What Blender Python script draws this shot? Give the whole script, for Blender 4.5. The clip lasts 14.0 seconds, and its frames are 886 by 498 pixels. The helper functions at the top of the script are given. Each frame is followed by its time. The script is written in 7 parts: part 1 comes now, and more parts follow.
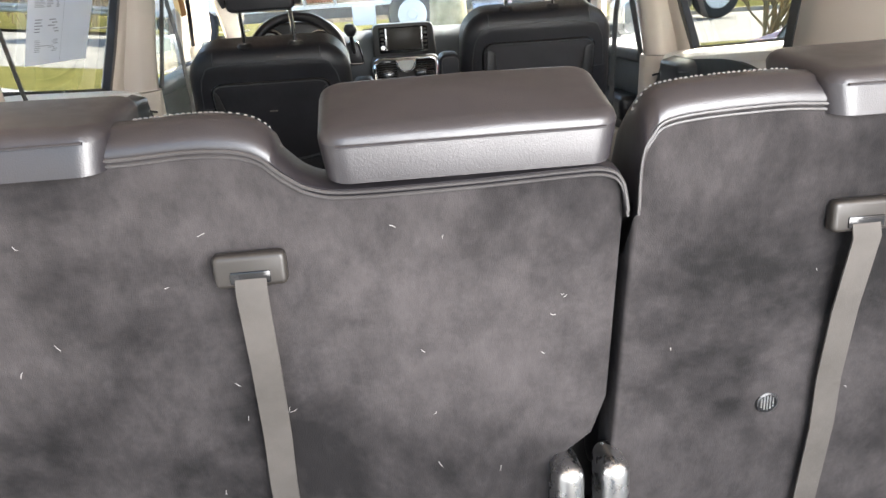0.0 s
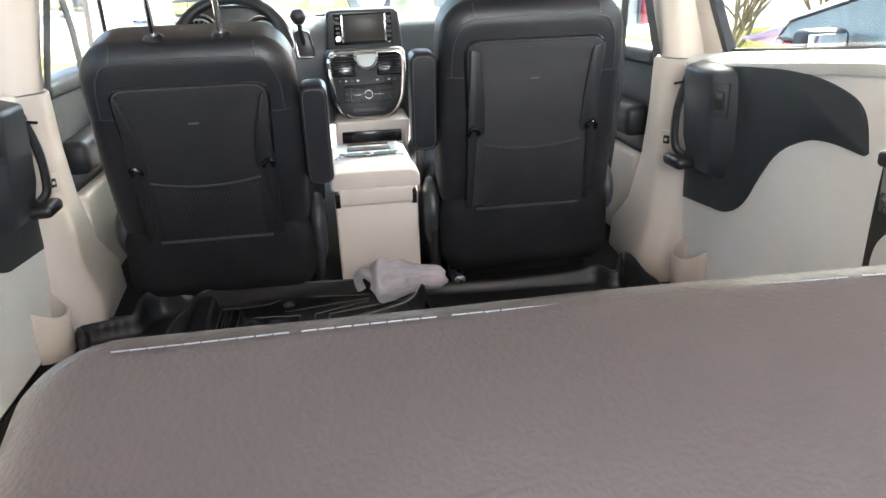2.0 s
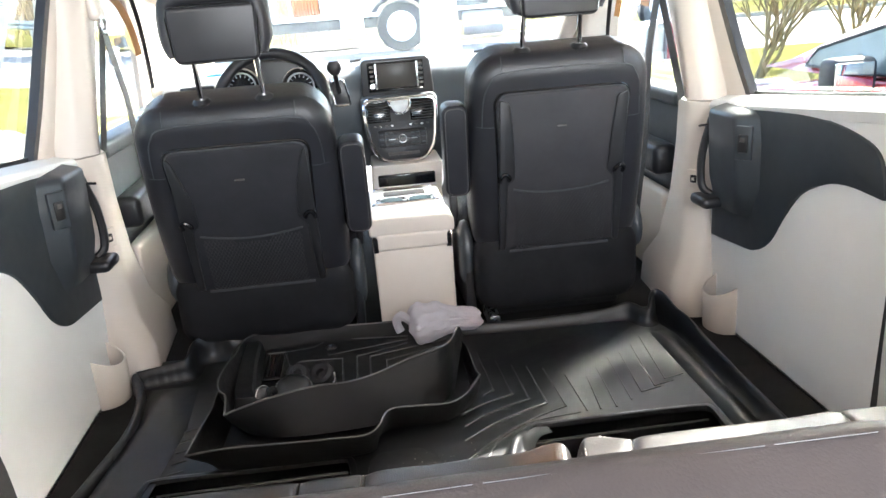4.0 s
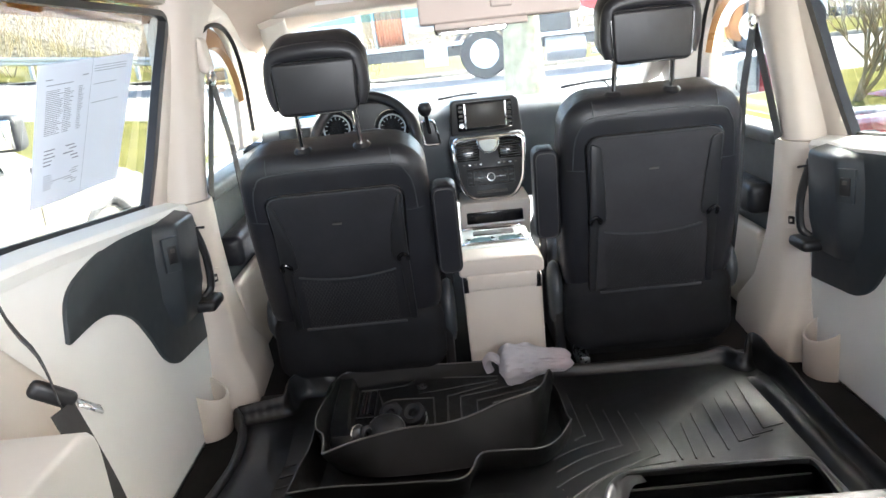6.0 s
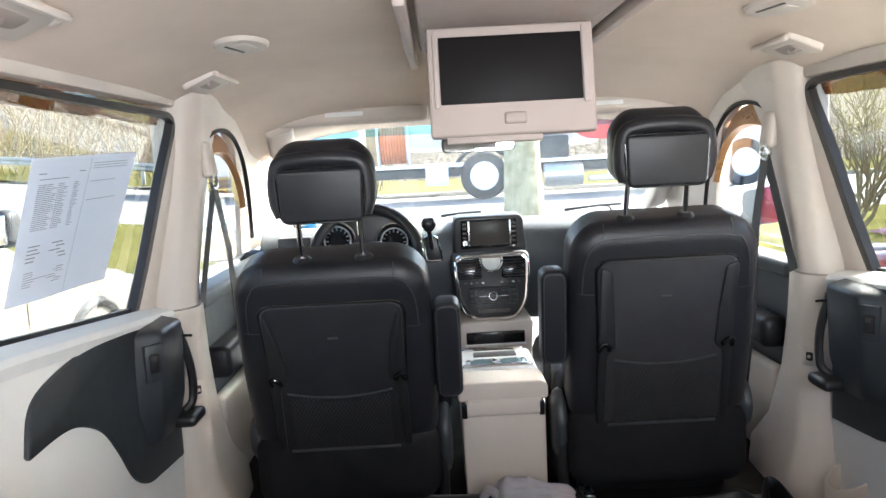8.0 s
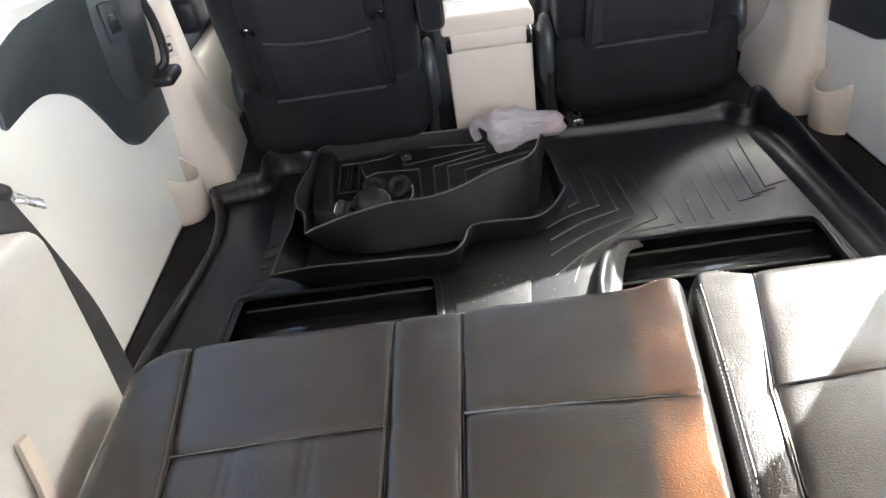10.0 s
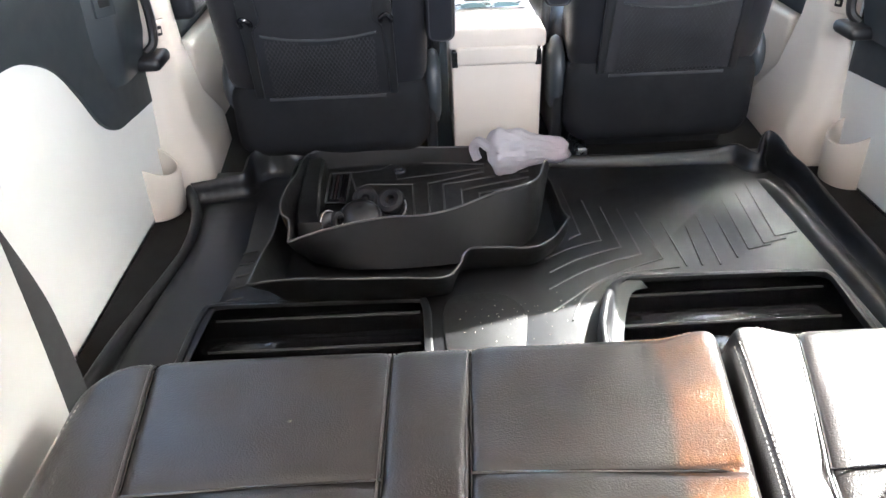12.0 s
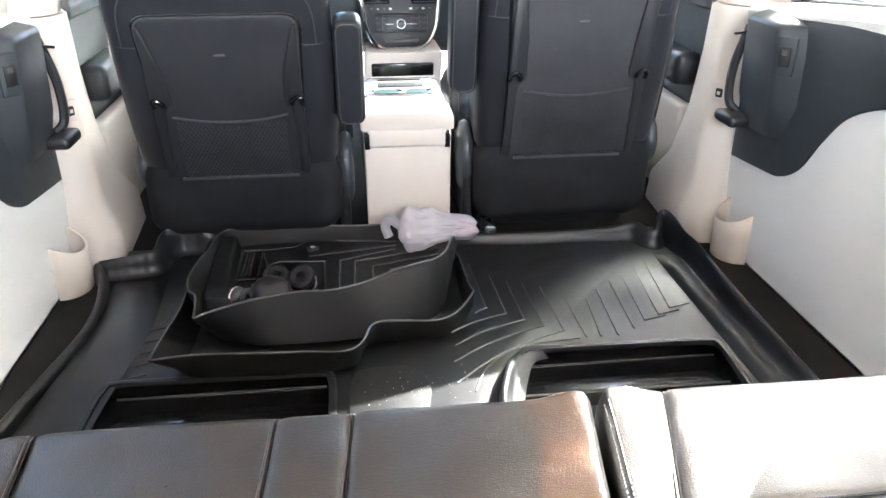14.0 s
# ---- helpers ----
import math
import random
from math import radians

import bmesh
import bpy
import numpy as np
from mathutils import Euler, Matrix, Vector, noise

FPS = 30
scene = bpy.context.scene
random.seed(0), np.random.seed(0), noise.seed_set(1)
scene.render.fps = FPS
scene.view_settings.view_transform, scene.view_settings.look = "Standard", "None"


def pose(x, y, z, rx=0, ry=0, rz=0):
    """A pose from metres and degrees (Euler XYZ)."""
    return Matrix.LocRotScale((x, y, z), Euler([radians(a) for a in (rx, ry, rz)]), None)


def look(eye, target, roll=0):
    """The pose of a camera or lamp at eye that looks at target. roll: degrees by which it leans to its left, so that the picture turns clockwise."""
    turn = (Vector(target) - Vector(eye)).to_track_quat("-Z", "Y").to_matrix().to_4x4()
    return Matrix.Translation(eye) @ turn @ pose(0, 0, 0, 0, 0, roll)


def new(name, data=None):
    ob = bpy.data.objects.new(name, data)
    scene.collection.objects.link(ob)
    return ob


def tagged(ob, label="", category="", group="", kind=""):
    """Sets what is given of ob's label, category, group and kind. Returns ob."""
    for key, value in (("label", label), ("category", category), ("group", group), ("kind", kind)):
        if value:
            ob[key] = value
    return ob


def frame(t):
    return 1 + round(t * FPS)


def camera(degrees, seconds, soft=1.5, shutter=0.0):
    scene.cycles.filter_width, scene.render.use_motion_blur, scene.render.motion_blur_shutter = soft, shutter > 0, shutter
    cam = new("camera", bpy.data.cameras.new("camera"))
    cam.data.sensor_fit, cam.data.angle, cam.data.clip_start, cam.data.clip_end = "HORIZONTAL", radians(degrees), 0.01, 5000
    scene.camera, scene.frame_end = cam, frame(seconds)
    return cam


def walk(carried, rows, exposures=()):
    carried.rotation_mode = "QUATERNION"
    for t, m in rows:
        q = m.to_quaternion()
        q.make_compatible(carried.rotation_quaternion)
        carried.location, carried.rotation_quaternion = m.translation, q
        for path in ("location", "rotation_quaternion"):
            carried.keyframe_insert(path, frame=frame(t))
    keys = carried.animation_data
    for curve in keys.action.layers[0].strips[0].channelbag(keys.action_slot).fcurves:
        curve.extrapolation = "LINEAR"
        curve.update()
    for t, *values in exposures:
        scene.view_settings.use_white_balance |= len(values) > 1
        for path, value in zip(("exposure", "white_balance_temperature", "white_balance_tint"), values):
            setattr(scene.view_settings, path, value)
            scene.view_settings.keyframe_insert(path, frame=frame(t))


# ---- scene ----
cam = camera(60.3, 14.0)
EXPOSURE = [(0.0, 2.38, 6650, 9), (0.6, 2.48, 6800, 9), (1.2, 2.95, 6650, 8), (2.0, 3.5, 6350, 8), (2.5, 3.70, 6250, 8), (3.2, 3.75, 6200, 8), (5.5, 3.55, 6250, 8), (6.5, 2.85, 6150, 9), (7.2, 2.65, 6150, 10), (9.3, 3.42, 6200, 8), (11.0, 3.92, 5900, 8), (14.0, 4.32, 6050, 8)]
PATH = [
    (0, (-0.12, -2.386, 0.794), (0.032, -0.495, 0.161), -3.7),
    (0.5, (-0.101, -2.216, 0.804), (0.108, -0.327, 0.181), -2.5),
    (1, (-0.094, -2.066, 0.83), (0.063, -0.171, 0.211), -2.7),
    (1.5, (-0.101, -1.946, 0.822), (0.095, -0.067, 0.167), -2.5),
    (2, (-0.098, -1.876, 0.795), (0.16, -0.014, 0.117), -2.3),
    (2.5, (-0.107, -1.902, 0.8445), (0.172, -0.03, 0.185), -3.0),
    (3, (-0.094, -1.904, 0.872), (0.179, -0.02, 0.26), -3.4),
    (3.2, (-0.094, -1.904, 0.872), (0.16, -0.012, 0.275), -3.7),
    (5.3, (-0.117, -1.979, 0.852), (-0.038, -0.089, 0.201), -4.56),
    (5.5, (-0.117, -1.979, 0.852), (-0.057, -0.095, 0.2165), -4.6),
    (6, (-0.122, -1.941, 0.919), (-0.153, -0.014, 0.383), -6.0),
    (6.5, (-0.133, -1.853, 0.906), (-0.21, 0.112, 0.541), -4.1),
    (7, (-0.145, -1.837, 0.923), (-0.172, 0.146, 0.669), -2.4),
    (7.2, (-0.145, -1.848, 0.923), (-0.171, 0.141, 0.714), -2.0),
    (9.3, (-0.142, -1.857, 0.869), (-0.099, 0.010, 0.154), -5.67),
    (9.5, (-0.142, -1.834, 0.869), (-0.141, -0.046, -0.027), -6.6),
    (10, (-0.132, -1.819, 0.872), (-0.187, -0.142, -0.218), -8.8),
    (10.5, (-0.153, -1.791, 0.858), (-0.228, -0.137, -0.263), -7.6),
    (11, (-0.183, -1.787, 0.833), (-0.275, -0.164, -0.332), -5.1),
    (11.5, (-0.182, -1.757, 0.823), (-0.232, -0.12, -0.326), -3.4),
    (12, (-0.177, -1.726, 0.825), (-0.149, -0.026, -0.228), -2.2),
    (12.5, (-0.158, -1.725, 0.824), (-0.049, 0.005, -0.172), -1.6),
    (13, (-0.132, -1.728, 0.824), (0.046, 0.004, -0.16), -1.6),
    (13.5, (-0.13, -1.734, 0.824), (0.092, 0.002, -0.143), -1.0),
    (14, (-0.126, -1.772, 0.828), (0.084, 0.019, -0.037), 0.1),
]
walk(cam, [(t, look(eye, target, roll)) for t, eye, target, roll in PATH], exposures=EXPOSURE)
from mathutils import bvhtree


# ---- light ----
world = bpy.data.worlds.new("sky_world")
scene.world = world
world.use_nodes = True
SUN_TO = Vector((1.0, 0.68, 0.925)).normalized()
wn = world.node_tree.nodes
sky = wn.new("ShaderNodeTexSky")
sky.sky_type = "NISHITA"
sky.sun_disc = False
sky.sun_elevation = math.asin(SUN_TO.z)
sky.sun_rotation = math.atan2(SUN_TO.x, SUN_TO.y)
sky.dust_density = 2.0
wn["Background"].inputs[1].default_value = 0.15
world.node_tree.links.new(sky.outputs[0], wn["Background"].inputs[0])
sun_data = bpy.data.lights.new("sun", "SUN")
sun_data.energy = 5.0
sun_data.angle = radians(0.53)
sun_data.color = (1.0, 0.93, 0.82)
sun_ob = new("sun", sun_data)
sun_ob.matrix_world = look(SUN_TO * 30, (0, 0, 0))

# the sky's light through the open tailgate
gate_data = bpy.data.lights.new("tailgate_daylight", "AREA")
gate_data.shape = "RECTANGLE"
gate_data.size, gate_data.size_y = 0.85, 0.95
gate_data.energy = 13.5
gate_data.color = (0.98, 0.97, 0.99)
gate = new("tailgate_daylight", gate_data)
gate.matrix_world = look((0.36, -2.86, 0.76), (-0.08, -1.75, 0.60))


# ---- materials ----
def material(name, dark, light, rough=0.5, metal=0.0, blotch=6.0, grain=300.0, bump=0.15, kind="noise",
             rough_var=0.08, coat=0.0, speck=0.0, spec=0.5, bump_dist=0.001):
    m = bpy.data.materials.new(name)
    m.use_nodes = True
    nt = m.node_tree
    n, l = nt.nodes, nt.links
    p = n["Principled BSDF"]
    p.inputs["Metallic"].default_value = metal
    p.inputs["Coat Weight"].default_value = coat
    p.inputs["Specular IOR Level"].default_value = spec
    tc = n.new("ShaderNodeTexCoord")
    big = n.new("ShaderNodeTexNoise")
    big.inputs["Scale"].default_value = blotch
    big.inputs["Detail"].default_value = 6.0
    big.inputs["Roughness"].default_value = 0.6
    l.new(tc.outputs["Object"], big.inputs["Vector"])
    mix = n.new("ShaderNodeMix")
    mix.data_type = "RGBA"
    mix.inputs[6].default_value = (*dark, 1)
    mix.inputs[7].default_value = (*light, 1)
    ramp = n.new("ShaderNodeMapRange")
    ramp.inputs[1].default_value = 0.3
    ramp.inputs[2].default_value = 0.7
    l.new(big.outputs[0], ramp.inputs[0])
    l.new(ramp.outputs[0], mix.inputs[0])
    l.new(mix.outputs[2], p.inputs["Base Color"])
    rr = n.new("ShaderNodeMapRange")
    rr.inputs[3].default_value = max(rough - rough_var, 0.02)
    rr.inputs[4].default_value = min(rough + rough_var, 1.0)
    mid = n.new("ShaderNodeTexNoise")
    mid.inputs["Scale"].default_value = blotch * 7
    mid.inputs["Detail"].default_value = 4.0
    l.new(tc.outputs["Object"], mid.inputs["Vector"])
    l.new(mid.outputs[0], rr.inputs[0])
    l.new(rr.outputs[0], p.inputs["Roughness"])
    if bump > 0:
        if kind == "cells":
            tex = n.new("ShaderNodeTexVoronoi")
            tex.feature = "F1" if bump_dist < 0.00055 else "SMOOTH_F1"
            if tex.feature == "SMOOTH_F1":
                tex.inputs["Smoothness"].default_value = 0.3
            tex.inputs["Scale"].default_value = grain
            warp = n.new("ShaderNodeTexNoise")
            warp.inputs["Scale"].default_value = grain * 0.5
            add = n.new("ShaderNodeMix")
            add.data_type = "RGBA"
            add.blend_type = "ADD"
            add.inputs[0].default_value = 0.0014
            l.new(tc.outputs["Object"], warp.inputs["Vector"])
            l.new(tc.outputs["Object"], add.inputs[6])
            l.new(warp.outputs[1], add.inputs[7])
            l.new(add.outputs[2], tex.inputs["Vector"])
            sm = n.new("ShaderNodeMapRange")
            sm.inputs[2].default_value = 0.8
            sm.inputs[3].default_value = 1.0
            sm.inputs[4].default_value = 0.0
            l.new(tex.outputs[0], sm.inputs[0])
            out = sm.outputs[0]
        else:
            tex = n.new("ShaderNodeTexNoise")
            tex.inputs["Scale"].default_value = grain
            tex.inputs["Detail"].default_value = 3.0
            l.new(tc.outputs["Object"], tex.inputs["Vector"])
            out = tex.outputs[0]
        b = n.new("ShaderNodeBump")
        b.inputs["Strength"].default_value = bump
        b.inputs["Distance"].default_value = bump_dist
        l.new(out, b.inputs["Height"])
        l.new(b.outputs[0], p.inputs["Normal"])
    return m


def glass_material(name, tint, rough=0.0):
    m = bpy.data.materials.new(name)
    m.use_nodes = True
    p = m.node_tree.nodes["Principled BSDF"]
    p.inputs["Base Color"].default_value = (*tint, 1)
    p.inputs["Transmission Weight"].default_value = 1.0
    p.inputs["Roughness"].default_value = rough
    p.inputs["IOR"].default_value = 1.45
    return m


LEATHER = material("dark_brown_leather", (0.0125, 0.0110, 0.0130), (0.0210, 0.0186, 0.0216), 0.38, grain=760, bump=0.15, kind="cells", blotch=9, bump_dist=0.0006, spec=0.74)
SEAT_LEATHER = material("dark_seat_leather", (0.0080, 0.0070, 0.0070), (0.0145, 0.0126, 0.0126), 0.33, grain=600, bump=0.42, kind="cells", blotch=6, bump_dist=0.0006, spec=0.74, rough_var=0.10)
LEATHER_SMOOTH = material("black_seat_leather", (0.0100, 0.0102, 0.0122), (0.0165, 0.0168, 0.0200), 0.36, grain=600, bump=0.25, kind="cells", blotch=8, spec=0.38)
CARPET = material("grey_back_carpet", (0.0090, 0.0082, 0.0085), (0.048, 0.0430, 0.0432), 0.92, grain=900, bump=0.5, blotch=3.6, spec=0.2)
# brushed pile: fine streaks over the smudges
cn, cl = CARPET.node_tree.nodes, CARPET.node_tree.links
pile_map = cn.new("ShaderNodeMapping")
pile_map.inputs["Scale"].default_value = (30, 30, 14)
pile_map.inputs["Rotation"].default_value = (0.0, 0.6, 0.0)
pile = cn.new("ShaderNodeTexNoise")
pile.inputs["Scale"].default_value = 1.6
pile.inputs["Detail"].default_value = 7.0
pile.inputs["Roughness"].default_value = 0.75
pile_mix = cn.new("ShaderNodeMix")
pile_mix.data_type = "RGBA"
pile_mix.blend_type = "OVERLAY"
pile_mix.inputs[0].default_value = 0.65
base_in = cn["Principled BSDF"].inputs["Base Color"]
cl.new(base_in.links[0].from_socket, pile_mix.inputs[6])
tco = [nd for nd in cn if nd.type == "TEX_COORD"][0]
cl.new(tco.outputs["Object"], pile_map.inputs[0])
cl.new(pile_map.outputs[0], pile.inputs["Vector"])
cl.new(pile.outputs[0], pile_mix.inputs[7])
cl.new(pile_mix.outputs[2], base_in)
for nd in CARPET.node_tree.nodes:
    if nd.type == "MAP_RANGE" and abs(nd.inputs[1].default_value - 0.3) < 0.01:
        nd.inputs[1].default_value, nd.inputs[2].default_value = 0.39, 0.61
    if nd.type == "TEX_NOISE" and nd.inputs["Detail"].default_value == 6.0:
        nd.inputs["Detail"].default_value = 9.0
        nd.inputs["Roughness"].default_value = 0.66
        nd.inputs["Distortion"].default_value = 0.25
SEAT_CLOTH = material("black_seat_cloth", (0.0125, 0.0125, 0.0145), (0.0190, 0.0190, 0.0220), 0.7, grain=1200, bump=0.5, blotch=10, spec=0.25)
# the passenger seat's panel: a paler version of the seat cloth
PALER_CLOTH = material("paler_black_cloth", (0.0215, 0.0208, 0.0230), (0.0315, 0.0305, 0.0335), 0.7, grain=1200, bump=0.5, blotch=10, spec=0.3)
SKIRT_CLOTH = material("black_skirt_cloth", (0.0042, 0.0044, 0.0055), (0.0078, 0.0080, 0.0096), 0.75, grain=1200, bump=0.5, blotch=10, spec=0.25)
BEIGE = material("beige_plastic", (0.54, 0.485, 0.43), (0.59, 0.535, 0.475), 0.55, grain=700, bump=0.12, blotch=3)
BEIGE_PALE = material("pale_door_plastic", (0.74, 0.745, 0.73), (0.79, 0.795, 0.78), 0.5, grain=700, bump=0.12, blotch=3)
ARCH_PLASTIC = material("pale_trim_plastic", (0.47, 0.47, 0.457), (0.52, 0.52, 0.507), 0.5, grain=700, bump=0.12, blotch=3)
HEADLINER = material("beige_headliner_cloth", (0.60, 0.51, 0.435), (0.66, 0.565, 0.485), 0.95, grain=800, bump=0.3, blotch=4, spec=0.15)
DARK_TRIM = material("charcoal_door_trim", (0.026, 0.032, 0.037), (0.034, 0.041, 0.047), 0.5, grain=600, bump=0.25, blotch=5)
DASH = material("slate_grey_soft_dash", (0.066, 0.075, 0.084), (0.086, 0.096, 0.107), 0.52, grain=600, bump=0.25, blotch=5)
HOUSING = material("satin_grey_trim", (0.030, 0.035, 0.040), (0.038, 0.044, 0.050), 0.40, grain=600, bump=0.15, blotch=5)
BLACK_PLASTIC = material("black_plastic", (0.010, 0.010, 0.011), (0.016, 0.016, 0.017), 0.38, grain=500, bump=0.12, blotch=8)
GLOSS_BLACK = material("gloss_black_plastic", (0.006, 0.006, 0.007), (0.009, 0.009, 0.010), 0.15, grain=300, bump=0.0, blotch=8)
RUBBER = material("black_rubber_mat", (0.0036, 0.0039, 0.0047), (0.0078, 0.0083, 0.0097), 0.37, grain=900, bump=0.10, blotch=6, rough_var=0.08, spec=0.44)
LOOSE_RUBBER = material("matt_black_rubber", (0.0040, 0.0041, 0.0045), (0.0088, 0.0090, 0.0098), 0.50, grain=900, bump=0.3, blotch=9, rough_var=0.12, spec=0.26)
FLOOR_CARPET = material("black_floor_carpet", (0.010, 0.010, 0.010), (0.018, 0.017, 0.017), 0.95, grain=700, bump=0.6, blotch=9, spec=0.15)
WEBBING = material("grey_strap_webbing", (0.046, 0.041, 0.036), (0.064, 0.057, 0.051), 0.75, grain=1500, bump=0.4, blotch=20)
BELT = material("black_belt_webbing", (0.012, 0.012, 0.013), (0.020, 0.020, 0.021), 0.6, grain=1500, bump=0.4, blotch=20)
TAUPE = material("taupe_plastic", (0.050, 0.043, 0.037), (0.070, 0.061, 0.053), 0.4, grain=500, bump=0.1, blotch=15)
BEZEL = material("dark_taupe_plastic", (0.020, 0.0175, 0.0155), (0.028, 0.0245, 0.0215), 0.4, grain=500, bump=0.1, blotch=15)
CHROME = material("chrome", (0.75, 0.75, 0.76), (0.82, 0.82, 0.83), 0.12, metal=1.0, bump=0.0, blotch=10, rough_var=0.04)
SATIN = material("satin_silver", (0.62, 0.62, 0.62), (0.70, 0.70, 0.70), 0.28, metal=1.0, bump=0.0, blotch=10)
SEAM = material("dark_grey_seam", (0.026, 0.027, 0.030), (0.038, 0.039, 0.043), 0.45, grain=2000, bump=0.2, blotch=40)
THREAD_DIM = material("dull_thread", (0.13, 0.12, 0.115), (0.18, 0.17, 0.16), 0.7, grain=2000, bump=0.2, blotch=40)
THREAD = material("pale_thread", (0.34, 0.32, 0.30), (0.44, 0.42, 0.39), 0.7, grain=2000, bump=0.2, blotch=40)
PIPING = material("taupe_piping", (0.034, 0.031, 0.031), (0.055, 0.051, 0.050), 0.42, grain=900, bump=0.2, blotch=20)
LID_BEIGE = material("pinkish_beige_plastic", (0.34, 0.285, 0.255), (0.39, 0.33, 0.295), 0.6, grain=700, bump=0.1, blotch=3)
SCREEN = material("dark_screen", (0.008, 0.007, 0.007), (0.010, 0.009, 0.009), 0.5, bump=0.0, blotch=5, spec=0.12)
PAPER = material("white_paper", (0.78, 0.79, 0.82), (0.82, 0.83, 0.86), 0.8, bump=0.1, blotch=12)
# thin paper lets the daylight behind it through
pn = PAPER.node_tree
thin = pn.nodes.new("ShaderNodeBsdfTranslucent")
thin.inputs[0].default_value = (0.86, 0.88, 0.93, 1)
half = pn.nodes.new("ShaderNodeMixShader")
half.inputs[0].default_value = 0.62
pn.links.new(pn.nodes["Principled BSDF"].outputs[0], half.inputs[1])
pn.links.new(thin.outputs[0], half.inputs[2])
pn.links.new(half.outputs[0], pn.nodes["Material Output"].inputs[0])
INK = material("grey_ink", (0.22, 0.22, 0.25), (0.32, 0.32, 0.35), 0.8, bump=0.0, blotch=60)
GLASS = glass_material("clear_glass", (0.86, 0.89, 0.88))
GLASS_TINT = glass_material("lightly_tinted_glass", (0.60, 0.62, 0.585))
SHADE_BAND = glass_material("blue_shade_band", (0.38, 0.74, 0.84))


# brown smoked acrylic: lets tinted light through
SMOKED = bpy.data.materials.new("brown_smoked_acrylic")
SMOKED.use_nodes = True
sn = SMOKED.node_tree
sn.nodes.remove(sn.nodes["Principled BSDF"])
clear = sn.nodes.new("ShaderNodeBsdfTransparent")
clear.inputs[0].default_value = (0.45, 0.255, 0.085, 1)
gloss = sn.nodes.new("ShaderNodeBsdfGlossy")
gloss.inputs["Roughness"].default_value = 0.08
both = sn.nodes.new("ShaderNodeMixShader")
both.inputs[0].default_value = 0.06
sn.links.new(clear.outputs[0], both.inputs[1])
sn.links.new(gloss.outputs[0], both.inputs[2])
sn.links.new(both.outputs[0], sn.nodes["Material Output"].inputs[0])


# ---- mesh helpers ----
def thing(name, label, category, group="", kind="", at=(0, 0, 0)):
    ob = new(name)
    ob.location = at
    ob.empty_display_size = 0.05
    return tagged(ob, label, category, group, kind)


def part(name, bm, mat, parent=None, label="", sharp=35):
    me = bpy.data.meshes.new(name)
    if isinstance(bm, tuple):
        me.from_pydata([tuple(v) for v in bm[0]], [], [tuple(f) for f in bm[1]])
        b2 = bmesh.new()
        b2.from_mesh(me)
        bm = b2
    bmesh.ops.recalc_face_normals(bm, faces=bm.faces)
    bm.to_mesh(me)
    bm.free()
    for p in me.polygons:
        p.use_smooth = True
    me.set_sharp_from_angle(angle=radians(sharp))
    me.materials.append(mat)
    ob = new(name, me)
    if parent:
        ob.parent = parent
    if label:
        ob["label"] = label
    return ob


def single(name, bm, mat, label, category, group="", kind="", sharp=35):
    return tagged(part(name, bm, mat, None, "", sharp), label, category, group, kind)


def bevel(bm, r, seg=2, angle=20):
    edges = [e for e in bm.edges if len(e.link_faces) == 2 and e.calc_face_angle(0) > radians(angle)]
    if r > 0 and edges:
        bmesh.ops.bevel(bm, geom=edges, offset=r, segments=seg, affect="EDGES", profile=0.5, clamp_overlap=True)
    return bm


def rbox(x0, x1, y0, y1, z0, z1, r=0.006, seg=2, bm=None):
    b = bmesh.new()
    bmesh.ops.create_cube(b, size=1.0)
    bmesh.ops.scale(b, vec=(abs(x1 - x0), abs(y1 - y0), abs(z1 - z0)), verts=b.verts)
    bmesh.ops.translate(b, vec=((x0 + x1) / 2, (y0 + y1) / 2, (z0 + z1) / 2), verts=b.verts)
    bevel(b, r, seg)
    return merge(bm, b)


def merge(bm, b):
    if bm is None:
        return b
    me = bpy.data.meshes.new("tmp")
    b.to_mesh(me)
    b.free()
    bm.from_mesh(me)
    bpy.data.meshes.remove(me)
    return bm


def turned(bm, m):
    bmesh.ops.transform(bm, matrix=m, verts=bm.verts)
    return bm


def put(axis, a, b, d):
    return {"x": (d, a, b), "y": (a, d, b), "z": (a, b, d)}[axis]


def prism(poly, d0, d1, axis="z", r=0.0, seg=2, bm=None):
    """A plate with that outline, from d0 to d1 along the axis, its rims rounded by r."""
    b = bmesh.new()
    lo = [b.verts.new(put(axis, p[0], p[1], d0)) for p in poly]
    hi = [b.verts.new(put(axis, p[0], p[1], d1)) for p in poly]
    n = len(poly)
    b.faces.new(lo)
    b.faces.new(hi)
    for i in range(n):
        b.faces.new((lo[i], lo[(i + 1) % n], hi[(i + 1) % n], hi[i]))
    bmesh.ops.recalc_face_normals(b, faces=b.faces)
    if r > 0:
        rim = [e for e in b.edges if (e.verts[0] in set(lo) and e.verts[1] in set(lo)) or (e.verts[0] in set(hi) and e.verts[1] in set(hi))]
        bmesh.ops.bevel(b, geom=rim, offset=r, segments=seg, affect="EDGES", profile=0.5, clamp_overlap=True)
    return merge(bm, b)


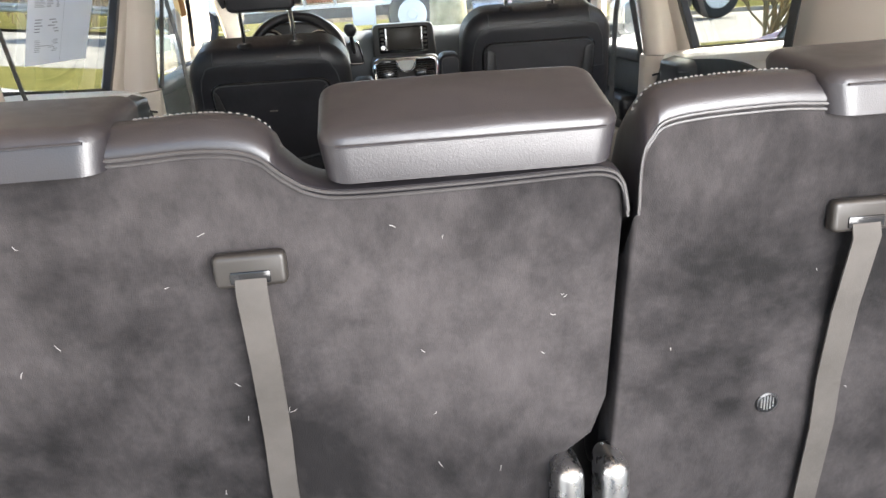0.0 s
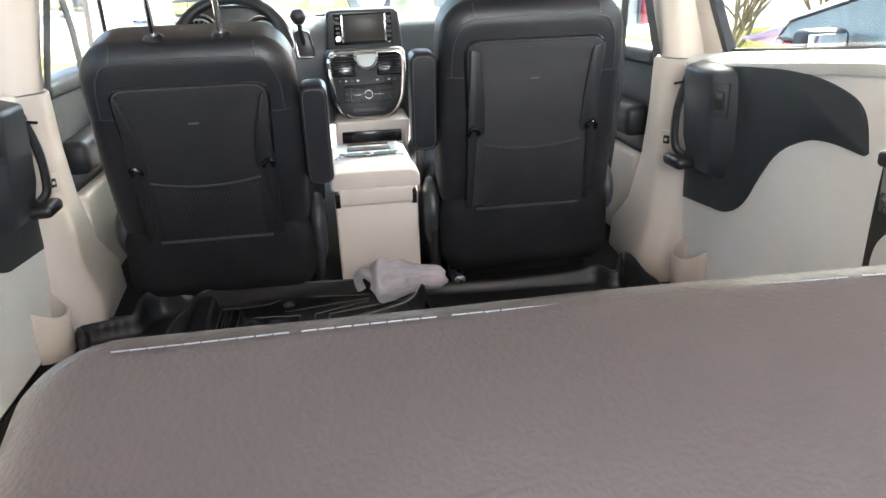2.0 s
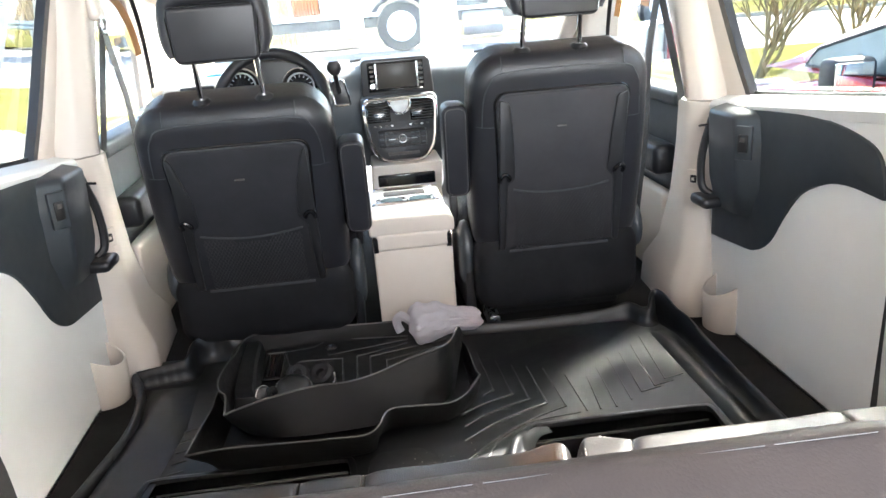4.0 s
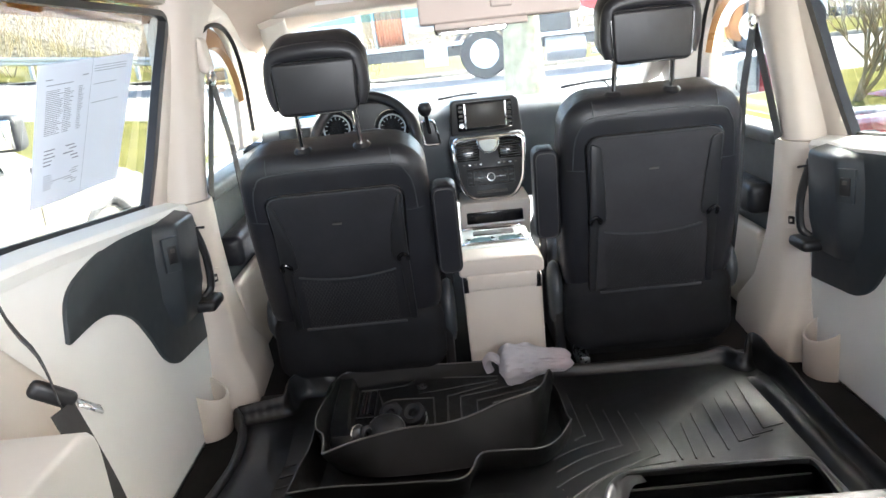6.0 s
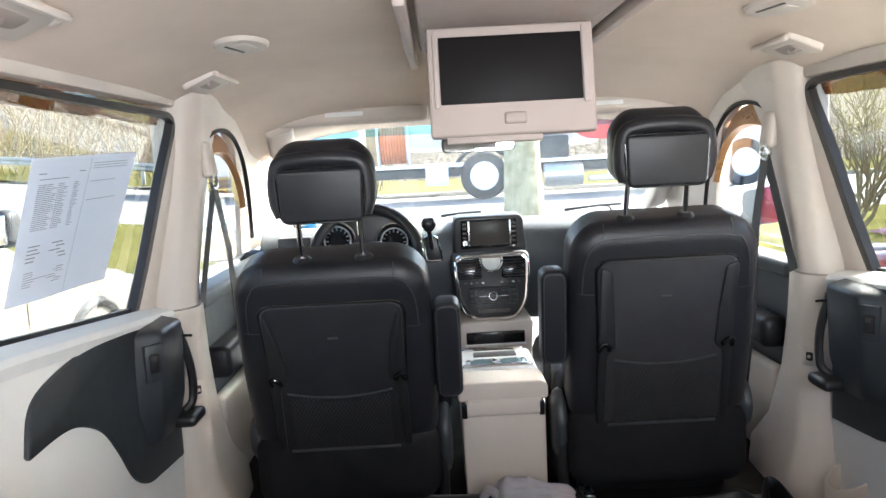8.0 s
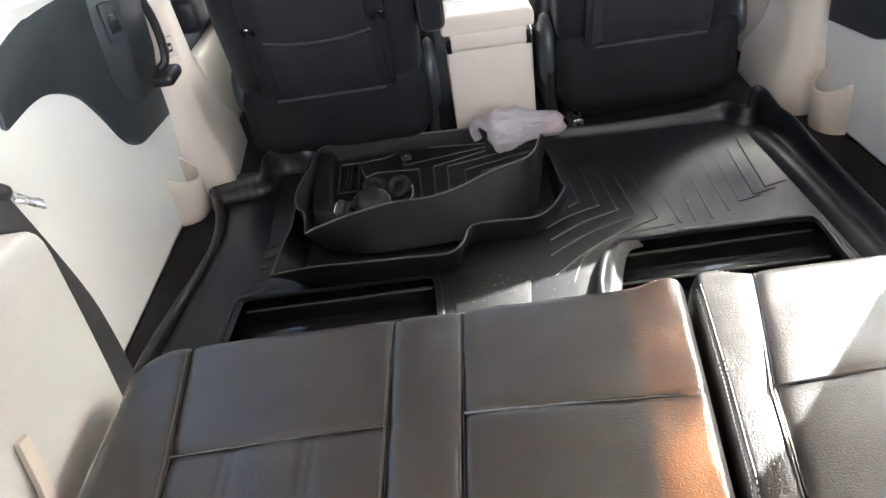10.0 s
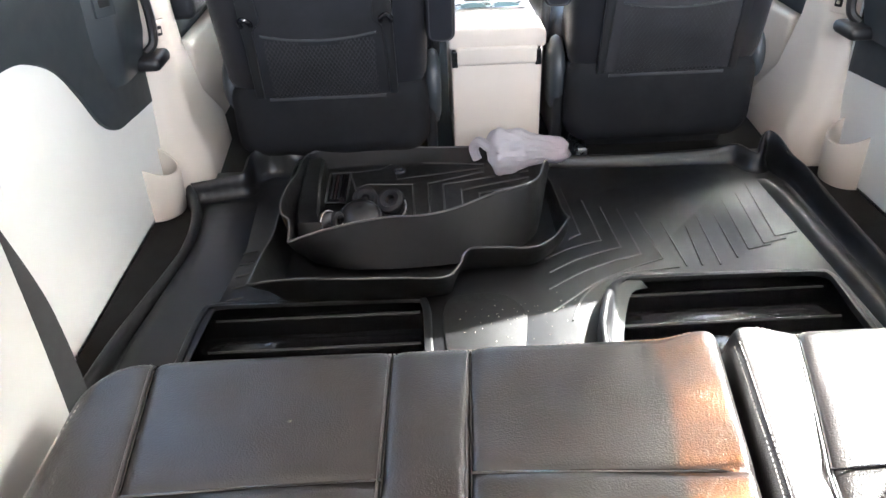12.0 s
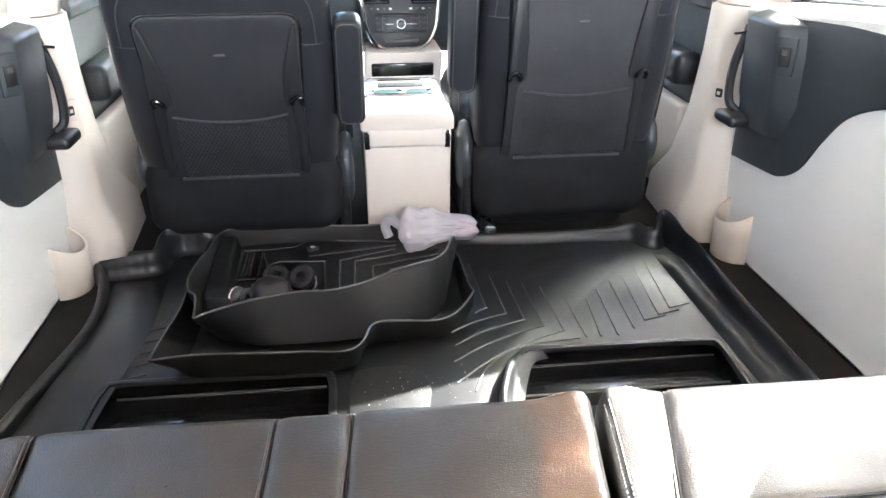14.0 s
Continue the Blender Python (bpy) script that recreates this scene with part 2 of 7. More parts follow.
def spline(pts, n=6, closed=False):
    """Catmull-Rom through the points."""
    P = [Vector(p) for p in pts]
    m = len(P)
    out = []
    for i in range(m if closed else m - 1):
        a = P[(i - 1) % m] if closed or i > 0 else P[0]
        b, c = P[i], P[(i + 1) % m]
        d = P[(i + 2) % m] if closed or i + 2 < m else P[-1]
        for k in range(n):
            t = k / n
            out.append(0.5 * ((2 * b) + (c - a) * t + (2 * a - 5 * b + 4 * c - d) * t * t + (3 * b - a - 3 * c + d) * t ** 3))
    if not closed:
        out.append(P[-1])
    return out


def round_poly(pts, r, n=4):
    out = []
    m = len(pts)
    for i in range(m):
        p, a, b = Vector(pts[i]), Vector(pts[i - 1]), Vector(pts[(i + 1) % m])
        rr = r[i] if isinstance(r, (list, tuple)) else r
        rr = min(rr, (a - p).length * 0.48, (b - p).length * 0.48)
        p0, p1 = p + (a - p).normalized() * rr, p + (b - p).normalized() * rr
        for k in range(n + 1):
            t = k / n
            out.append((1 - t) ** 2 * p0 + 2 * t * (1 - t) * p + t * t * p1)
    return [p for i, p in enumerate(out) if (p - out[i - 1]).length > 1e-6]


def loft(rings, cap=True, bm=None, closed=True):
    b = bmesh.new()
    R = [[b.verts.new(tuple(p)) for p in ring] for ring in rings]
    n = len(R[0])
    for q, w in zip(R, R[1:]):
        for i in range(n if closed else n - 1):
            b.faces.new((q[i], q[(i + 1) % n], w[(i + 1) % n], w[i]))
    if cap:
        b.faces.new(R[0])
        b.faces.new(R[-1])
    return merge(bm, b)


def sweep(pts, section, side=None, closed=False, bm=None):
    """Carries a small outline along the points."""
    P = [Vector(p) for p in pts]
    m = len(P)
    rings = []
    up = Vector(side) if side else None
    last = None
    for i in range(m):
        t = (P[(i + 1) % m] - P[i - 1]) if closed else (P[min(i + 1, m - 1)] - P[max(i - 1, 0)])
        t.normalize()
        if up is not None:
            a = (up - t * up.dot(t)).normalized()
        elif last is None:
            a = t.orthogonal().normalized()
        else:
            a = (last - t * last.dot(t)).normalized()
        last = a
        b = t.cross(a)
        rings.append([P[i] + a * u + b * v for u, v in section])
    if closed:
        rings.append(rings[0])
        bb = loft(rings, cap=False)
        bmesh.ops.remove_doubles(bb, verts=bb.verts, dist=1e-5)
        return merge(bm, bb)
    return loft(rings, True, bm)


def circle(r, n=8):
    return [(r * math.cos(2 * math.pi * k / n), r * math.sin(2 * math.pi * k / n)) for k in range(n)]


def tube(pts, r, n=8, closed=False, bm=None):
    return sweep(pts, circle(r, n), None, closed, bm)


def strap(pts, width, thick, side, bm=None):
    w, t = width / 2, thick / 2
    return sweep(pts, [(-w, -t), (w, -t), (w, t), (-w, t)], side, False, bm)


def lathe(profile, n=24, axis="z", at=(0, 0, 0), bm=None):
    """Turns (radius, height) pairs about an axis."""
    rings = []
    for r, h in profile:
        ring = []
        for k in range(n):
            a = 2 * math.pi * k / n
            u, v = r * math.cos(a), r * math.sin(a)
            p = {"z": (u, v, h), "y": (u, h, v), "x": (h, u, v)}[axis]
            ring.append(Vector(p) + Vector(at))
        rings.append(ring)
    return loft(rings, True, bm)


def pad(w, d, h, base, corner, edge, crown=0.0, seams=(), nx=60, ny=50, ripple=0.0, dip=None):
    """A stuffed pad, w by d, lying flat: rounded rim of height h over straight sides of height base; seams are
    (x0, y0, x1, y1, depth, width)."""
    us, vs = np.linspace(-1, 1, nx), np.linspace(-1, 1, ny)
    us, vs = np.sin(us * math.pi / 2) * 0.35 + us * 0.65, np.sin(vs * math.pi / 2) * 0.35 + vs * 0.65
    X, Y = np.meshgrid(us * w / 2, vs * d / 2, indexing="ij")
    if isinstance(corner, tuple):
        corner = np.where(X < 0, corner[0], corner[1])
    cx, cy = w / 2 - corner, d / 2 - corner
    qx, qy = np.abs(X) - cx, np.abs(Y) - cy
    out = (qx > 0) & (qy > 0)
    L = np.hypot(np.maximum(qx, 0), np.maximum(qy, 0))
    over = out & (L > corner)
    k = np.where(over, corner / np.maximum(L, 1e-9), 1.0)
    X = np.where(over, np.sign(X) * (cx + qx * k), X)
    Y = np.where(over, np.sign(Y) * (cy + qy * k), Y)
    qx, qy = np.abs(X) - cx, np.abs(Y) - cy
    dist = corner - (np.hypot(np.maximum(qx, 0), np.maximum(qy, 0)) + np.minimum(np.maximum(qx, qy), 0))
    if isinstance(edge, tuple):
        side = np.clip((np.abs(X) - w / 2 + 0.07) / 0.05, 0, 1)
        edge = 0.032 + (np.where(X < 0, edge[0], edge[1]) - 0.032) * side * side * (3 - 2 * side)
    f = np.clip(dist / edge, 0, 1)
    Z = h * np.sqrt(np.maximum(1 - (1 - f) ** 2, 0)) + crown * (1 - (2 * X / w) ** 2) * (1 - (2 * Y / d) ** 2)
    for x0, y0, x1, y1, depth, width in seams:
        dx, dy = x1 - x0, y1 - y0
        t = np.clip(((X - x0) * dx + (Y - y0) * dy) / (dx * dx + dy * dy), 0, 1)
        e = np.hypot(X - x0 - t * dx, Y - y0 - t * dy)
        Z = Z - depth * np.exp(-(e / width)) * np.minimum(f * 2, 1)
    if ripple:
        for i in range(nx):
            for j in range(ny):
                Z[i, j] += ripple * noise.noise((X[i, j] * 14, Y[i, j] * 14, 3.1)) * min(f[i, j] * 2, 1)
    Z += base
    verts = [(X[i, j], Y[i, j], Z[i, j]) for i in range(nx) for j in range(ny)]
    faces = [(i * ny + j, (i + 1) * ny + j, (i + 1) * ny + j + 1, i * ny + j + 1) for i in range(nx - 1) for j in range(ny - 1)]
    ring = [(i, 0) for i in range(nx)] + [(nx - 1, j) for j in range(1, ny)] + [(i, ny - 1) for i in range(nx - 2, -1, -1)] + [(0, j) for j in range(ny - 2, 0, -1)]
    start = len(verts)
    verts += [(X[i, j] * 0.985, Y[i, j] * 0.985, 0.0) for i, j in ring]
    m = len(ring)
    for a in range(m):
        i, j = ring[a]
        i2, j2 = ring[(a + 1) % m]
        faces.append((i * ny + j, start + a, start + (a + 1) % m, i2 * ny + j2))
    faces.append(tuple(start + a for a in range(m)))
    me = bpy.data.meshes.new("tmp")
    me.from_pydata(verts, [], faces)
    bm = bmesh.new()
    bm.from_mesh(me)
    bpy.data.meshes.remove(me)
    bmesh.ops.remove_doubles(bm, verts=bm.verts, dist=1e-6)
    return bm


def dashes(pts, length, gap, r, lift=(0, 0, 0)):
    """Stitches: short rounded bars along a line."""
    P = [Vector(p) + Vector(lift) for p in pts]
    bm = bmesh.new()
    carry = 0.0
    for a, b in zip(P, P[1:]):
        d = (b - a).length
        if d < 1e-6:
            continue
        t = (b - a) / d
        s = carry
        while s + length < d:
            p0, p1 = a + t * s, a + t * (s + length)
            side = t.orthogonal().normalized() * r
            other = t.cross(side)
            ring = lambda c: [bm.verts.new(c + side * u + other * v) for u, v in ((1, 0), (0, 1), (-1, 0), (0, -1))]
            q, w = ring(p0), ring(p1)
            for i in range(4):
                bm.faces.new((q[i], q[(i + 1) % 4], w[(i + 1) % 4], w[i]))
            bm.faces.new(q)
            bm.faces.new(w)
            s += length + gap
        carry = max(s - d, 0.0)
    return bm


# ---- setting: the van's shell ----
fl = rbox(-0.84, 0.84, -0.495, 1.5, -0.30, -0.012, 0.0)
for fx0, fx1 in ((-0.84, -0.626), (-0.180, 0.089), (0.598, 0.84)):
    fl = rbox(fx0, fx1, -1.12, -0.495, -0.30, -0.012, 0.0, bm=fl)
fl = rbox(-0.84, 0.84, -1.12, -0.495, -0.30, -0.20, 0.0, bm=fl)
single("floor", fl, FLOOR_CARPET, "black carpeted van floor under rubber mats", "floor", kind="structure")
# the bins sunk into the floor are laid in the mat; the rear well lies lower
single("floor_rear_well", rbox(-0.84, 0.84, -2.75, -1.12, -0.30, -0.22, 0.0), FLOOR_CARPET, "dark carpeted load floor behind the rear seats", "floor", kind="structure")


def ceiling_ring(y, drop=0.0):
    pts = []
    for k in range(25):
        u = -1 + 2 * k / 24
        x = 0.78 * u
        z = 1.185 - drop - 0.105 * abs(u) ** 4.5
        pts.append((x, y, z))
    for k in range(25):
        u = 1 - 2 * k / 24
        pts.append((0.83 * u, y, 1.26 - drop - 0.10 * abs(u) ** 4))
    return pts


ceil_rings = [ceiling_ring(-2.52, 0.02), ceiling_ring(-2.0, 0.0), ceiling_ring(-1.0), ceiling_ring(-0.2, 0.0), ceiling_ring(0.25, 0.015), ceiling_ring(0.5, 0.05), ceiling_ring(0.62, 0.085), ceiling_ring(0.74, 0.128), ceiling_ring(0.84, 0.146), ceiling_ring(0.93, 0.152), ceiling_ring(0.96, 0.160)]
single("ceiling", loft(ceil_rings), HEADLINER, "beige cloth headliner curving down at the sides", "ceiling", kind="structure")


def side_wall(s):
    """Closed panels of the body behind the sliding door and the rail over the windows."""
    name = "wall_left" if s < 0 else "wall_right"
    wall = thing(name, "pale beige plastic side trim of the van", "wall", kind="structure")
    part("rear_quarter", rbox(s * 0.80, s * 0.90, -2.60, -1.065, -0.3, 1.16, 0.004), BEIGE, wall)
    if s < 0:
        part("roof_rail", rbox(s * 0.770, s * 0.822, -2.52, 0.62, 1.062, 1.20, 0.012), BEIGE, wall)
    else:
        part("roof_rail", prism([(0.62, 1.20), (0.62, 1.055), (-0.50, 1.050), (-0.66, 1.058), (-0.86, 1.092), (-1.06, 1.104), (-2.52, 1.10), (-2.52, 1.20)], 0.770, 0.822, "x", 0.010), BEIGE, wall)
    part("sill", rbox(s * 0.80, s * 0.95, -1.0, 1.5, -0.30, 0.0, 0.004), BLACK_PLASTIC, wall)
    # wheel-arch box beside the rear seat
    if s < 0:
        poly = round_poly([(-2.6, -0.22), (-1.12, -0.22), (-1.11, 0.36), (-1.115, 0.522), (-2.6, 0.56)], [0.01, 0.01, 0.06, 0.045, 0.01], 5)
    else:
        poly = round_poly([(-2.6, -0.22), (-1.02, -0.22), (-1.005, 0.36), (-1.01, 0.455), (-1.18, 0.490), (-2.6, 0.56)], [0.01, 0.01, 0.06, 0.045, 0.05, 0.01], 5)
    part("wheel_arch_box", prism(poly, s * (0.569 if s < 0 else 0.60), s * 0.81, "x", 0.022, 4), ARCH_PLASTIC, wall, "pale beige wheel-arch box with a rounded top")
    # upper C-pillar cover
    rings = []
    left = ((0.30, 0.74, -0.80, -1.25), (0.48, 0.70, -0.80, -1.25), (0.62, 0.70, -0.94, -1.25), (0.85, 0.695, -1.0, -1.28), (1.09, 0.66, -1.02, -1.32))
    right = ((-0.2, 0.715, -0.815, -1.25), (0.36, 0.715, -0.815, -1.25), (0.48, 0.705, -0.815, -1.25), (0.62, 0.70, -0.82, -1.25), (0.72, 0.695, -0.845, -1.27), (0.85, 0.69, -0.90, -1.28), (1.09, 0.66, -0.98, -1.32))
    for z, x0, y0, y1 in left if s < 0 else right:
        rings.append([Vector((p[0], p[1], z)) for p in round_poly([(s * x0, y0 - (0.13 if s < 0 else 0.075)), (s * 0.835, y0 - 0.006), (s * 0.86, y0), (s * 0.86, y1), (s * x0, y1)], 0.02, 3)])
    part("pillar_cover", loft(rings), BEIGE, wall)
    return wall


for s in (-1, 1):
    side_wall(s)


def b_pillar(s):
    rings = []
    for z, x0, y0, y1 in ((-0.02, 0.70, -0.07, 0.28), (0.07, 0.705, -0.065, 0.27), (0.15, 0.735, -0.05, 0.22), (0.30, 0.748, -0.035, 0.17), (0.44, 0.75, -0.03, 0.14), (0.57, 0.748, -0.03, 0.12)):
        rings.append([Vector((p[0], p[1], z)) for p in round_poly([(s * (x0 + 0.035), y0), (s * 0.86, y0 - 0.012), (s * 0.86, y1), (s * (x0 + 0.02), y1), (s * x0, y0 + 0.05)], 0.02, 3)])
    lower = loft(rings)
    tr = thing("pillar_trim", "beige plastic door-pillar trim with belt button", "pillar", kind="structure")
    part("lower_cover", lower, BEIGE, tr)
    rings = []
    for z, x0, y0, y1 in ((0.573, 0.752, -0.025, 0.092), (0.65, 0.751, -0.005, 0.122), (0.75, 0.748, 0.02, 0.172), (0.85, 0.744, 0.04, 0.222), (0.95, 0.738, 0.055, 0.272), (1.03, 0.728, 0.055, 0.325), (1.10, 0.712, 0.04, 0.40)):
        rings.append([Vector((p[0], p[1], z)) for p in round_poly([(s * (x0 + 0.03), y0), (s * 0.845, y0 - 0.01), (s * 0.845, y1), (s * (x0 + 0.02), y1), (s * x0, y0 + 0.05)], 0.02, 3)])
    part("upper_cover", loft(rings), BEIGE, tr)
    bm2 = pose(s * 0.7645, -0.010, 0.366, 0, 0, s * 35)
    part("button_plate", turned(rbox(-0.005, 0.005, -0.021, 0.021, -0.024, 0.024, 0.003), bm2), BEIGE, tr)
    part("button", turned(rbox(min(0, -s * 0.008), max(0, -s * 0.008), -0.009, 0.009, -0.011, 0.011, 0.003), bm2), BLACK_PLASTIC, tr)
    part("button_mark", turned(rbox(min(0, -s * 0.009), max(0, -s * 0.009), -0.004, 0.004, -0.004, 0.004, 0.001), bm2), BEIGE, tr)
    return tr


for s in (-1, 1):
    b_pillar(s)


def sliding_door(s):
    d = thing("door_1" if s < 0 else "door_2", "closed sliding door, pale panel with charcoal upper insert", "door", kind="structure")
    # panel below the window, belt rising to the rear
    poly = [(-0.035, -0.05), (-0.035, 0.565), (-0.30, 0.592), (-0.70, 0.632), (-1.06, 0.652), (-1.06, -0.05)]
    part("panel", prism(poly, s * 0.80, s * 0.84, "x", 0.004), BEIGE_PALE, d)
    rings = []
    for y, z in ((-0.03, 0.578), (-0.30, 0.604), (-0.70, 0.643), (-1.06, 0.668)):
        rings.append([Vector((s * a, y, z + b)) for a, b in ((0.795, -0.035), (0.79, -0.015), (0.797, -0.004), (0.845, 0.006), (0.858, 0.0), (0.858, -0.05))])
    part("sill_ledge", loft(rings), BEIGE_PALE, d)
    ins = spline([(-0.06, 0.562), (-0.28, 0.583), (-0.50, 0.592), (-0.64, 0.575), (-0.70, 0.545), (-0.722, 0.48)], 5) + \
        spline([(-0.715, 0.474), (-0.62, 0.478), (-0.545, 0.466), (-0.46, 0.425), (-0.40, 0.36), (-0.345, 0.285), (-0.28, 0.245), (-0.20, 0.234), (-0.06, 0.222)], 5)
    part("insert", prism(ins, s * 0.792, s * 0.803, "x", 0.003), DARK_TRIM, d, "charcoal moulded door insert")
    # handle housing
    rings = []
    for z, x0, y0, y1 in ((0.315, 0.786, -0.10, -0.22), (0.322, 0.772, -0.088, -0.245), (0.40, 0.757, -0.08, -0.275), (0.50, 0.752, -0.08, -0.272), (0.555, 0.752, -0.078, -0.262), (0.564, 0.754, -0.079, -0.258), (0.569, 0.760, -0.082, -0.252), (0.578, 0.790, -0.09, -0.235)):
        rings.append([Vector((p[0], p[1], z)) for p in round_poly([(s * 0.80, y0), (s * x0, y0 - 0.005), (s * x0, y1 + 0.042), (s * 0.80, y1 - 0.012)], [0.004, 0.010, 0.012, 0.004], 4)])
    h = part("handle_housing", loft(rings), HOUSING, d, "satin grey handle housing", sharp=70)
    sm = pose(s * 0.766, -0.243, 0.504, 0, 0, s * 35)
    part("switch_plate", turned(rbox(-0.004, 0.006, -0.021, 0.021, -0.040, 0.040, 0.003), sm), DARK_TRIM, h)
    part("switch", turned(rbox(-s * 0.0085, 0.0, -0.012, 0.012, -0.022, 0.020, 0.003), sm), BLACK_PLASTIC, h)
    part("switch_mark", turned(rbox(-s * 0.0095, 0.0, -0.006, 0.006, 0.004, 0.014, 0.001), sm), TAUPE, h)
    part("pull_bar", tube(spline([(s * 0.765, -0.085, 0.345), (s * 0.748, -0.068, 0.37), (s * 0.748, -0.066, 0.45), (s * 0.765, -0.08, 0.54)], 5), 0.010), BLACK_PLASTIC, h)
    part("pull_recess", rbox(s * 0.785, s * 0.812, -0.112, -0.046, 0.335, 0.552, 0.008, 3), GLOSS_BLACK, h)
    part("pull_cup", rbox(s * 0.725, s * 0.80, -0.135, -0.045, 0.318, 0.347, 0.012, 3), BLACK_PLASTIC, h)
    part("lock_lever", tube([(s * 0.758, -0.09, 0.528), (s * 0.742, -0.06, 0.52)], 0.004), CHROME, h, "small chrome lock lever")
    h.location.y = -0.022
    # map pocket at the front foot of the door, open at the top
    def dee(k, z, drop, inset=0.0):
        pts = []
        for a in range(21):
            an = math.pi * a / 20
            px = (0.062 * (0.80 + 0.20 * k) - inset) * math.cos(an)
            py = (0.064 * k - inset) * abs(math.sin(an)) ** 0.8
            pts.append(Vector((s * (0.806 - py), -0.142 + px, z - drop * py)))
        return pts
    shell = [dee(0.50, -0.050, 0.0), dee(0.78, -0.045, 0.0), dee(0.90, -0.030, 0.0), dee(0.95, 0.0, 0.1), dee(0.98, 0.06, 0.3), dee(1.0, 0.118, 0.55),
             dee(1.0, 0.1205, 0.55, 0.002), dee(1.0, 0.119, 0.55, 0.006), dee(0.98, 0.06, 0.3, 0.0065), dee(0.90, 0.0, 0.0, 0.007)]
    part("pocket", loft(shell), BEIGE, d, "open rounded beige pocket", sharp=50)
    # glass and its black seals; the window leans inwards
    def gx(z):
        return s * (0.866 - (z - 0.60) * 0.16)
    edge = [(-0.132, 0.575), (-0.076, 0.70), (-0.012, 0.88), (0.035, 0.985), (0.045, 1.02)]
    path = [Vector((gx(z) - s * 0.012, y, z)) for y, z in edge]
    part("window_seal", sweep(spline(path, 4), [(-0.016, -0.010), (0.016, -0.010), (0.016, 0.010), (-0.016, 0.010)], (0, 1, 0.3), False), BLACK_PLASTIC, d)
    head = [Vector((s * 0.788, y, z)) for y, z in ((0.055, 1.018), (0.03, 1.038), (-0.05, 1.043), (-0.50, 1.045), (-0.66, 1.048 if s < 0 else 1.052), (-0.86, 1.048 if s < 0 else 1.086), (-1.06, 1.048 if s < 0 else 1.098))]
    part("header_seal", sweep(spline(head, 4), [(-0.010, -0.007), (0.010, -0.007), (0.010, 0.007), (-0.010, 0.007)], (1, 0, 0), False), BLACK_PLASTIC, d)
    # beige frame between the seal and the pillar
    rings = []
    for z, y0 in ((0.56, -0.132), (0.70, -0.066), (0.80, -0.030), (0.88, 0.0), (0.96, 0.032), (1.02, 0.058), (1.06, 0.07)):
        x = gx(z) - s * 0.018
        rings.append([Vector((x, y0, z)), Vector((x - s * 0.006, y0 + 0.010, z)), Vector((x - s * 0.010, y0 + 0.05, z)), Vector((x - s * 0.010, 0.13, z)), Vector((x + s * 0.03, 0.13, z)), Vector((x + s * 0.03, y0, z))])
    part("window_frame", loft(rings), BEIGE, d, "beige frame in front of the window")
    part("belt_seal", sweep([Vector((s * 0.862, y, z)) for y, z in ((-0.05, 0.588), (-0.40, 0.620), (-0.75, 0.655), (-1.06, 0.676))], [(-0.008, -0.006), (0.008, -0.006), (0.008, 0.006), (-0.008, 0.006)], (1, 0, 0)), BLACK_PLASTIC, d)
    return d


for s in (-1, 1):
    sliding_door(s)


def pane(name, corners, thick, mat, label, category="window"):
    """A flat pane through four corners, with thickness."""
    c = [Vector(p) for p in corners]
    nrm = (c[1] - c[0]).cross(c[3] - c[0]).normalized() * thick
    bm = bmesh.new()
    lo = [bm.verts.new(p) for p in c]
    hi = [bm.verts.new(p + nrm) for p in c]
    bm.faces.new(lo)
    bm.faces.new(hi)
    for i in range(4):
        bm.faces.new((lo[i], lo[(i + 1) % 4], hi[(i + 1) % 4], hi[i]))
    ob = single(name, bm, mat, label, category, kind="structure")
    ob.visible_shadow = False
    return ob


for i, s in enumerate((-1, 1)):
    pane("window_%d" % (i + 1), [(s * 0.868, -1.06, 0.60), (s * 0.868, 0.05, 0.60), (s * 0.795, 0.05, 1.06), (s * 0.795, -1.06, 1.06 if s < 0 else 1.11)], 0.004, GLASS_TINT, "sliding door window of lightly tinted glass")
    pane("window_%d" % (i + 3), [(s * 0.900, 0.14, 0.58), (s * 0.900, 1.40, 0.58), (s * 0.770, 0.80, 1.07), (s * 0.770, 0.14, 1.07)], 0.004, GLASS, "front door window of clear glass")


def rain_guard(s, inner, outer, label):
    """A smoked strip outside a window's edge, through points on the glass."""
    g = thing("rain_guard", label, "rain guard", "window rain guards")
    bm = loft([[Vector((s * (x0 + 0.010), y0, z0)), Vector((s * (x0 + 0.013), y0, z0)), Vector((s * (x1 + 0.018), y1, z1)), Vector((s * (x1 + 0.015), y1, z1))] for (x0, y0, z0), (x1, y1, z1) in zip(outer, inner)])
    part("strip", bm, SMOKED, g)
    return g


rain_guard(-1, [(0.800, y, z) for y, z in ((-1.06, 1.032), (-0.90, 1.030), (-0.70, 1.026), (-0.05, 1.020), (0.02, 1.020))], [(0.795, y, 1.064) for y in (-1.06, -0.90, -0.70, -0.05, 0.05)], "brown smoked rain guard over a sliding door window")
rain_guard(1, [(0.800, y, z) for y, z in ((-1.06, 1.048), (-0.86, 1.036), (-0.70, 1.008), (-0.50, 0.998), (-0.05, 1.004), (0.02, 1.008))], [(0.795, y, z) for y, z in ((-1.06, 1.108), (-0.86, 1.098), (-0.70, 1.068), (-0.50, 1.062), (-0.05, 1.062), (0.05, 1.062))], "brown smoked rain guard over a sliding door window")

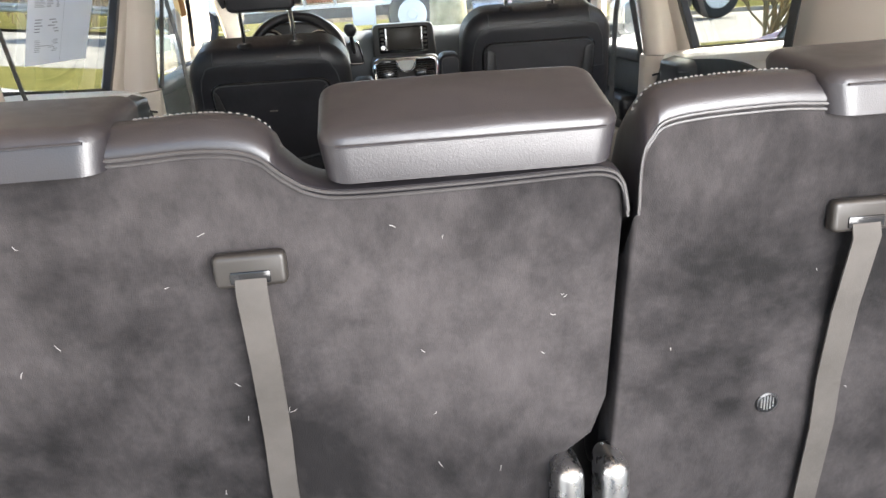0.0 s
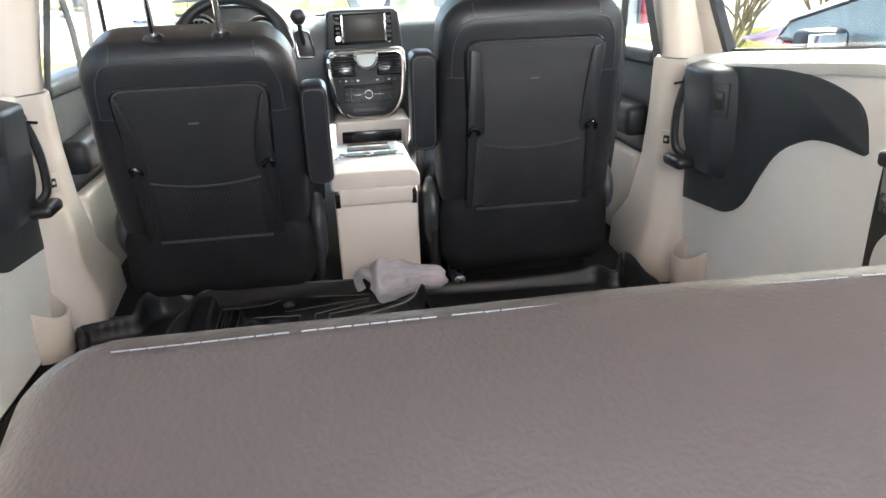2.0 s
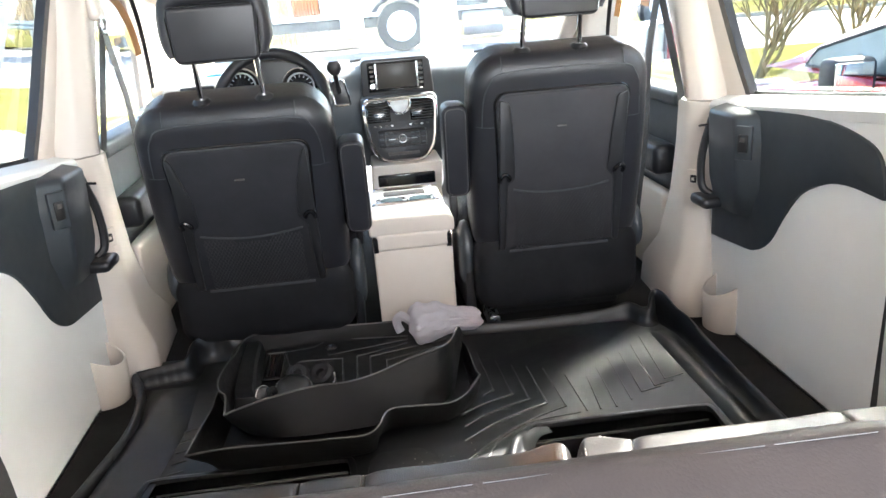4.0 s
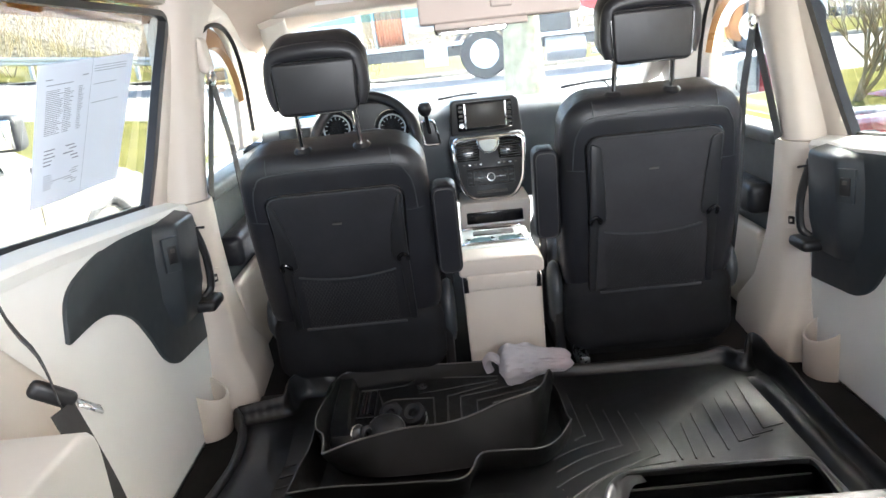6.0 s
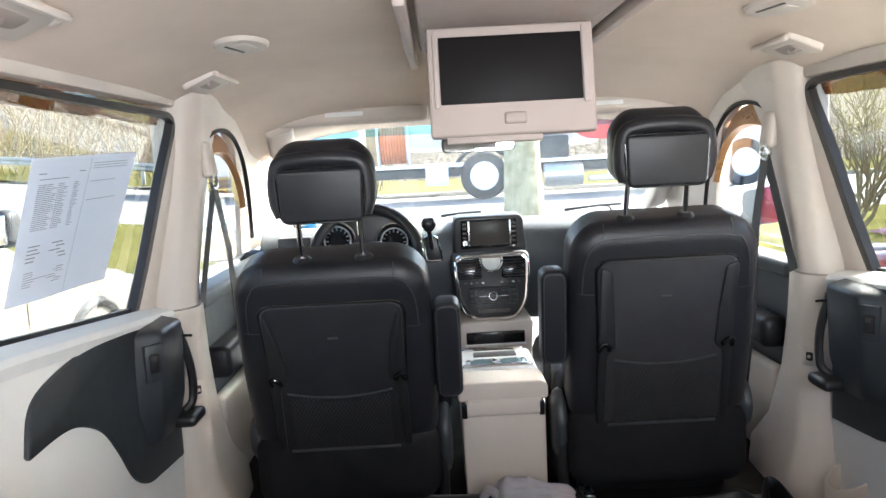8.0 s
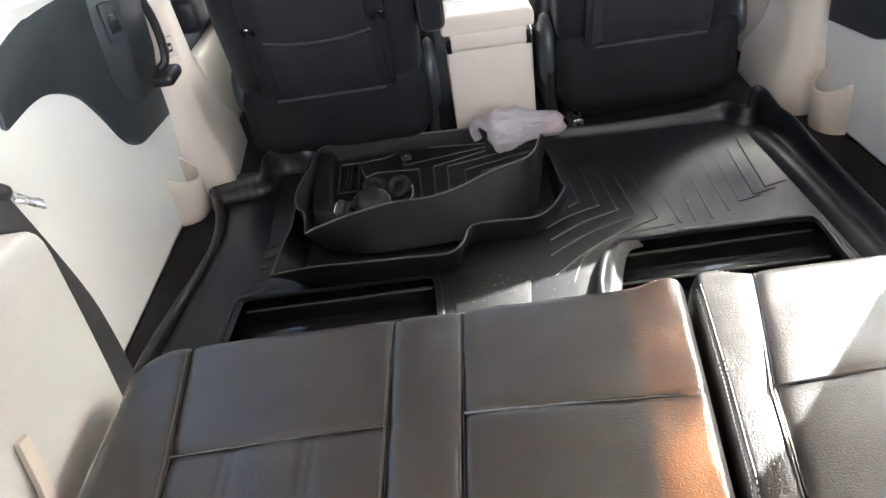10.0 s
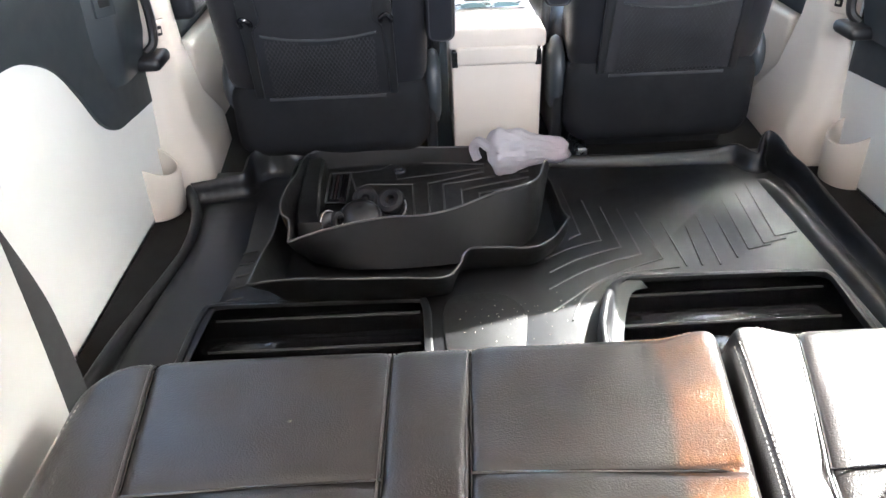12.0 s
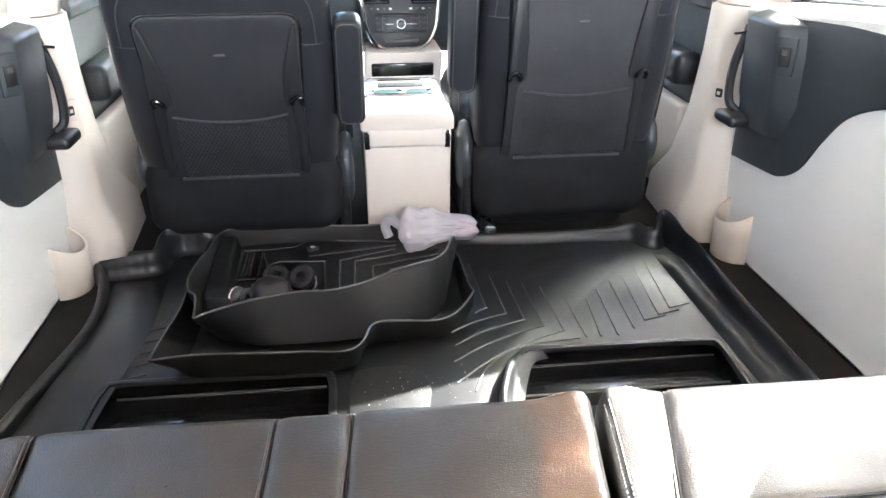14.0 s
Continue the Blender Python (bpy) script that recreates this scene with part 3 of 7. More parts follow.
# ---- front of the cabin ----
pane("windshield", [(-0.84, 1.64, 0.601), (0.86, 1.64, 0.601), (0.72, 0.88, 1.10), (-0.68, 0.88, 1.10)], 0.005, GLASS, "large raked windshield of clear glass")
pane("windshield_band", [(-0.69, 1.030, 0.998), (0.73, 1.030, 0.998), (0.72, 0.88, 1.096), (-0.68, 0.88, 1.096)], 0.002, SHADE_BAND, "blue shade band along the windshield's top").visible_shadow = True


STICKER = material("blue_permit_print", (0.03, 0.24, 0.52), (0.04, 0.28, 0.58), 0.5, bump=0.0, blotch=30)
permit = thing("windshield_sticker", "blue and white permit sticker low on the windshield", "sticker")
glass_run = Vector((0, -0.76, 0.499)).normalized()
for x0, x1, k0, k1, mat in ((-0.785, -0.692, 0.020, 0.072, STICKER), (-0.790, -0.700, -0.040, 0.016, PAPER)):
    corner = [Vector((x, 1.632, 0.600)) + glass_run * k for x, k in ((x0, k0), (x1, k0), (x1, k1), (x0, k1))]
    part("permit_field", loft([corner, [p + Vector((0, -0.0010, -0.0015)) for p in corner]]), mat, permit)


def wiper(x0, z0, x1, z1):
    w = thing("windshield_wiper", "black wiper resting along the foot of the windshield", "wiper", "windshield wipers")
    part("blade", tube([(x0, 1.553, z0), ((x0 + x1) / 2, 1.556, (z0 + z1) / 2 + 0.004), (x1, 1.553, z1)], 0.007, 6), BLACK_PLASTIC, w)
    part("arm", tube([((x0 + x1) / 2, 1.566, (z0 + z1) / 2 + 0.006), (x0 + (x1 - x0) * 0.8, 1.59, (z0 + z1) / 2), (x1, 1.62, z0 - 0.05)], 0.005, 6), BLACK_PLASTIC, w)
    return w


def a_pillar(s):
    off = 0.03
    pts = spline([(s * 0.685 + off, 0.69, 1.034), (s * 0.692 + off, 0.76, 1.002), (s * 0.73 + off, 1.05, 0.86), (s * 0.765 + off, 1.45, 0.67)], 5)
    t = thing("pillar_front", "beige windshield pillar cover", "pillar", kind="structure")
    part("cover", sweep(pts, round_poly([(-0.045, -0.03), (0.045, -0.03), (0.045, 0.03), (-0.045, 0.03)], 0.015, 3), (1, 0.2, 0.3)), BEIGE, t)
    return t


wiper(-0.13, 0.645, 0.05, 0.658)
wiper(0.424, 0.643, 0.68, 0.660)


def front_door(s):
    d = thing("front_door", "closed front door with dark upper panel and armrest", "door", kind="structure")
    part("panel", prism([(0.16, -0.05), (0.16, 0.54), (0.7, 0.56), (1.42, 0.57), (1.42, -0.05)], s * 0.80, s * 0.86, "x", 0.004), DARK_TRIM, d)
    part("armrest", rbox(s * 0.735, s * 0.81, 0.20, 0.78, 0.33, 0.42, 0.02, 3), LEATHER_SMOOTH, d)
    part("ledge", rbox(s * 0.775, s * 0.86, 0.15, 1.42, 0.535, 0.58, 0.015, 3), DARK_TRIM, d)
    part("lower_panel", rbox(s * 0.76, s * 0.80, 0.20, 1.3, 0.0, 0.28, 0.015, 3), BEIGE, d)
    frame_pts = spline([(s * 0.855, 0.16, 0.60), (s * 0.79, 0.17, 0.90), (s * 0.752, 0.23, 0.995), (s * 0.745, 0.40, 1.012), (s * 0.752, 0.56, 0.955), (s * 0.772, 0.70, 0.83), (s * 0.81, 0.86, 0.66)], 5)
    # broad cover between the window and the windshield
    fill = [(0.13, 1.09), (0.13, 0.985), (0.23, 1.002), (0.40, 1.018), (0.56, 0.962), (0.70, 0.838), (0.86, 0.668), (0.92, 0.59), (1.44, 0.59), (1.44, 0.70), (1.12, 0.92), (0.98, 1.02), (0.90, 1.06), (0.66, 1.085), (0.56, 1.10)]
    wide = prism(fill, 0.0, 0.02, "x", 0.004)
    for v in wide.verts:
        v.co.x = s * (v.co.x + 0.870 - (v.co.z - 0.58) * 0.27)
    part("corner_cover", wide, BEIGE, d, "beige cover beside the windshield")
    part("window_frame", sweep(frame_pts, [(-0.005, -0.006), (0.005, -0.006), (0.005, 0.006), (-0.005, 0.006)], (s * 0.3, 0, 1)), BLACK_PLASTIC, d)
    part("outer_frame", sweep([p + Vector((s * 0.03, 0.0, -0.035)) for p in frame_pts[10:26]], [(-0.03, -0.01), (0.03, -0.01), (0.03, 0.01), (-0.03, 0.01)], (s * 0.3, 0, 1)), TAN_PAINT, d, "tan painted outer window frame")
    return d


TAN_PAINT = material("tan_car_paint", (0.42, 0.22, 0.09), (0.46, 0.25, 0.11), 0.3, metal=0.2, bump=0.0, blotch=3, coat=0.5)
for s in (-1, 1):
    a_pillar(s)
    front_door(s)


def dashboard():
    d = thing("dashboard", "dark dashboard with hooded gauges and soft top", "dashboard")
    sec = [(1.63, 0.585), (1.30, 0.640), (1.02, 0.666), (0.93, 0.655), (0.88, 0.61), (0.86, 0.52), (0.90, 0.40), (1.00, 0.28), (1.56, 0.20)]
    sec = [(p.x, p.y) for p in spline([Vector((a, b, 0)) for a, b in sec], 4)]
    rings = []
    for k in range(17):
        u = -0.79 + 1.60 * k / 16
        bulge = -0.03 * math.exp(-((u - 0.033) / 0.22) ** 2)
        rings.append([Vector((u, y - bulge * (1 if y < 1.2 else 0), z)) for y, z in sec])
    part("body", loft(rings), DASH, d)
    # instrument hood
    hood = prism(round_poly([(-0.57, 0.55), (-0.57, 0.66), (-0.50, 0.725), (-0.27, 0.725), (-0.205, 0.66), (-0.205, 0.55)], 0.05, 5), 0.80, 1.0, "y", 0.012, 3)
    part("gauge_hood", hood, BLACK_PLASTIC, d)
    for x, z in ((-0.497, 0.640), (-0.300, 0.625)):
        g = part("gauge", lathe([(0.0, 0.790), (0.050, 0.790), (0.058, 0.797), (0.060, 0.81)], 28, "y", (x, 0, z)), GLOSS_BLACK, d, "round dark gauge with pale ring")
        for r, w, mat in ((0.061, 0.0035, CHROME), (0.046, 0.0030, GAUGE)):
            part("gauge_ring", tube([(x + r * math.cos(a * math.pi / 14), 0.788, z + r * math.sin(a * math.pi / 14)) for a in range(28)], w, 6, True), mat, g)
        for k in range(11):
            a = radians(-30 + 24 * k)
            part("tick", tube([(x + 0.032 * math.cos(a), 0.7885, z + 0.032 * math.sin(a)), (x + 0.042 * math.cos(a), 0.7885, z + 0.042 * math.sin(a))], 0.0014, 5), GAUGE, g)
    part("glovebox", rbox(0.30, 0.72, 0.845, 0.93, 0.40, 0.60, 0.03, 3), DASH, d)
    part("air_vent", rbox(0.62, 0.73, 0.845, 0.90, 0.60, 0.66, 0.008), BLACK_PLASTIC, d)
    part("air_vent", rbox(-0.72, -0.60, 0.85, 0.90, 0.58, 0.65, 0.008), BLACK_PLASTIC, d)
    return d


GAUGE = material("pale_gauge_dial", (0.32, 0.34, 0.36), (0.42, 0.44, 0.46), 0.3, bump=0.0, blotch=30)
dashboard()
CX = 0.033


def centre_stack():
    c = thing("centre_stack", "dark dashboard centre with radio screen and chrome surround", "dashboard panel")
    # radio hood
    hood = round_poly([(CX - 0.128, 0.555), (CX - 0.122, 0.692), (CX + 0.122, 0.692), (CX + 0.134, 0.555)], 0.022, 4)
    part("radio_hood", prism(hood, 0.835, 1.0, "y", 0.008, 3), BLACK_PLASTIC, c)
    r = part("radio", rbox(CX - 0.100, CX + 0.098, 0.828, 0.84, 0.578, 0.680, 0.004), GLOSS_BLACK, c)
    part("display", rbox(CX - 0.066, CX + 0.070, 0.8245, 0.834, 0.590, 0.674, 0.002), RADIO_SCREEN, r, "grey-brown switched-off display")
    part("bezel_bar", rbox(CX - 0.074, CX - 0.068, 0.8245, 0.834, 0.588, 0.676, 0.001), SATIN, r)
    part("bezel_bar", rbox(CX + 0.072, CX + 0.078, 0.8245, 0.834, 0.588, 0.676, 0.001), SATIN, r)
    for k in range(5):
        for x in (-0.086, 0.088):
            part("radio_key", rbox(CX + x - 0.007, CX + x + 0.007, 0.8255, 0.83, 0.598 + k * 0.016, 0.606 + k * 0.016, 0.0015), TAUPE, r)
    part("radio_knob", lathe([(0.0, 0.816), (0.009, 0.816), (0.010, 0.83)], 16, "y", (CX - 0.086, 0, 0.600)), SATIN, r)
    # panel in the chrome surround: wide on top, drawn in at the foot
    def shield(k):
        pts = [(-0.125, 0.556), (-0.124, 0.50), (-0.112, 0.40), (-0.075, 0.345), (0.075, 0.345), (0.112, 0.40), (0.124, 0.50), (0.125, 0.556)]
        return [Vector((CX + x * k, 0.45 + (z - 0.45) * k)) for x, z in pts]
    def lean(bm):
        for v in bm.verts:
            v.co.y += (0.556 - v.co.z) * -0.22
        return bm
    part("panel", lean(prism(round_poly(shield(0.98), 0.03, 4), 0.785, 0.90, "y", 0.004)), BLACK_PLASTIC, c)
    ring = [Vector((p.x, 0.783, p.y)) for p in round_poly(shield(1.0), 0.035, 5)]
    part("chrome_surround", lean(tube(ring, 0.0075, 8, True)), CHROME, c, "chrome surround")
    part("outer_cheek", lean(prism(round_poly(shield(1.10), 0.04, 4), 0.80, 0.92, "y", 0.01)), DASH, c)
    clock = [Vector((CX - 0.044, 0.556)), Vector((CX + 0.044, 0.556)), Vector((CX + 0.036, 0.52)), Vector((CX + 0.018, 0.503)), Vector((CX - 0.018, 0.503)), Vector((CX - 0.036, 0.52))]
    ck = part("clock_frame", lean(prism(round_poly(clock, 0.012, 3), 0.772, 0.80, "y", 0.003)), CHROME, c)
    part("clock_face", lean(prism(round_poly([Vector((CX + (p.x - CX) * 0.78, 0.534 + (p.y - 0.534) * 0.74)) for p in clock], 0.012, 3), 0.7695, 0.79, "y", 0.001)), CLOCK, ck, "pale analogue clock face")
    for sx in (-1, 1):
        v = part("vent", lean(rbox(CX + sx * 0.034, CX + sx * 0.117, 0.781, 0.80, 0.478, 0.549, 0.006)), GLOSS_BLACK, c)
        for k in range(7):
            part("slat", lean(rbox(CX + sx * 0.040, CX + sx * 0.112, 0.777, 0.79, 0.484 + k * 0.0092, 0.4865 + k * 0.0092, 0.001)), BLACK_PLASTIC, v)
        part("vent_tab", lean(rbox(CX + sx * 0.074, CX + sx * 0.088, 0.774, 0.79, 0.513, 0.517, 0.001)), TAUPE, v)
    for k in range(4):
        for sx in (-1, 1):
            part("toggle", lean(rbox(CX + sx * (0.028 + k * 0.02), CX + sx * (0.037 + k * 0.02), 0.779, 0.79, 0.463, 0.468, 0.001)), SATIN if k % 2 == 0 else TAUPE, c)
    cl = part("climate_panel", lean(rbox(CX - 0.085, CX + 0.085, 0.781, 0.80, 0.392, 0.452, 0.004)), BLACK_PLASTIC, c)
    part("climate_dial", lean(lathe([(0.0, 0.765), (0.010, 0.765), (0.0115, 0.782)], 20, "y", (CX, 0, 0.420))), BLACK_PLASTIC, cl)
    part("dial_ring", lean(tube([(CX + 0.0135 * math.cos(a * math.pi / 10), 0.777, 0.420 + 0.0135 * math.sin(a * math.pi / 10)) for a in range(20)], 0.0014, 6, True)), SATIN, cl)
    for k in range(3):
        for sx in (-1, 1):
            for z in (0.405, 0.424, 0.440):
                part("climate_key", lean(rbox(CX + sx * (0.030 + k * 0.019), CX + sx * (0.043 + k * 0.019), 0.7785, 0.79, z - 0.004, z + 0.001, 0.001)), HOUSING, cl)
    for x0, x1 in ((-0.052, -0.018), (0.018, 0.052)):
        part("dial_line", lean(rbox(CX + x0, CX + x1, 0.7775, 0.79, 0.4185, 0.4205, 0.0005)), SATIN, cl)
    edge = round_poly([(CX - 0.060, 0.398), (CX - 0.060, 0.446), (CX + 0.060, 0.446), (CX + 0.060, 0.398)], 0.004, 3)
    part("climate_frame", lean(tube([Vector((p.x, 0.7795, p.y)) for p in edge], 0.0012, 5, True)), TAUPE, cl)
    part("lower_strip", lean(rbox(CX - 0.055, CX + 0.055, 0.780, 0.80, 0.364, 0.374, 0.002)), TAUPE, c)
    # beige panel below with a dark slot
    low = part("lower_panel", prism(round_poly([(CX - 0.125, 0.20), (CX - 0.118, 0.335), (CX + 0.132, 0.335), (CX + 0.122, 0.20)], 0.01, 3), 0.72, 0.95, "y", 0.006), BEIGE, c, "beige lower panel")
    part("slot", rbox(CX - 0.102, CX + 0.102, 0.7155, 0.75, 0.258, 0.302, 0.006), GLOSS_BLACK, low)
    part("slot_lip", tube([(CX - 0.104, 0.716, 0.256), (CX + 0.104, 0.716, 0.256)], 0.004, 6), BEIGE_PALE, low)
    return c


RADIO_SCREEN = material("switched_off_display", (0.045, 0.041, 0.036), (0.052, 0.048, 0.042), 0.35, bump=0.0, blotch=4, spec=0.2)
CLOCK = material("pale_clock_face", (0.55, 0.58, 0.55), (0.62, 0.65, 0.62), 0.35, bump=0.0, blotch=8)
centre_stack()


def gear_lever():
    g = thing("gear_lever", "black gear lever in a chrome-edged gate on the dashboard", "gear lever")
    out = round_poly([(-0.198, 0.634), (-0.152, 0.634), (-0.134, 0.548), (-0.190, 0.548)], 0.012, 3)
    part("gate", prism(out, 0.795, 0.83, "y", 0.003), BLACK_PLASTIC, g)
    part("gate_rim", tube([Vector((p.x, 0.793, p.y)) for p in out], 0.004, 6, True), CHROME, g)
    part("stem", tube(spline([(-0.170, 0.80, 0.592), (-0.174, 0.76, 0.630), (-0.177, 0.735, 0.660)], 4), 0.008), BLACK_PLASTIC, g)
    part("knob", lathe([(0.0, -0.026), (0.014, -0.024), (0.024, -0.008), (0.025, 0.006), (0.018, 0.020), (0.0, 0.025)], 20, "z", (-0.177, 0.725, 0.684)), BLACK_PLASTIC, g)
    return g


gear_lever()


def steering_wheel():
    w = thing("steering_wheel", "dark leather steering wheel on the driver's side", "steering wheel")
    m = pose(-0.388, 0.66, 0.585, -24, 0, 0)
    ring = [m @ Vector((0.178 * math.cos(a * math.pi / 24), 0, 0.177 * math.sin(a * math.pi / 24))) for a in range(48)]
    part("rim", tube(ring, 0.0185, 12, True), LEATHER_SMOOTH, w)
    part("hub", turned(rbox(-0.075, 0.075, -0.02, 0.05, -0.07, 0.06, 0.03, 4), m), BLACK_PLASTIC, w)
    for a in (-12, 192, 255, 285):
        x, z = math.cos(radians(a)), math.sin(radians(a))
        part("spoke", strap([m @ Vector((x * 0.05, 0.01, z * 0.05)), m @ Vector((x * 0.175, 0.0, z * 0.172))], 0.035, 0.012, (1, 0, 0) if abs(z) > 0.5 else (0, 0, 1)), BLACK_PLASTIC, w)
    part("column", tube([m @ Vector((0, 0.04, 0)), (-0.378, 0.92, 0.47)], 0.045, 14), BLACK_PLASTIC, w)
    part("stalk", tube([m @ Vector((-0.05, 0.07, 0.01)), m @ Vector((-0.20, 0.06, 0.05))], 0.008), BLACK_PLASTIC, w)
    return w


steering_wheel()


def console():
    c = thing("centre_console", "beige floor console with lidded box and cup holders", "console")
    rear = [(-0.106, -0.012), (-0.110, 0.262), (0.112, 0.262), (0.110, -0.012)]
    part("base", prism(round_poly(rear, 0.008, 3), 0.085, 0.43, "y", 0.008, 3), BEIGE, c)
    lid = round_poly([(-0.117, 0.266), (-0.117, 0.304), (-0.100, 0.316), (0.103, 0.316), (0.120, 0.304), (0.120, 0.266)], 0.010, 3)
    part("bin_lid", prism(lid, 0.078, 0.20, "y", 0.008, 3), BEIGE, c)
    part("lid_front", rbox(-0.098, 0.10, 0.0745, 0.10, 0.225, 0.272, 0.008, 3), BEIGE, c)
    for x in (-0.1035, 0.099):
        part("hinge_notch", rbox(x - 0.0045, x + 0.0095, 0.076, 0.10, 0.222, 0.262, 0.002), GLOSS_BLACK, c)
    part("tray", rbox(-0.110, 0.112, 0.20, 0.43, 0.255, 0.315, 0.012, 3), BEIGE_PALE, c)
    # chrome bars and cup openings on the top
    for y, w in ((0.222, 0.096), (0.402, 0.090)):
        part("chrome_bar", tube(spline([(-w, y + 0.012, 0.316), (-w * 0.85, y, 0.322), (0, y - 0.004, 0.323), (w * 0.85, y, 0.322), (w, y + 0.012, 0.316)], 5), 0.0055), CHROME, c)
    part("cup_well", rbox(-0.088, 0.090, 0.235, 0.315, 0.307, 0.3175, 0.004), SATIN, c)
    for x in (-0.042, 0.044):
        part("cup_hole", lathe([(0.0, 0.3185), (0.032, 0.3185), (0.034, 0.316)], 24, "z", (x, 0.275, 0)), TEAL, c, "dark teal cup hole")
    part("small_tray", rbox(-0.062, 0.066, 0.338, 0.388, 0.309, 0.3195, 0.008), TAUPE, c)
    part("floor_bracket", rbox(-0.045, 0.005, 0.072, 0.09, -0.005, 0.025, 0.003), TAUPE, c)
    return c


TEAL = material("teal_liner", (0.02, 0.07, 0.075), (0.03, 0.10, 0.105), 0.4, bump=0.0, blotch=12)
console()


# ---- front seats ----
NET = material("black_net", (0.018, 0.018, 0.020), (0.027, 0.027, 0.030), 0.7, grain=1500, bump=0.2, blotch=20)


def front_seat(cx, y0, z0, height, width, lean_deg, inner, panel_top, head_z, head_x, label, cloth, group="front seats"):
    """The seat's back is built upright from its lower edge, then leaned. inner: +1 where the aisle lies towards +x."""
    st = thing("front_seat", label, "car seat", group)
    m = Matrix.Translation((cx, y0, z0)) @ pose(0, 0, 0, lean_deg, 0, 0)
    H = height
    # backrest: a stuffed pad stood upright, its rear face at local y = 0
    bk = pad(width, H + 0.02, 0.042, 0.085, 0.085, 0.055, 0.004, (), 70, 70)
    for v in bk.verts:
        v.co.x *= 1.0 + 0.025 * math.sin(math.pi * min(max((v.co.y + H / 2) / H, 0), 1)) - 0.03 * max(v.co.y / H, 0)
    back = part("backrest", turned(bk, m @ pose(0, 0.127, H / 2, 90, 0, 0)), LEATHER_SMOOTH, st, sharp=60)
    # moulded rear panel with rim, pocket and net
    pw0, pw1 = 0.160, 0.168
    zt, zb = panel_top, 0.015
    HK = 0.228 if lean_deg > 15 else 0.240
    outline = round_poly([(-pw0 + 0.012, zb), (-pw1, zt), (pw1, zt), (pw0 - 0.012, zb)], [0.02, 0.035, 0.035, 0.02], 5)
    panel = turned(prism(outline, -0.015, 0.02, "y", 0.007, 3), m)
    pb = part("rear_panel", panel, cloth, st, "matt black moulded rear panel")
    # black tube paints the shaded gap round the panel, grey tube its highlight
    part("panel_gap_shade", tube([m @ Vector((p.x * 1.012, -0.0015, p.y)) for p in outline], 0.0042, 8, True), GLOSS_BLACK, pb)
    part("panel_highlight", tube([m @ Vector((p.x * 0.985, -0.0135, p.y)) for p in outline], 0.0020, 6, True), SEAM, pb)
    back_m, m = m, m @ pose(0, -0.009, 0)
    for sx in (-1, 1):
        rail = round_poly([(sx * 0.161, zt - 0.012), (sx * (0.150 if lean_deg > 15 else 0.134), zt - 0.022), (sx * 0.124, zt - 0.13), (sx * 0.120, HK + 0.003), (sx * 0.140, HK - 0.012), (sx * 0.146, zb + 0.02), (sx * 0.164, zb + 0.02)], 0.01, 3)
        part("side_rail", turned(prism(rail, -0.012, 0.0, "y", 0.003), m), BLACK_PLASTIC, pb)
        hook = spline([(sx * 0.160, -0.012, HK), (sx * 0.160, -0.022, HK + 0.014), (sx * 0.150, -0.024, HK + 0.024), (sx * 0.138, -0.022, HK + 0.014), (sx * 0.138, -0.014, HK + 0.003)], 4)
        part("bag_hook", tube([m @ p for p in hook], 0.0055), GLOSS_BLACK, pb)
    # net: crossed cords over the lower pocket
    znt, znb = HK - 0.025, zb + 0.02
    net = bmesh.new()
    wnet = 0.125
    def edge_top(x):
        return znt - 0.016 * (1 - (x / wnet) ** 2)
    pitch = 0.0092
    for d in (-1, 1):
        for k in range(-42, 43):
            x0 = k * pitch
            pts = []
            for q in range(13):
                z = znb + (znt - znb) * q / 12
                x = x0 + d * (z - (znb + znt) / 2) * 0.62
                if abs(x) <= wnet and z <= edge_top(x):
                    pts.append(m @ Vector((x, -0.011 - 0.006 * math.sin(math.pi * (z - znb) / (znt - znb)), z)))
            if len(pts) > 1:
                strap(pts, 0.0015, 0.0008, (1, 0, 0), net)
    part("pocket_net", net, NET, pb, "black diamond net pocket")
    part("net_hem", tube([m @ Vector((x, -0.013, edge_top(x))) for x in np.linspace(-wnet, wnet, 14)], 0.0032, 6), SEAM, pb)
    part("pocket_bar", tube([m @ Vector((-0.135, -0.010, znb - 0.004)), m @ Vector((0.135, -0.010, znb - 0.004))], 0.0042, 6), SEAM, pb)
    part("pull_tab", turned(rbox(-0.014, 0.010, -0.010, -0.004, panel_top * 0.80, panel_top * 0.80 + 0.0045, 0.004), m), TAUPE, pb)
    m = back_m
    # seams of the leather round the panel
    def skin(x, z):
        f = min(max(min(width / 2 - abs(x), H + 0.01 - z) / 0.055, 0), 1)
        return Vector((x, 0.0405 - 0.042 * math.sqrt(1 - (1 - f) ** 2), z))
    for sx in (-1, 1):
        part("seam", tube([m @ skin(sx * x, H * 0.70 - 0.02 * (x - 0.17)) for x in (0.168, 0.180, 0.192, 0.204, 0.214)], 0.0016, 6), SEAM, back)
        part("seam", tube([m @ skin(sx * 0.150, z) for z in np.linspace(H * 0.952, H + 0.004, 5)], 0.0014, 6), SEAM, back)
    arc = spline([(-0.200, H * 0.70, 0), (-0.196, H * 0.82, 0), (-0.182, H * 0.90, 0), (-0.150, H * 0.945, 0), (0.0, H * 0.955, 0), (0.150, H * 0.945, 0), (0.182, H * 0.90, 0), (0.196, H * 0.82, 0), (0.200, H * 0.70, 0)], 6)
    part("seam", tube([m @ skin(p.x, p.y) for p in arc], 0.0016, 6), SEAM, back)
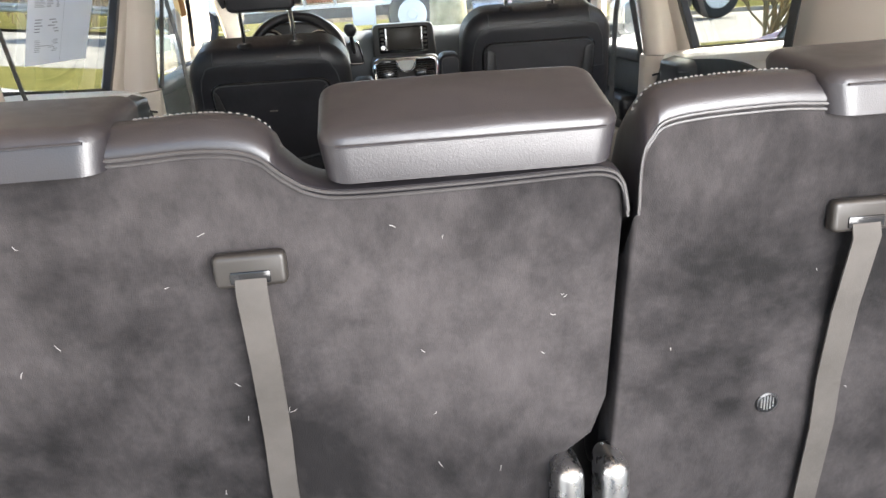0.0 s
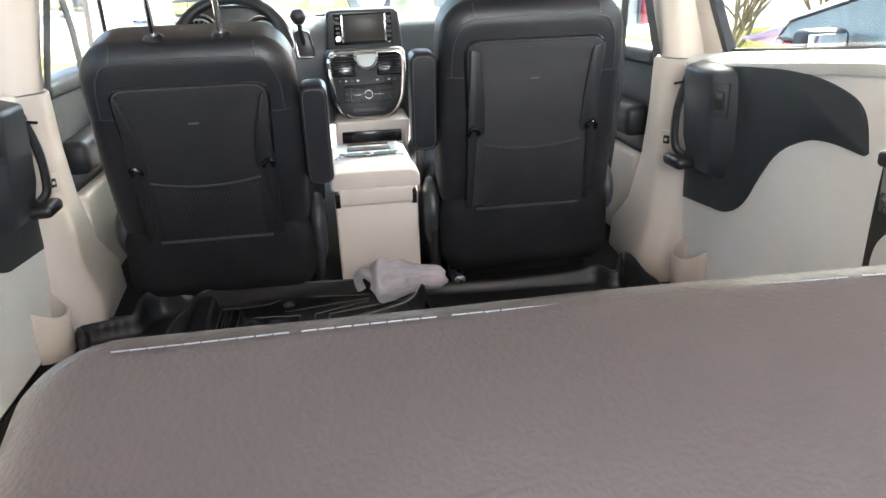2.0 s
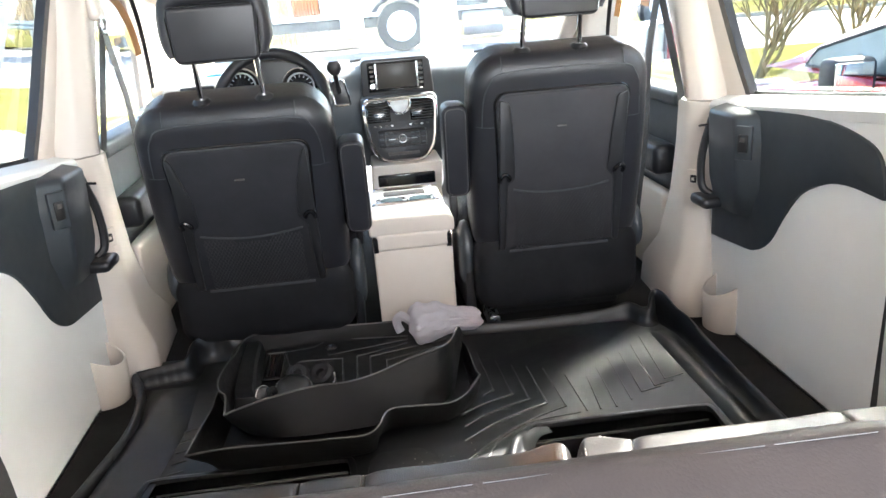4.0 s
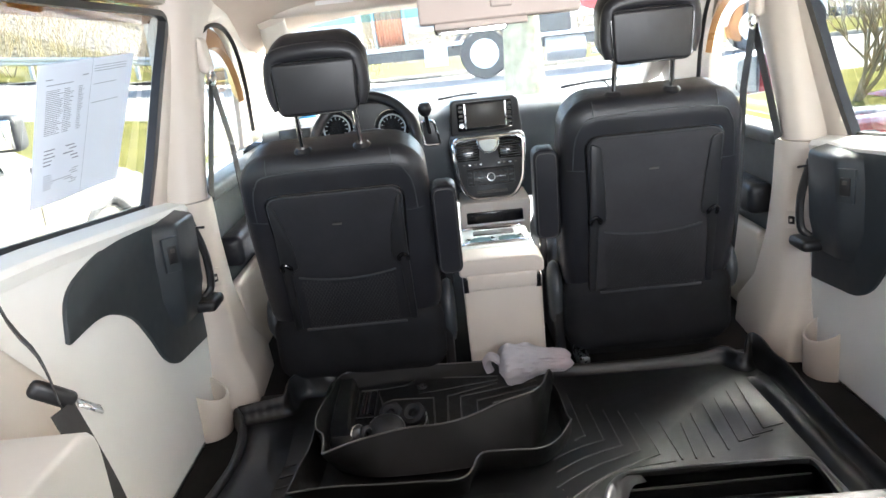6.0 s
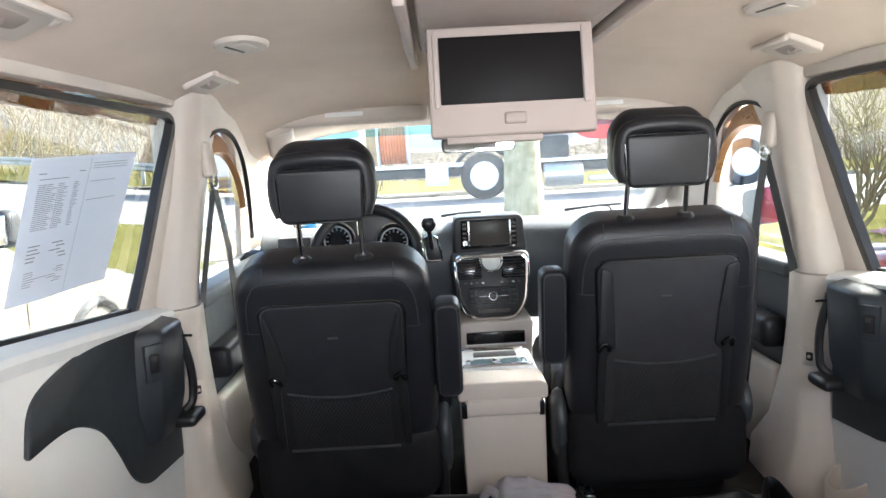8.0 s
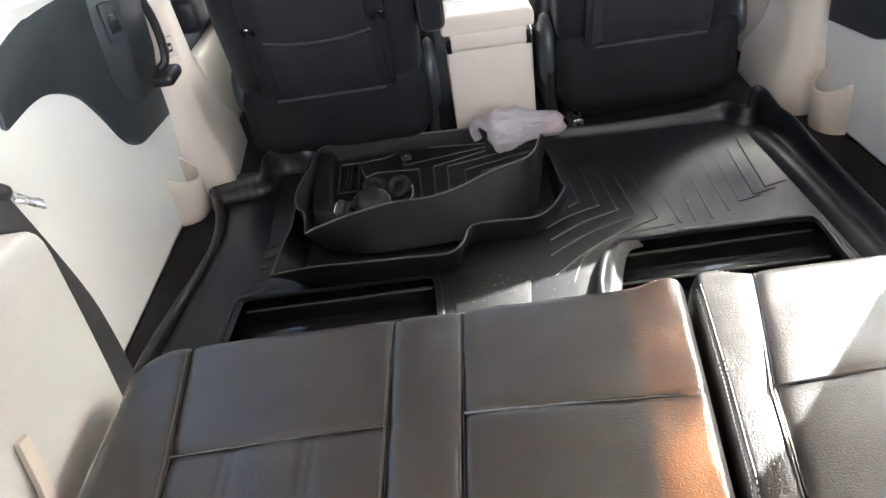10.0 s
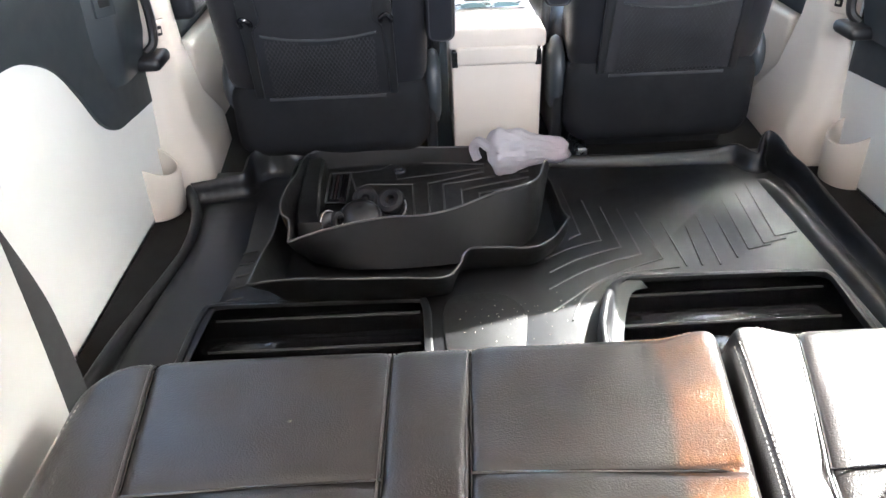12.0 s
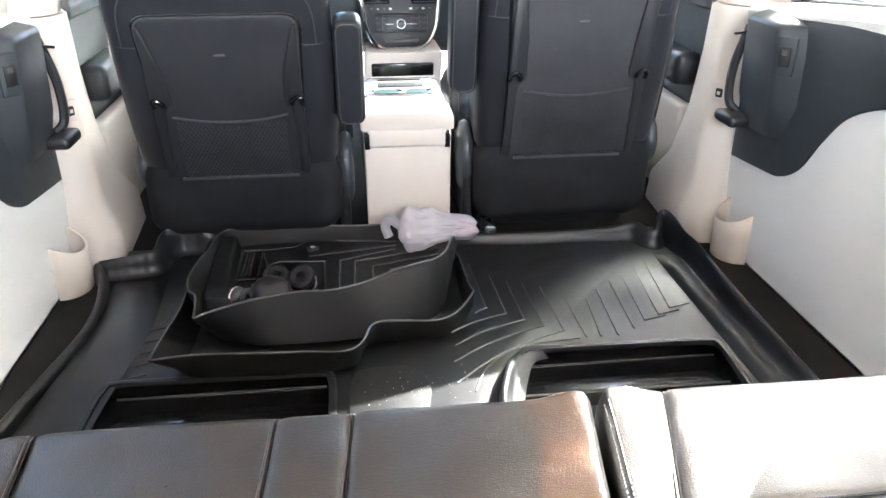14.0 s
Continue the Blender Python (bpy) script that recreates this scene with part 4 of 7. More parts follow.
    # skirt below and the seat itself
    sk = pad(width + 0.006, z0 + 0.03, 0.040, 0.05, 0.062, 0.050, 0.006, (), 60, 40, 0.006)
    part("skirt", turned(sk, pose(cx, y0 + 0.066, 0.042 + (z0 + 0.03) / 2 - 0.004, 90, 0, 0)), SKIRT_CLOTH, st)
    cush = pad(0.50, 0.52, 0.05, 0.10, 0.06, 0.05, 0.015, ((-0.15, -0.25, -0.15, 0.25, 0.01, 0.006), (0.15, -0.25, 0.15, 0.25, 0.01, 0.006)), 24, 24)
    part("cushion", turned(cush, pose(cx, y0 + 0.36, 0.17)), LEATHER_SMOOTH, st)
    part("base_frame", rbox(cx - 0.20, cx + 0.20, y0 + 0.08, y0 + 0.55, -0.012, 0.17, 0.01), BLACK_PLASTIC, st)
    for sx in (-1, 1):
        disc = lathe([(0.0, -0.020), (0.052, -0.018), (0.066, -0.008), (0.070, 0.004), (0.064, 0.015), (0.045, 0.021), (0.0, 0.023)], 28, "x")
        if sx == inner:
            bmesh.ops.scale(disc, vec=(1.0, 0.9, 1.35), verts=disc.verts)
        part("recliner_cover", turned(disc, pose(cx + sx * (0.244 if sx == inner else 0.236), y0 + 0.085, z0 + (0.0 if sx == inner else 0.035))), HOUSING, st, sharp=60)
    part("inner_cover", rbox(cx + inner * 0.226, cx + inner * 0.252, y0 + 0.03, y0 + 0.40, 0.02, z0 + 0.02, 0.012, 4), BLACK_PLASTIC, st)
    # unseen buckle, added to help block sun between seat and console
    part("buckle", rbox(cx + inner * 0.245, cx + inner * 0.268, y0 + 0.16, y0 + 0.19, z0 + 0.05, z0 + 0.16, 0.006), BLACK_PLASTIC, st)
    part("seat_rail", rbox(cx + inner * 0.17, cx + inner * 0.20, y0 - 0.02, y0 + 0.10, -0.010, 0.03, 0.004), SATIN, st)
    # folded-up armrest beside the backrest
    al = 0.250 if inner > 0 else 0.240
    arm = turned(pad(0.064, al, 0.010, 0.050, 0.022, 0.009, 0.002, (), 30, 60), pose(0, 0, 0, 90, 0, 0))
    am = m @ pose(inner * 0.266, 0.06, H * 0.50 + (0.020 if inner > 0 else 0.045), -4, 0, 0)
    ar = part("armrest", turned(arm, am), LEATHER_SMOOTH, st, "folded-up padded armrest")
    part("armrest_seam", tube([am @ Vector((p.x, -0.0595, p.y)) for p in round_poly([(-0.025, 0.007 - al / 2), (-0.025, al / 2 - 0.007), (0.025, al / 2 - 0.007), (0.025, 0.007 - al / 2)], 0.018, 4)], 0.0016, 6, True), PIPING, ar)
    # headrest on two chrome posts
    hz = head_z
    hm = m @ pose(head_x, 0.02, hz, -lean_deg * 0.75, 0, 0)
    hb = rbox(-0.116, 0.116, -0.056, 0.062, 0.0, 0.178, 0.050, 8)
    for v in hb.verts:
        u = v.co.z / 0.178
        v.co.x *= 0.86 + 0.14 * math.sin(math.pi * (0.15 + u * 0.75))
        v.co.z -= 0.012 * u * (v.co.x / 0.1) ** 2
        v.co.y += 0.014 * u - (0.008 * (1 - min(abs(v.co.x) / 0.1, 1) ** 2) if v.co.y < 0 else 0)
    hd = part("headrest", turned(hb, hm), LEATHER_SMOOTH, st, sharp=60)
    block = [(-0.086, 0.003), (-0.092, 0.116), (0.092, 0.116), (0.086, 0.003)]
    part("headrest_panel", turned(prism(round_poly(block, 0.012, 4), -0.069, -0.03, "y", 0.006, 3), hm), LEATHER_SMOOTH, hd)
    rim = spline([(-0.087, -0.038, 0.018), (-0.097, -0.040, 0.050), (-0.095, -0.044, 0.100), (-0.078, -0.048, 0.130), (0.0, -0.052, 0.138), (0.078, -0.048, 0.130), (0.095, -0.044, 0.100), (0.097, -0.040, 0.050), (0.087, -0.038, 0.018)], 6)
    part("headrest_rim", tube([hm @ Vector(p) for p in rim], 0.0185, 14), LEATHER_SMOOTH, hd, sharp=60)
    groove = round_poly([(-0.088, 0.002), (-0.094, 0.117), (0.094, 0.117), (0.088, 0.002)], 0.02, 4)
    part("headrest_groove", tube([hm @ Vector((p.x, -0.060, p.y)) for p in groove], 0.0025, 6, True), GLOSS_BLACK, hd)
    for sx in (-1, 1):
        part("post", tube([m @ Vector((sx * 0.071 + head_x, 0.045, H - 0.02)), hm @ Vector((sx * 0.068, 0.01, 0.03))], 0.0062, 10), CHROME, st, "chrome headrest post")
        part("post_guide", turned(lathe([(0.0, 0.0), (0.021, 0.0), (0.022, 0.006), (0.014, 0.014), (0.0, 0.015)], 18, "z"), m @ pose(sx * 0.071 + head_x, 0.045, H + 0.004)), BLACK_PLASTIC, st)
    return st


front_seat(-0.402, 0.005, 0.175, 0.515, 0.462, 17.5, 1, 0.432, 0.632, 0.012, "black leather driver's seat with net pocket behind", SEAT_CLOTH)
front_seat(0.390, 0.02, 0.19, 0.545, 0.452, 13.0, -1, 0.468, 0.640, -0.022, "black leather passenger seat with net pocket on a paler panel behind", PALER_CLOTH)


# ---- rear bench, split sixty to forty ----
def slant(x, y, x0, x1):
    """The gap between the two cushions runs a little askew."""
    u = min(max((x - x0) / (x1 - x0), 0), 1)
    u = u * u if x0 < 0 else (1 - u) ** 2
    return x + 0.165 * max(y + 1.105, -0.34) * u


def bench_cushion(name, x0, x1, seams, label):
    w, yf, yb = x1 - x0, -1.105, -1.62
    d = yf - yb
    cx, cy = (x0 + x1) / 2, (yf + yb) / 2
    st = thing(name, label, "car seat", "rear bench seats")
    sm = [(a - cx, b - cy, c - cx, e - cy, dep, wid) for a, b, c, e, dep, wid in seams]
    bm = pad(w, d, 0.045, 0.085, (0.07, 0.022) if x0 < 0 else (0.018, 0.07), (0.032, 0.015) if x0 < 0 else (0.012, 0.032), 0.010, sm, 240, 150, 0.0025)
    turned(bm, pose(cx, cy, 0.205))
    for v in bm.verts:
        v.co.x = slant(v.co.x, v.co.y, x0, x1)
    c = part("cushion", bm, SEAT_LEATHER, st, "dark brown grained leather cushion", sharp=60)
    def top(x, y):
        f = min(max(min(x - x0, x1 - x, yf - y, y - yb) / 0.032, 0), 1)
        return 0.29 + 0.045 * math.sqrt(1 - (1 - f) ** 2) + 0.010 * (1 - (2 * (x - cx) / w) ** 2) * (1 - (2 * (y - cy) / d) ** 2)
    for a, e, g, i, dep, wid in seams:
        if dep > 0.004:
            run = [(a + (g - a) * k / 16, e + (i - e) * k / 16) for k in range(17)]
            run = [(x, y) for x, y in run if x0 + 0.004 < x < x1 - 0.004 and yb < y < yf - 0.004]
            part("seam", tube([Vector((slant(x, y, x0, x1), y, top(x, y) - dep * 0.55)) for x, y in run], 0.0014, 6), GLOSS_BLACK, c)
            if abs(i - e) > 0.1:
                # paler tube paints the glint on the leather's fold into the seam
                part("seam_glint", tube([Vector((slant(x, y, x0, x1) - 0.0034, y, top(x, y) - dep * 0.34)) for x, y in run], 0.0013, 6), PIPING, c)
    part("underframe", rbox(x0 + 0.03, x1 - 0.03, yb + 0.02, yf - 0.06, -0.22, 0.207, 0.01), BLACK_PLASTIC, st)
    return st, c


S60 = [(-0.463, -1.10, -0.44, -1.30, 0.0062, 0.0045), (-0.44, -1.30, -0.42, -1.62, 0.0062, 0.0045),
       (-0.221, -1.10, -0.217, -1.62, 0.0060, 0.0045), (-0.142, -1.10, -0.144, -1.62, 0.0060, 0.0045),
       (-0.44, -1.297, -0.22, -1.297, 0.0045, 0.004), (-0.142, -1.294, 0.112, -1.30, 0.0045, 0.004),
       (-0.383, -1.30, -0.378, -1.62, 0.0015, 0.004), (-0.373, -1.30, -0.368, -1.62, 0.0015, 0.004),
       (-0.303, -1.30, -0.300, -1.62, 0.0015, 0.004), (-0.293, -1.30, -0.290, -1.62, 0.0015, 0.004)]
bench60, cush60 = bench_cushion("bench_seat", -0.538, 0.118, S60, "wide part of the dark brown leather rear bench")
S40 = [(0.196, -1.10, 0.165, -1.31, 0.0062, 0.0045), (0.165, -1.31, 0.15, -1.62, 0.0062, 0.0045), (0.165, -1.305, 0.46, -1.305, 0.0045, 0.004),
       (0.462, -1.10, 0.45, -1.62, 0.0060, 0.0045)]
bench40, cush40 = bench_cushion("bench_seat", 0.121, 0.580, S40, "narrow part of the dark brown leather rear bench")


def laid(ob, pts, lift):
    """Drops a line of points onto a part's top."""
    tree = bvhtree.BVHTree.FromPolygons([v.co for v in ob.data.vertices], [p.vertices for p in ob.data.polygons])
    out = []
    for x, y in pts:
        hit = tree.ray_cast(Vector((x, y, 0.6)), Vector((0, 0, -1)))
        if hit[0] is not None:
            out.append(hit[0] + Vector((0, 0, lift)))
    return out


for c, line, steps in ((cush60, ((0.0995, -1.122), (0.095, -1.153), (0.081, -1.255), (0.067, -1.333), (0.055, -1.407), (0.031, -1.60)), (0.0,)),
                       (cush40, ((0.1235, -1.122), (0.1190, -1.155), (0.1020, -1.266), (0.0905, -1.335), (0.0805, -1.395), (0.072, -1.45), (0.072, -1.60)), (0.0, 0.0042))):
    for off in steps:
        run = [(p.x + off, p.y) for p in spline([(x, y, 0.0) for x, y in line], 12)]
        part("stitching", dashes(laid(c, run, 0.0002), 0.0034, 0.0012, 0.00065), THREAD, c, "pale stitching")
part("stitching", dashes(spline([(-0.520, -1.60, 0.3315), (-0.522, -1.40, 0.3322), (-0.522, -1.25, 0.3318), (-0.516, -1.17, 0.3312), (-0.500, -1.132, 0.3290)], 10), 0.0035, 0.0016, 0.0007), THREAD, cush60, "pale stitching")
for c, xa, xb in ((cush60, -0.490, 0.085), (cush40, 0.150, 0.520)):
    edge = laid(c, [(x, -1.1165) for x in np.linspace(xa, xb, 60)], 0.0002)
    part("stitching", dashes(edge, 0.0030, 0.0016, 0.0008), THREAD, c, "pale stitching")


def bench_back(st, x0, x1, top, strap_x):
    """top: (x, z) along the rear seam of the leather cap."""
    # carpeted rear board
    sl = 0.21
    def ry(z):
        return -1.805 + max(0.0, 0.66 - z) * sl
    prof = spline([Vector((a, b, 0)) for a, b in top], 6)
    outline = [(p.x, p.y) for p in prof] + [(x1, 0.42), (x1 - 0.012, 0.375), (x1 - 0.045, 0.345), (x1 - 0.06, 0.02), (x0 + 0.03, 0.02), (x0, 0.10)]
    bm = prism(outline, 0.0, 0.045, "y", 0.004, 3)
    for v in bm.verts:
        v.co.y += ry(v.co.z)
    board = part("back_board", bm, CARPET, st, "smudged grey carpeted seat back")
    # leather cap over the top
    rings = []
    for p in prof:
        sec = [(0.03, -0.05), (0.006, -0.012), (-0.003, -0.0065), (-0.0055, -0.003), (-0.007, 0.002), (-0.002, 0.011), (0.009, 0.019), (0.025, 0.022), (0.043, 0.017), (0.064, 0.0), (0.080, -0.03), (0.088, -0.08)]
        if p.y < 0.675 and x0 < -0.2:
            k = max(0.25, (p.y - 0.645) / 0.05)
            sec = [(a, b * (k if b > 0 else 1)) for a, b in sec]
        rings.append([Vector((p.x, -1.800 + a, p.y + b)) for a, b in sec])
    part("leather_cap", loft(rings), LEATHER, st, "dark leather along the seat back's top", sharp=60)
    part("front_bolster", rbox(x0 + 0.004, x1 - 0.004, -1.665, -1.60, 0.25, 0.54, 0.03, 4), LEATHER, st)
    part("piping", tube([Vector((p.x, -1.8068, p.y - 0.002)) for p in prof], 0.0015, 6), PIPING, board)
    part("piping", tube([Vector((p.x, -1.8056, p.y - 0.0064)) for p in prof], 0.0014, 6), PIPING, board)
    # pull strap through its plastic bezel
    zb = 0.597
    y = ry(zb)
    bz = part("strap_bezel", prism(round_poly([(strap_x - 0.029, zb - 0.016), (strap_x - 0.029, zb + 0.012), (strap_x + 0.029, zb + 0.012), (strap_x + 0.029, zb - 0.016)], 0.006, 4), y - 0.012, y + 0.002, "y", 0.004, 3), BEZEL, st, "dark taupe plastic strap bezel")
    part("bezel_slot", rbox(strap_x - 0.016, strap_x + 0.016, y - 0.0135, y - 0.006, zb - 0.012, zb - 0.002, 0.001), GLOSS_BLACK, bz)
    dx = -0.004 if strap_x < 0 else 0.008
    part("pull_strap", strap([(strap_x, y - 0.012, zb - 0.006), (strap_x, y - 0.016, zb - 0.02), (strap_x + dx * 0.5, ry(0.5) - 0.012, 0.50), (strap_x + dx, ry(0.42) - 0.010, 0.42), (strap_x + dx * 1.8, ry(0.36) - 0.010, 0.36), (strap_x + dx * 2.2, ry(0.22) - 0.012, 0.22)], 0.025, 0.0018, (1, 0, 0)), WEBBING, st, "grey woven pull strap")
    return board


top60 = [(-0.545, 0.690), (-0.45, 0.694), (-0.32, 0.694), (-0.255, 0.696), (-0.215, 0.690), (-0.192, 0.672), (-0.172, 0.660), (-0.14, 0.655), (-0.05, 0.655), (0.03, 0.657), (0.060, 0.656), (0.074, 0.646), (0.079, 0.62)]
top40 = [(0.088, 0.62), (0.090, 0.66), (0.098, 0.680), (0.118, 0.693), (0.20, 0.697), (0.26, 0.694), (0.40, 0.692), (0.58, 0.690)]
board60 = bench_back(bench60, -0.545, 0.079, top60, -0.228)
board40 = bench_back(bench40, 0.088, 0.580, top40, 0.287)
gm = part("vent_hole", lathe([(0.0, -0.0015), (0.008, -0.0015), (0.009, -0.004), (0.011, -0.003), (0.012, 0.0), (0.0, 0.002)], 20, "y", (0.243, -1.748, 0.391)), BLACK_PLASTIC, board40, "small dark slotted metal grommet")
for k in range(5):
    h = math.sqrt(max(0.0078 ** 2 - (0.003 * (k - 2)) ** 2, 0))
    part("slat", tube([(0.243 + 0.003 * (k - 2), -1.7508, 0.391 - h), (0.243 + 0.003 * (k - 2), -1.7508, 0.391 + h)], 0.0008, 5), SATIN, gm)
for x in (0.040, 0.085):
    part("pivot_cover", rbox(x - 0.014, x + 0.014, -1.775, -1.72, 0.25, 0.354, 0.0135, 5), SATIN, bench60 if x < 0.08 else bench40, "pale rounded pivot cover")


def folded_headrest(st, x0, x1, tilt, y, z, depth, thick, label):
    w = x1 - x0
    bm = pad(w, depth, 0.010, thick - 0.010, 0.020, 0.014, 0.005, (), 60, 40, 0.0012)
    for v in bm.verts:
        k = math.sin(math.pi * min(max(v.co.z / (thick - 0.009), 0), 1)) if v.co.z < thick - 0.009 else 0
        v.co.y += (0.004 if v.co.y > 0 else -0.004) * k
    for v in bm.verts:
        if v.co.y < 0:
            v.co.y -= 0.20 * max(0.0, thick - 0.010 - v.co.z) * min(1.0, -v.co.y / (depth * 0.4))
        if v.co.z < 0.001:
            v.co.x *= 0.985
    m = pose((x0 + x1) / 2, y, z, tilt, 0, 0) @ pose(0, depth / 2, 0)
    h = part("headrest", turned(bm, m), LEATHER, st, label, sharp=60)
    rim = [m @ Vector((x, -depth / 2 - 0.0015, thick - 0.0095 + (0.002 if abs(x) > w / 2 - 0.012 else 0))) for x in np.linspace(-w / 2 + 0.013, w / 2 - 0.013, 20)]
    part("piping", tube(rim, 0.0013, 6), LEATHER, h)
    return h, m


hr, hm = folded_headrest(bench60, -0.163, 0.068, 17, -1.815, 0.664, 0.105, 0.039, "folded centre headrest of dark grained leather")
for x in (-0.055, 0.05):
    part("hinge_foot", rbox(x - 0.014, x + 0.014, -1.80, -1.78, 0.645, 0.668, 0.006), PIPING, hr)
part("stitching", dashes([hm @ Vector((x, 0.0485, 0.0355)) for x in (-0.098, -0.05, 0.0, 0.05, 0.098)], 0.0030, 0.0004, 0.00024), SEAM, hr, "pale stitching")
part("stitching", dashes([hm @ Vector((x, 0.041, 0.0395 + 0.0014 * (1 - (x / 0.115) ** 2))) for x in (-0.096, -0.06, -0.03, 0.0, 0.03, 0.06, 0.096)], 0.0030, 0.0004, 0.00022), SEAM, hr, "pale stitching")
folded_headrest(bench60, -0.548, -0.316, 6, -1.815, 0.684, 0.12, 0.034, "folded side headrest of dark leather")
folded_headrest(bench40, 0.236, 0.50, 6, -1.815, 0.684, 0.12, 0.034, "folded side headrest of dark leather")
for b, top, x0, x1 in ((board60, top60, -0.312, -0.19), (board40, top40, 0.092, 0.232)):
    seam = [Vector((p.x, -1.770, p.y + (0.0235 if p.y > 0.678 else 0.0235 * max(0.25, (p.y - 0.645) / 0.05) if x0 < 0 else 0.0235))) for p in spline([Vector((a, c, 0)) for a, c in top], 6) if x0 <= p.x <= x1]
    part("stitching", dashes([q - Vector((0, 0, 0.0015)) for q in seam], 0.0026, 0.0016, 0.0008), THREAD_DIM, b, "pale thick stitching")
for x in (-0.381, -0.371, -0.301, -0.291):
    part("seam", tube([(x, -1.302, 0.3375), (x + 0.004, -1.45, 0.340), (x + 0.008, -1.60, 0.334)], 0.0016, 6), SEAT_LEATHER, cush60)

LINT = material("pale_lint", (0.22, 0.21, 0.205), (0.34, 0.32, 0.31), 0.8, bump=0.0, blotch=30)
lint = bmesh.new()
rng = random.Random(8)
for k in range(34):
    x, z = rng.uniform(-0.5, 0.55), rng.uniform(0.30, 0.64)
    if abs(x - 0.083) < 0.03:
        continue
    y = -1.805 + max(0.0, 0.66 - z) * 0.21 - 0.0012
    a = rng.uniform(0, math.pi)
    ln = rng.uniform(0.0012, 0.0038)
    d = Vector((math.cos(a), 0, math.sin(a))) * ln
    tube([Vector((x, y, z)) - d, Vector((x, y - 0.0008, z)) + Vector((rng.uniform(-1, 1), 0, rng.uniform(-1, 1))) * 0.0008, Vector((x, y, z)) + d], 0.00028, 4, False, lint)
single("lint", lint, LINT, "tiny pale lint stuck to the seat backs", "lint", kind="stuff")

# ---- rubber mats ----
# paler than the mats: wear and ridge highlights in one colour
RIB = material("worn_highlit_rib", (0.022, 0.022, 0.0225), (0.040, 0.040, 0.040), 0.45, grain=900, bump=0.2, blotch=9)


def smooth_rows(rows, n=5):
    """Rows of any length, eased from one to the next."""
    out = []
    m = len(rows)
    for i in range(m - 1):
        a, b, c, d = rows[max(i - 1, 0)], rows[i], rows[i + 1], rows[min(i + 2, m - 1)]
        for k in range(n):
            t = k / n
            out.append(tuple(0.5 * (2 * q + (r - p) * t + (2 * p - 5 * q + 4 * r - e) * t * t + (3 * q - p - 3 * r + e) * t ** 3) for p, q, r, e in zip(a, b, c, d)))
    out.append(rows[-1])
    return out


def ribs(lines, r=0.0018, z=0.001):
    bm = bmesh.new()
    for ln in lines:
        tube([Vector((x, y, z)) for x, y in ln], r, 6, False, bm)
    return bm


def fold(rows, outer=1, flare=0.030, wide=0.014):
    """A thick moulded rubber lip with a soft foot inside and a rounded crest: rows are (x, y, height); outer: the side it drops to."""
    rings = []
    n = len(rows)
    sec = [(-flare, 0.0), (-flare * 0.62, 0.05), (-flare * 0.34, 0.22), (-0.0065, 0.62), (-0.003, 0.90), (0.002, 1.0), (0.007, 0.97), (wide * 0.75, 0.80), (wide * 0.9, 0.4), (wide, -0.1)]
    for i, (x, y, h) in enumerate(rows):
        a, b = rows[max(i - 1, 0)], rows[min(i + 1, n - 1)]
        t = Vector((b[0] - a[0], b[1] - a[1], 0)).normalized()
        nn = Vector((-t.y, t.x, 0)) * outer
        rings.append([Vector((x, y, -0.002)) + nn * u + Vector((0, 0, h * v)) for u, v in sec])
    return loft(rings)


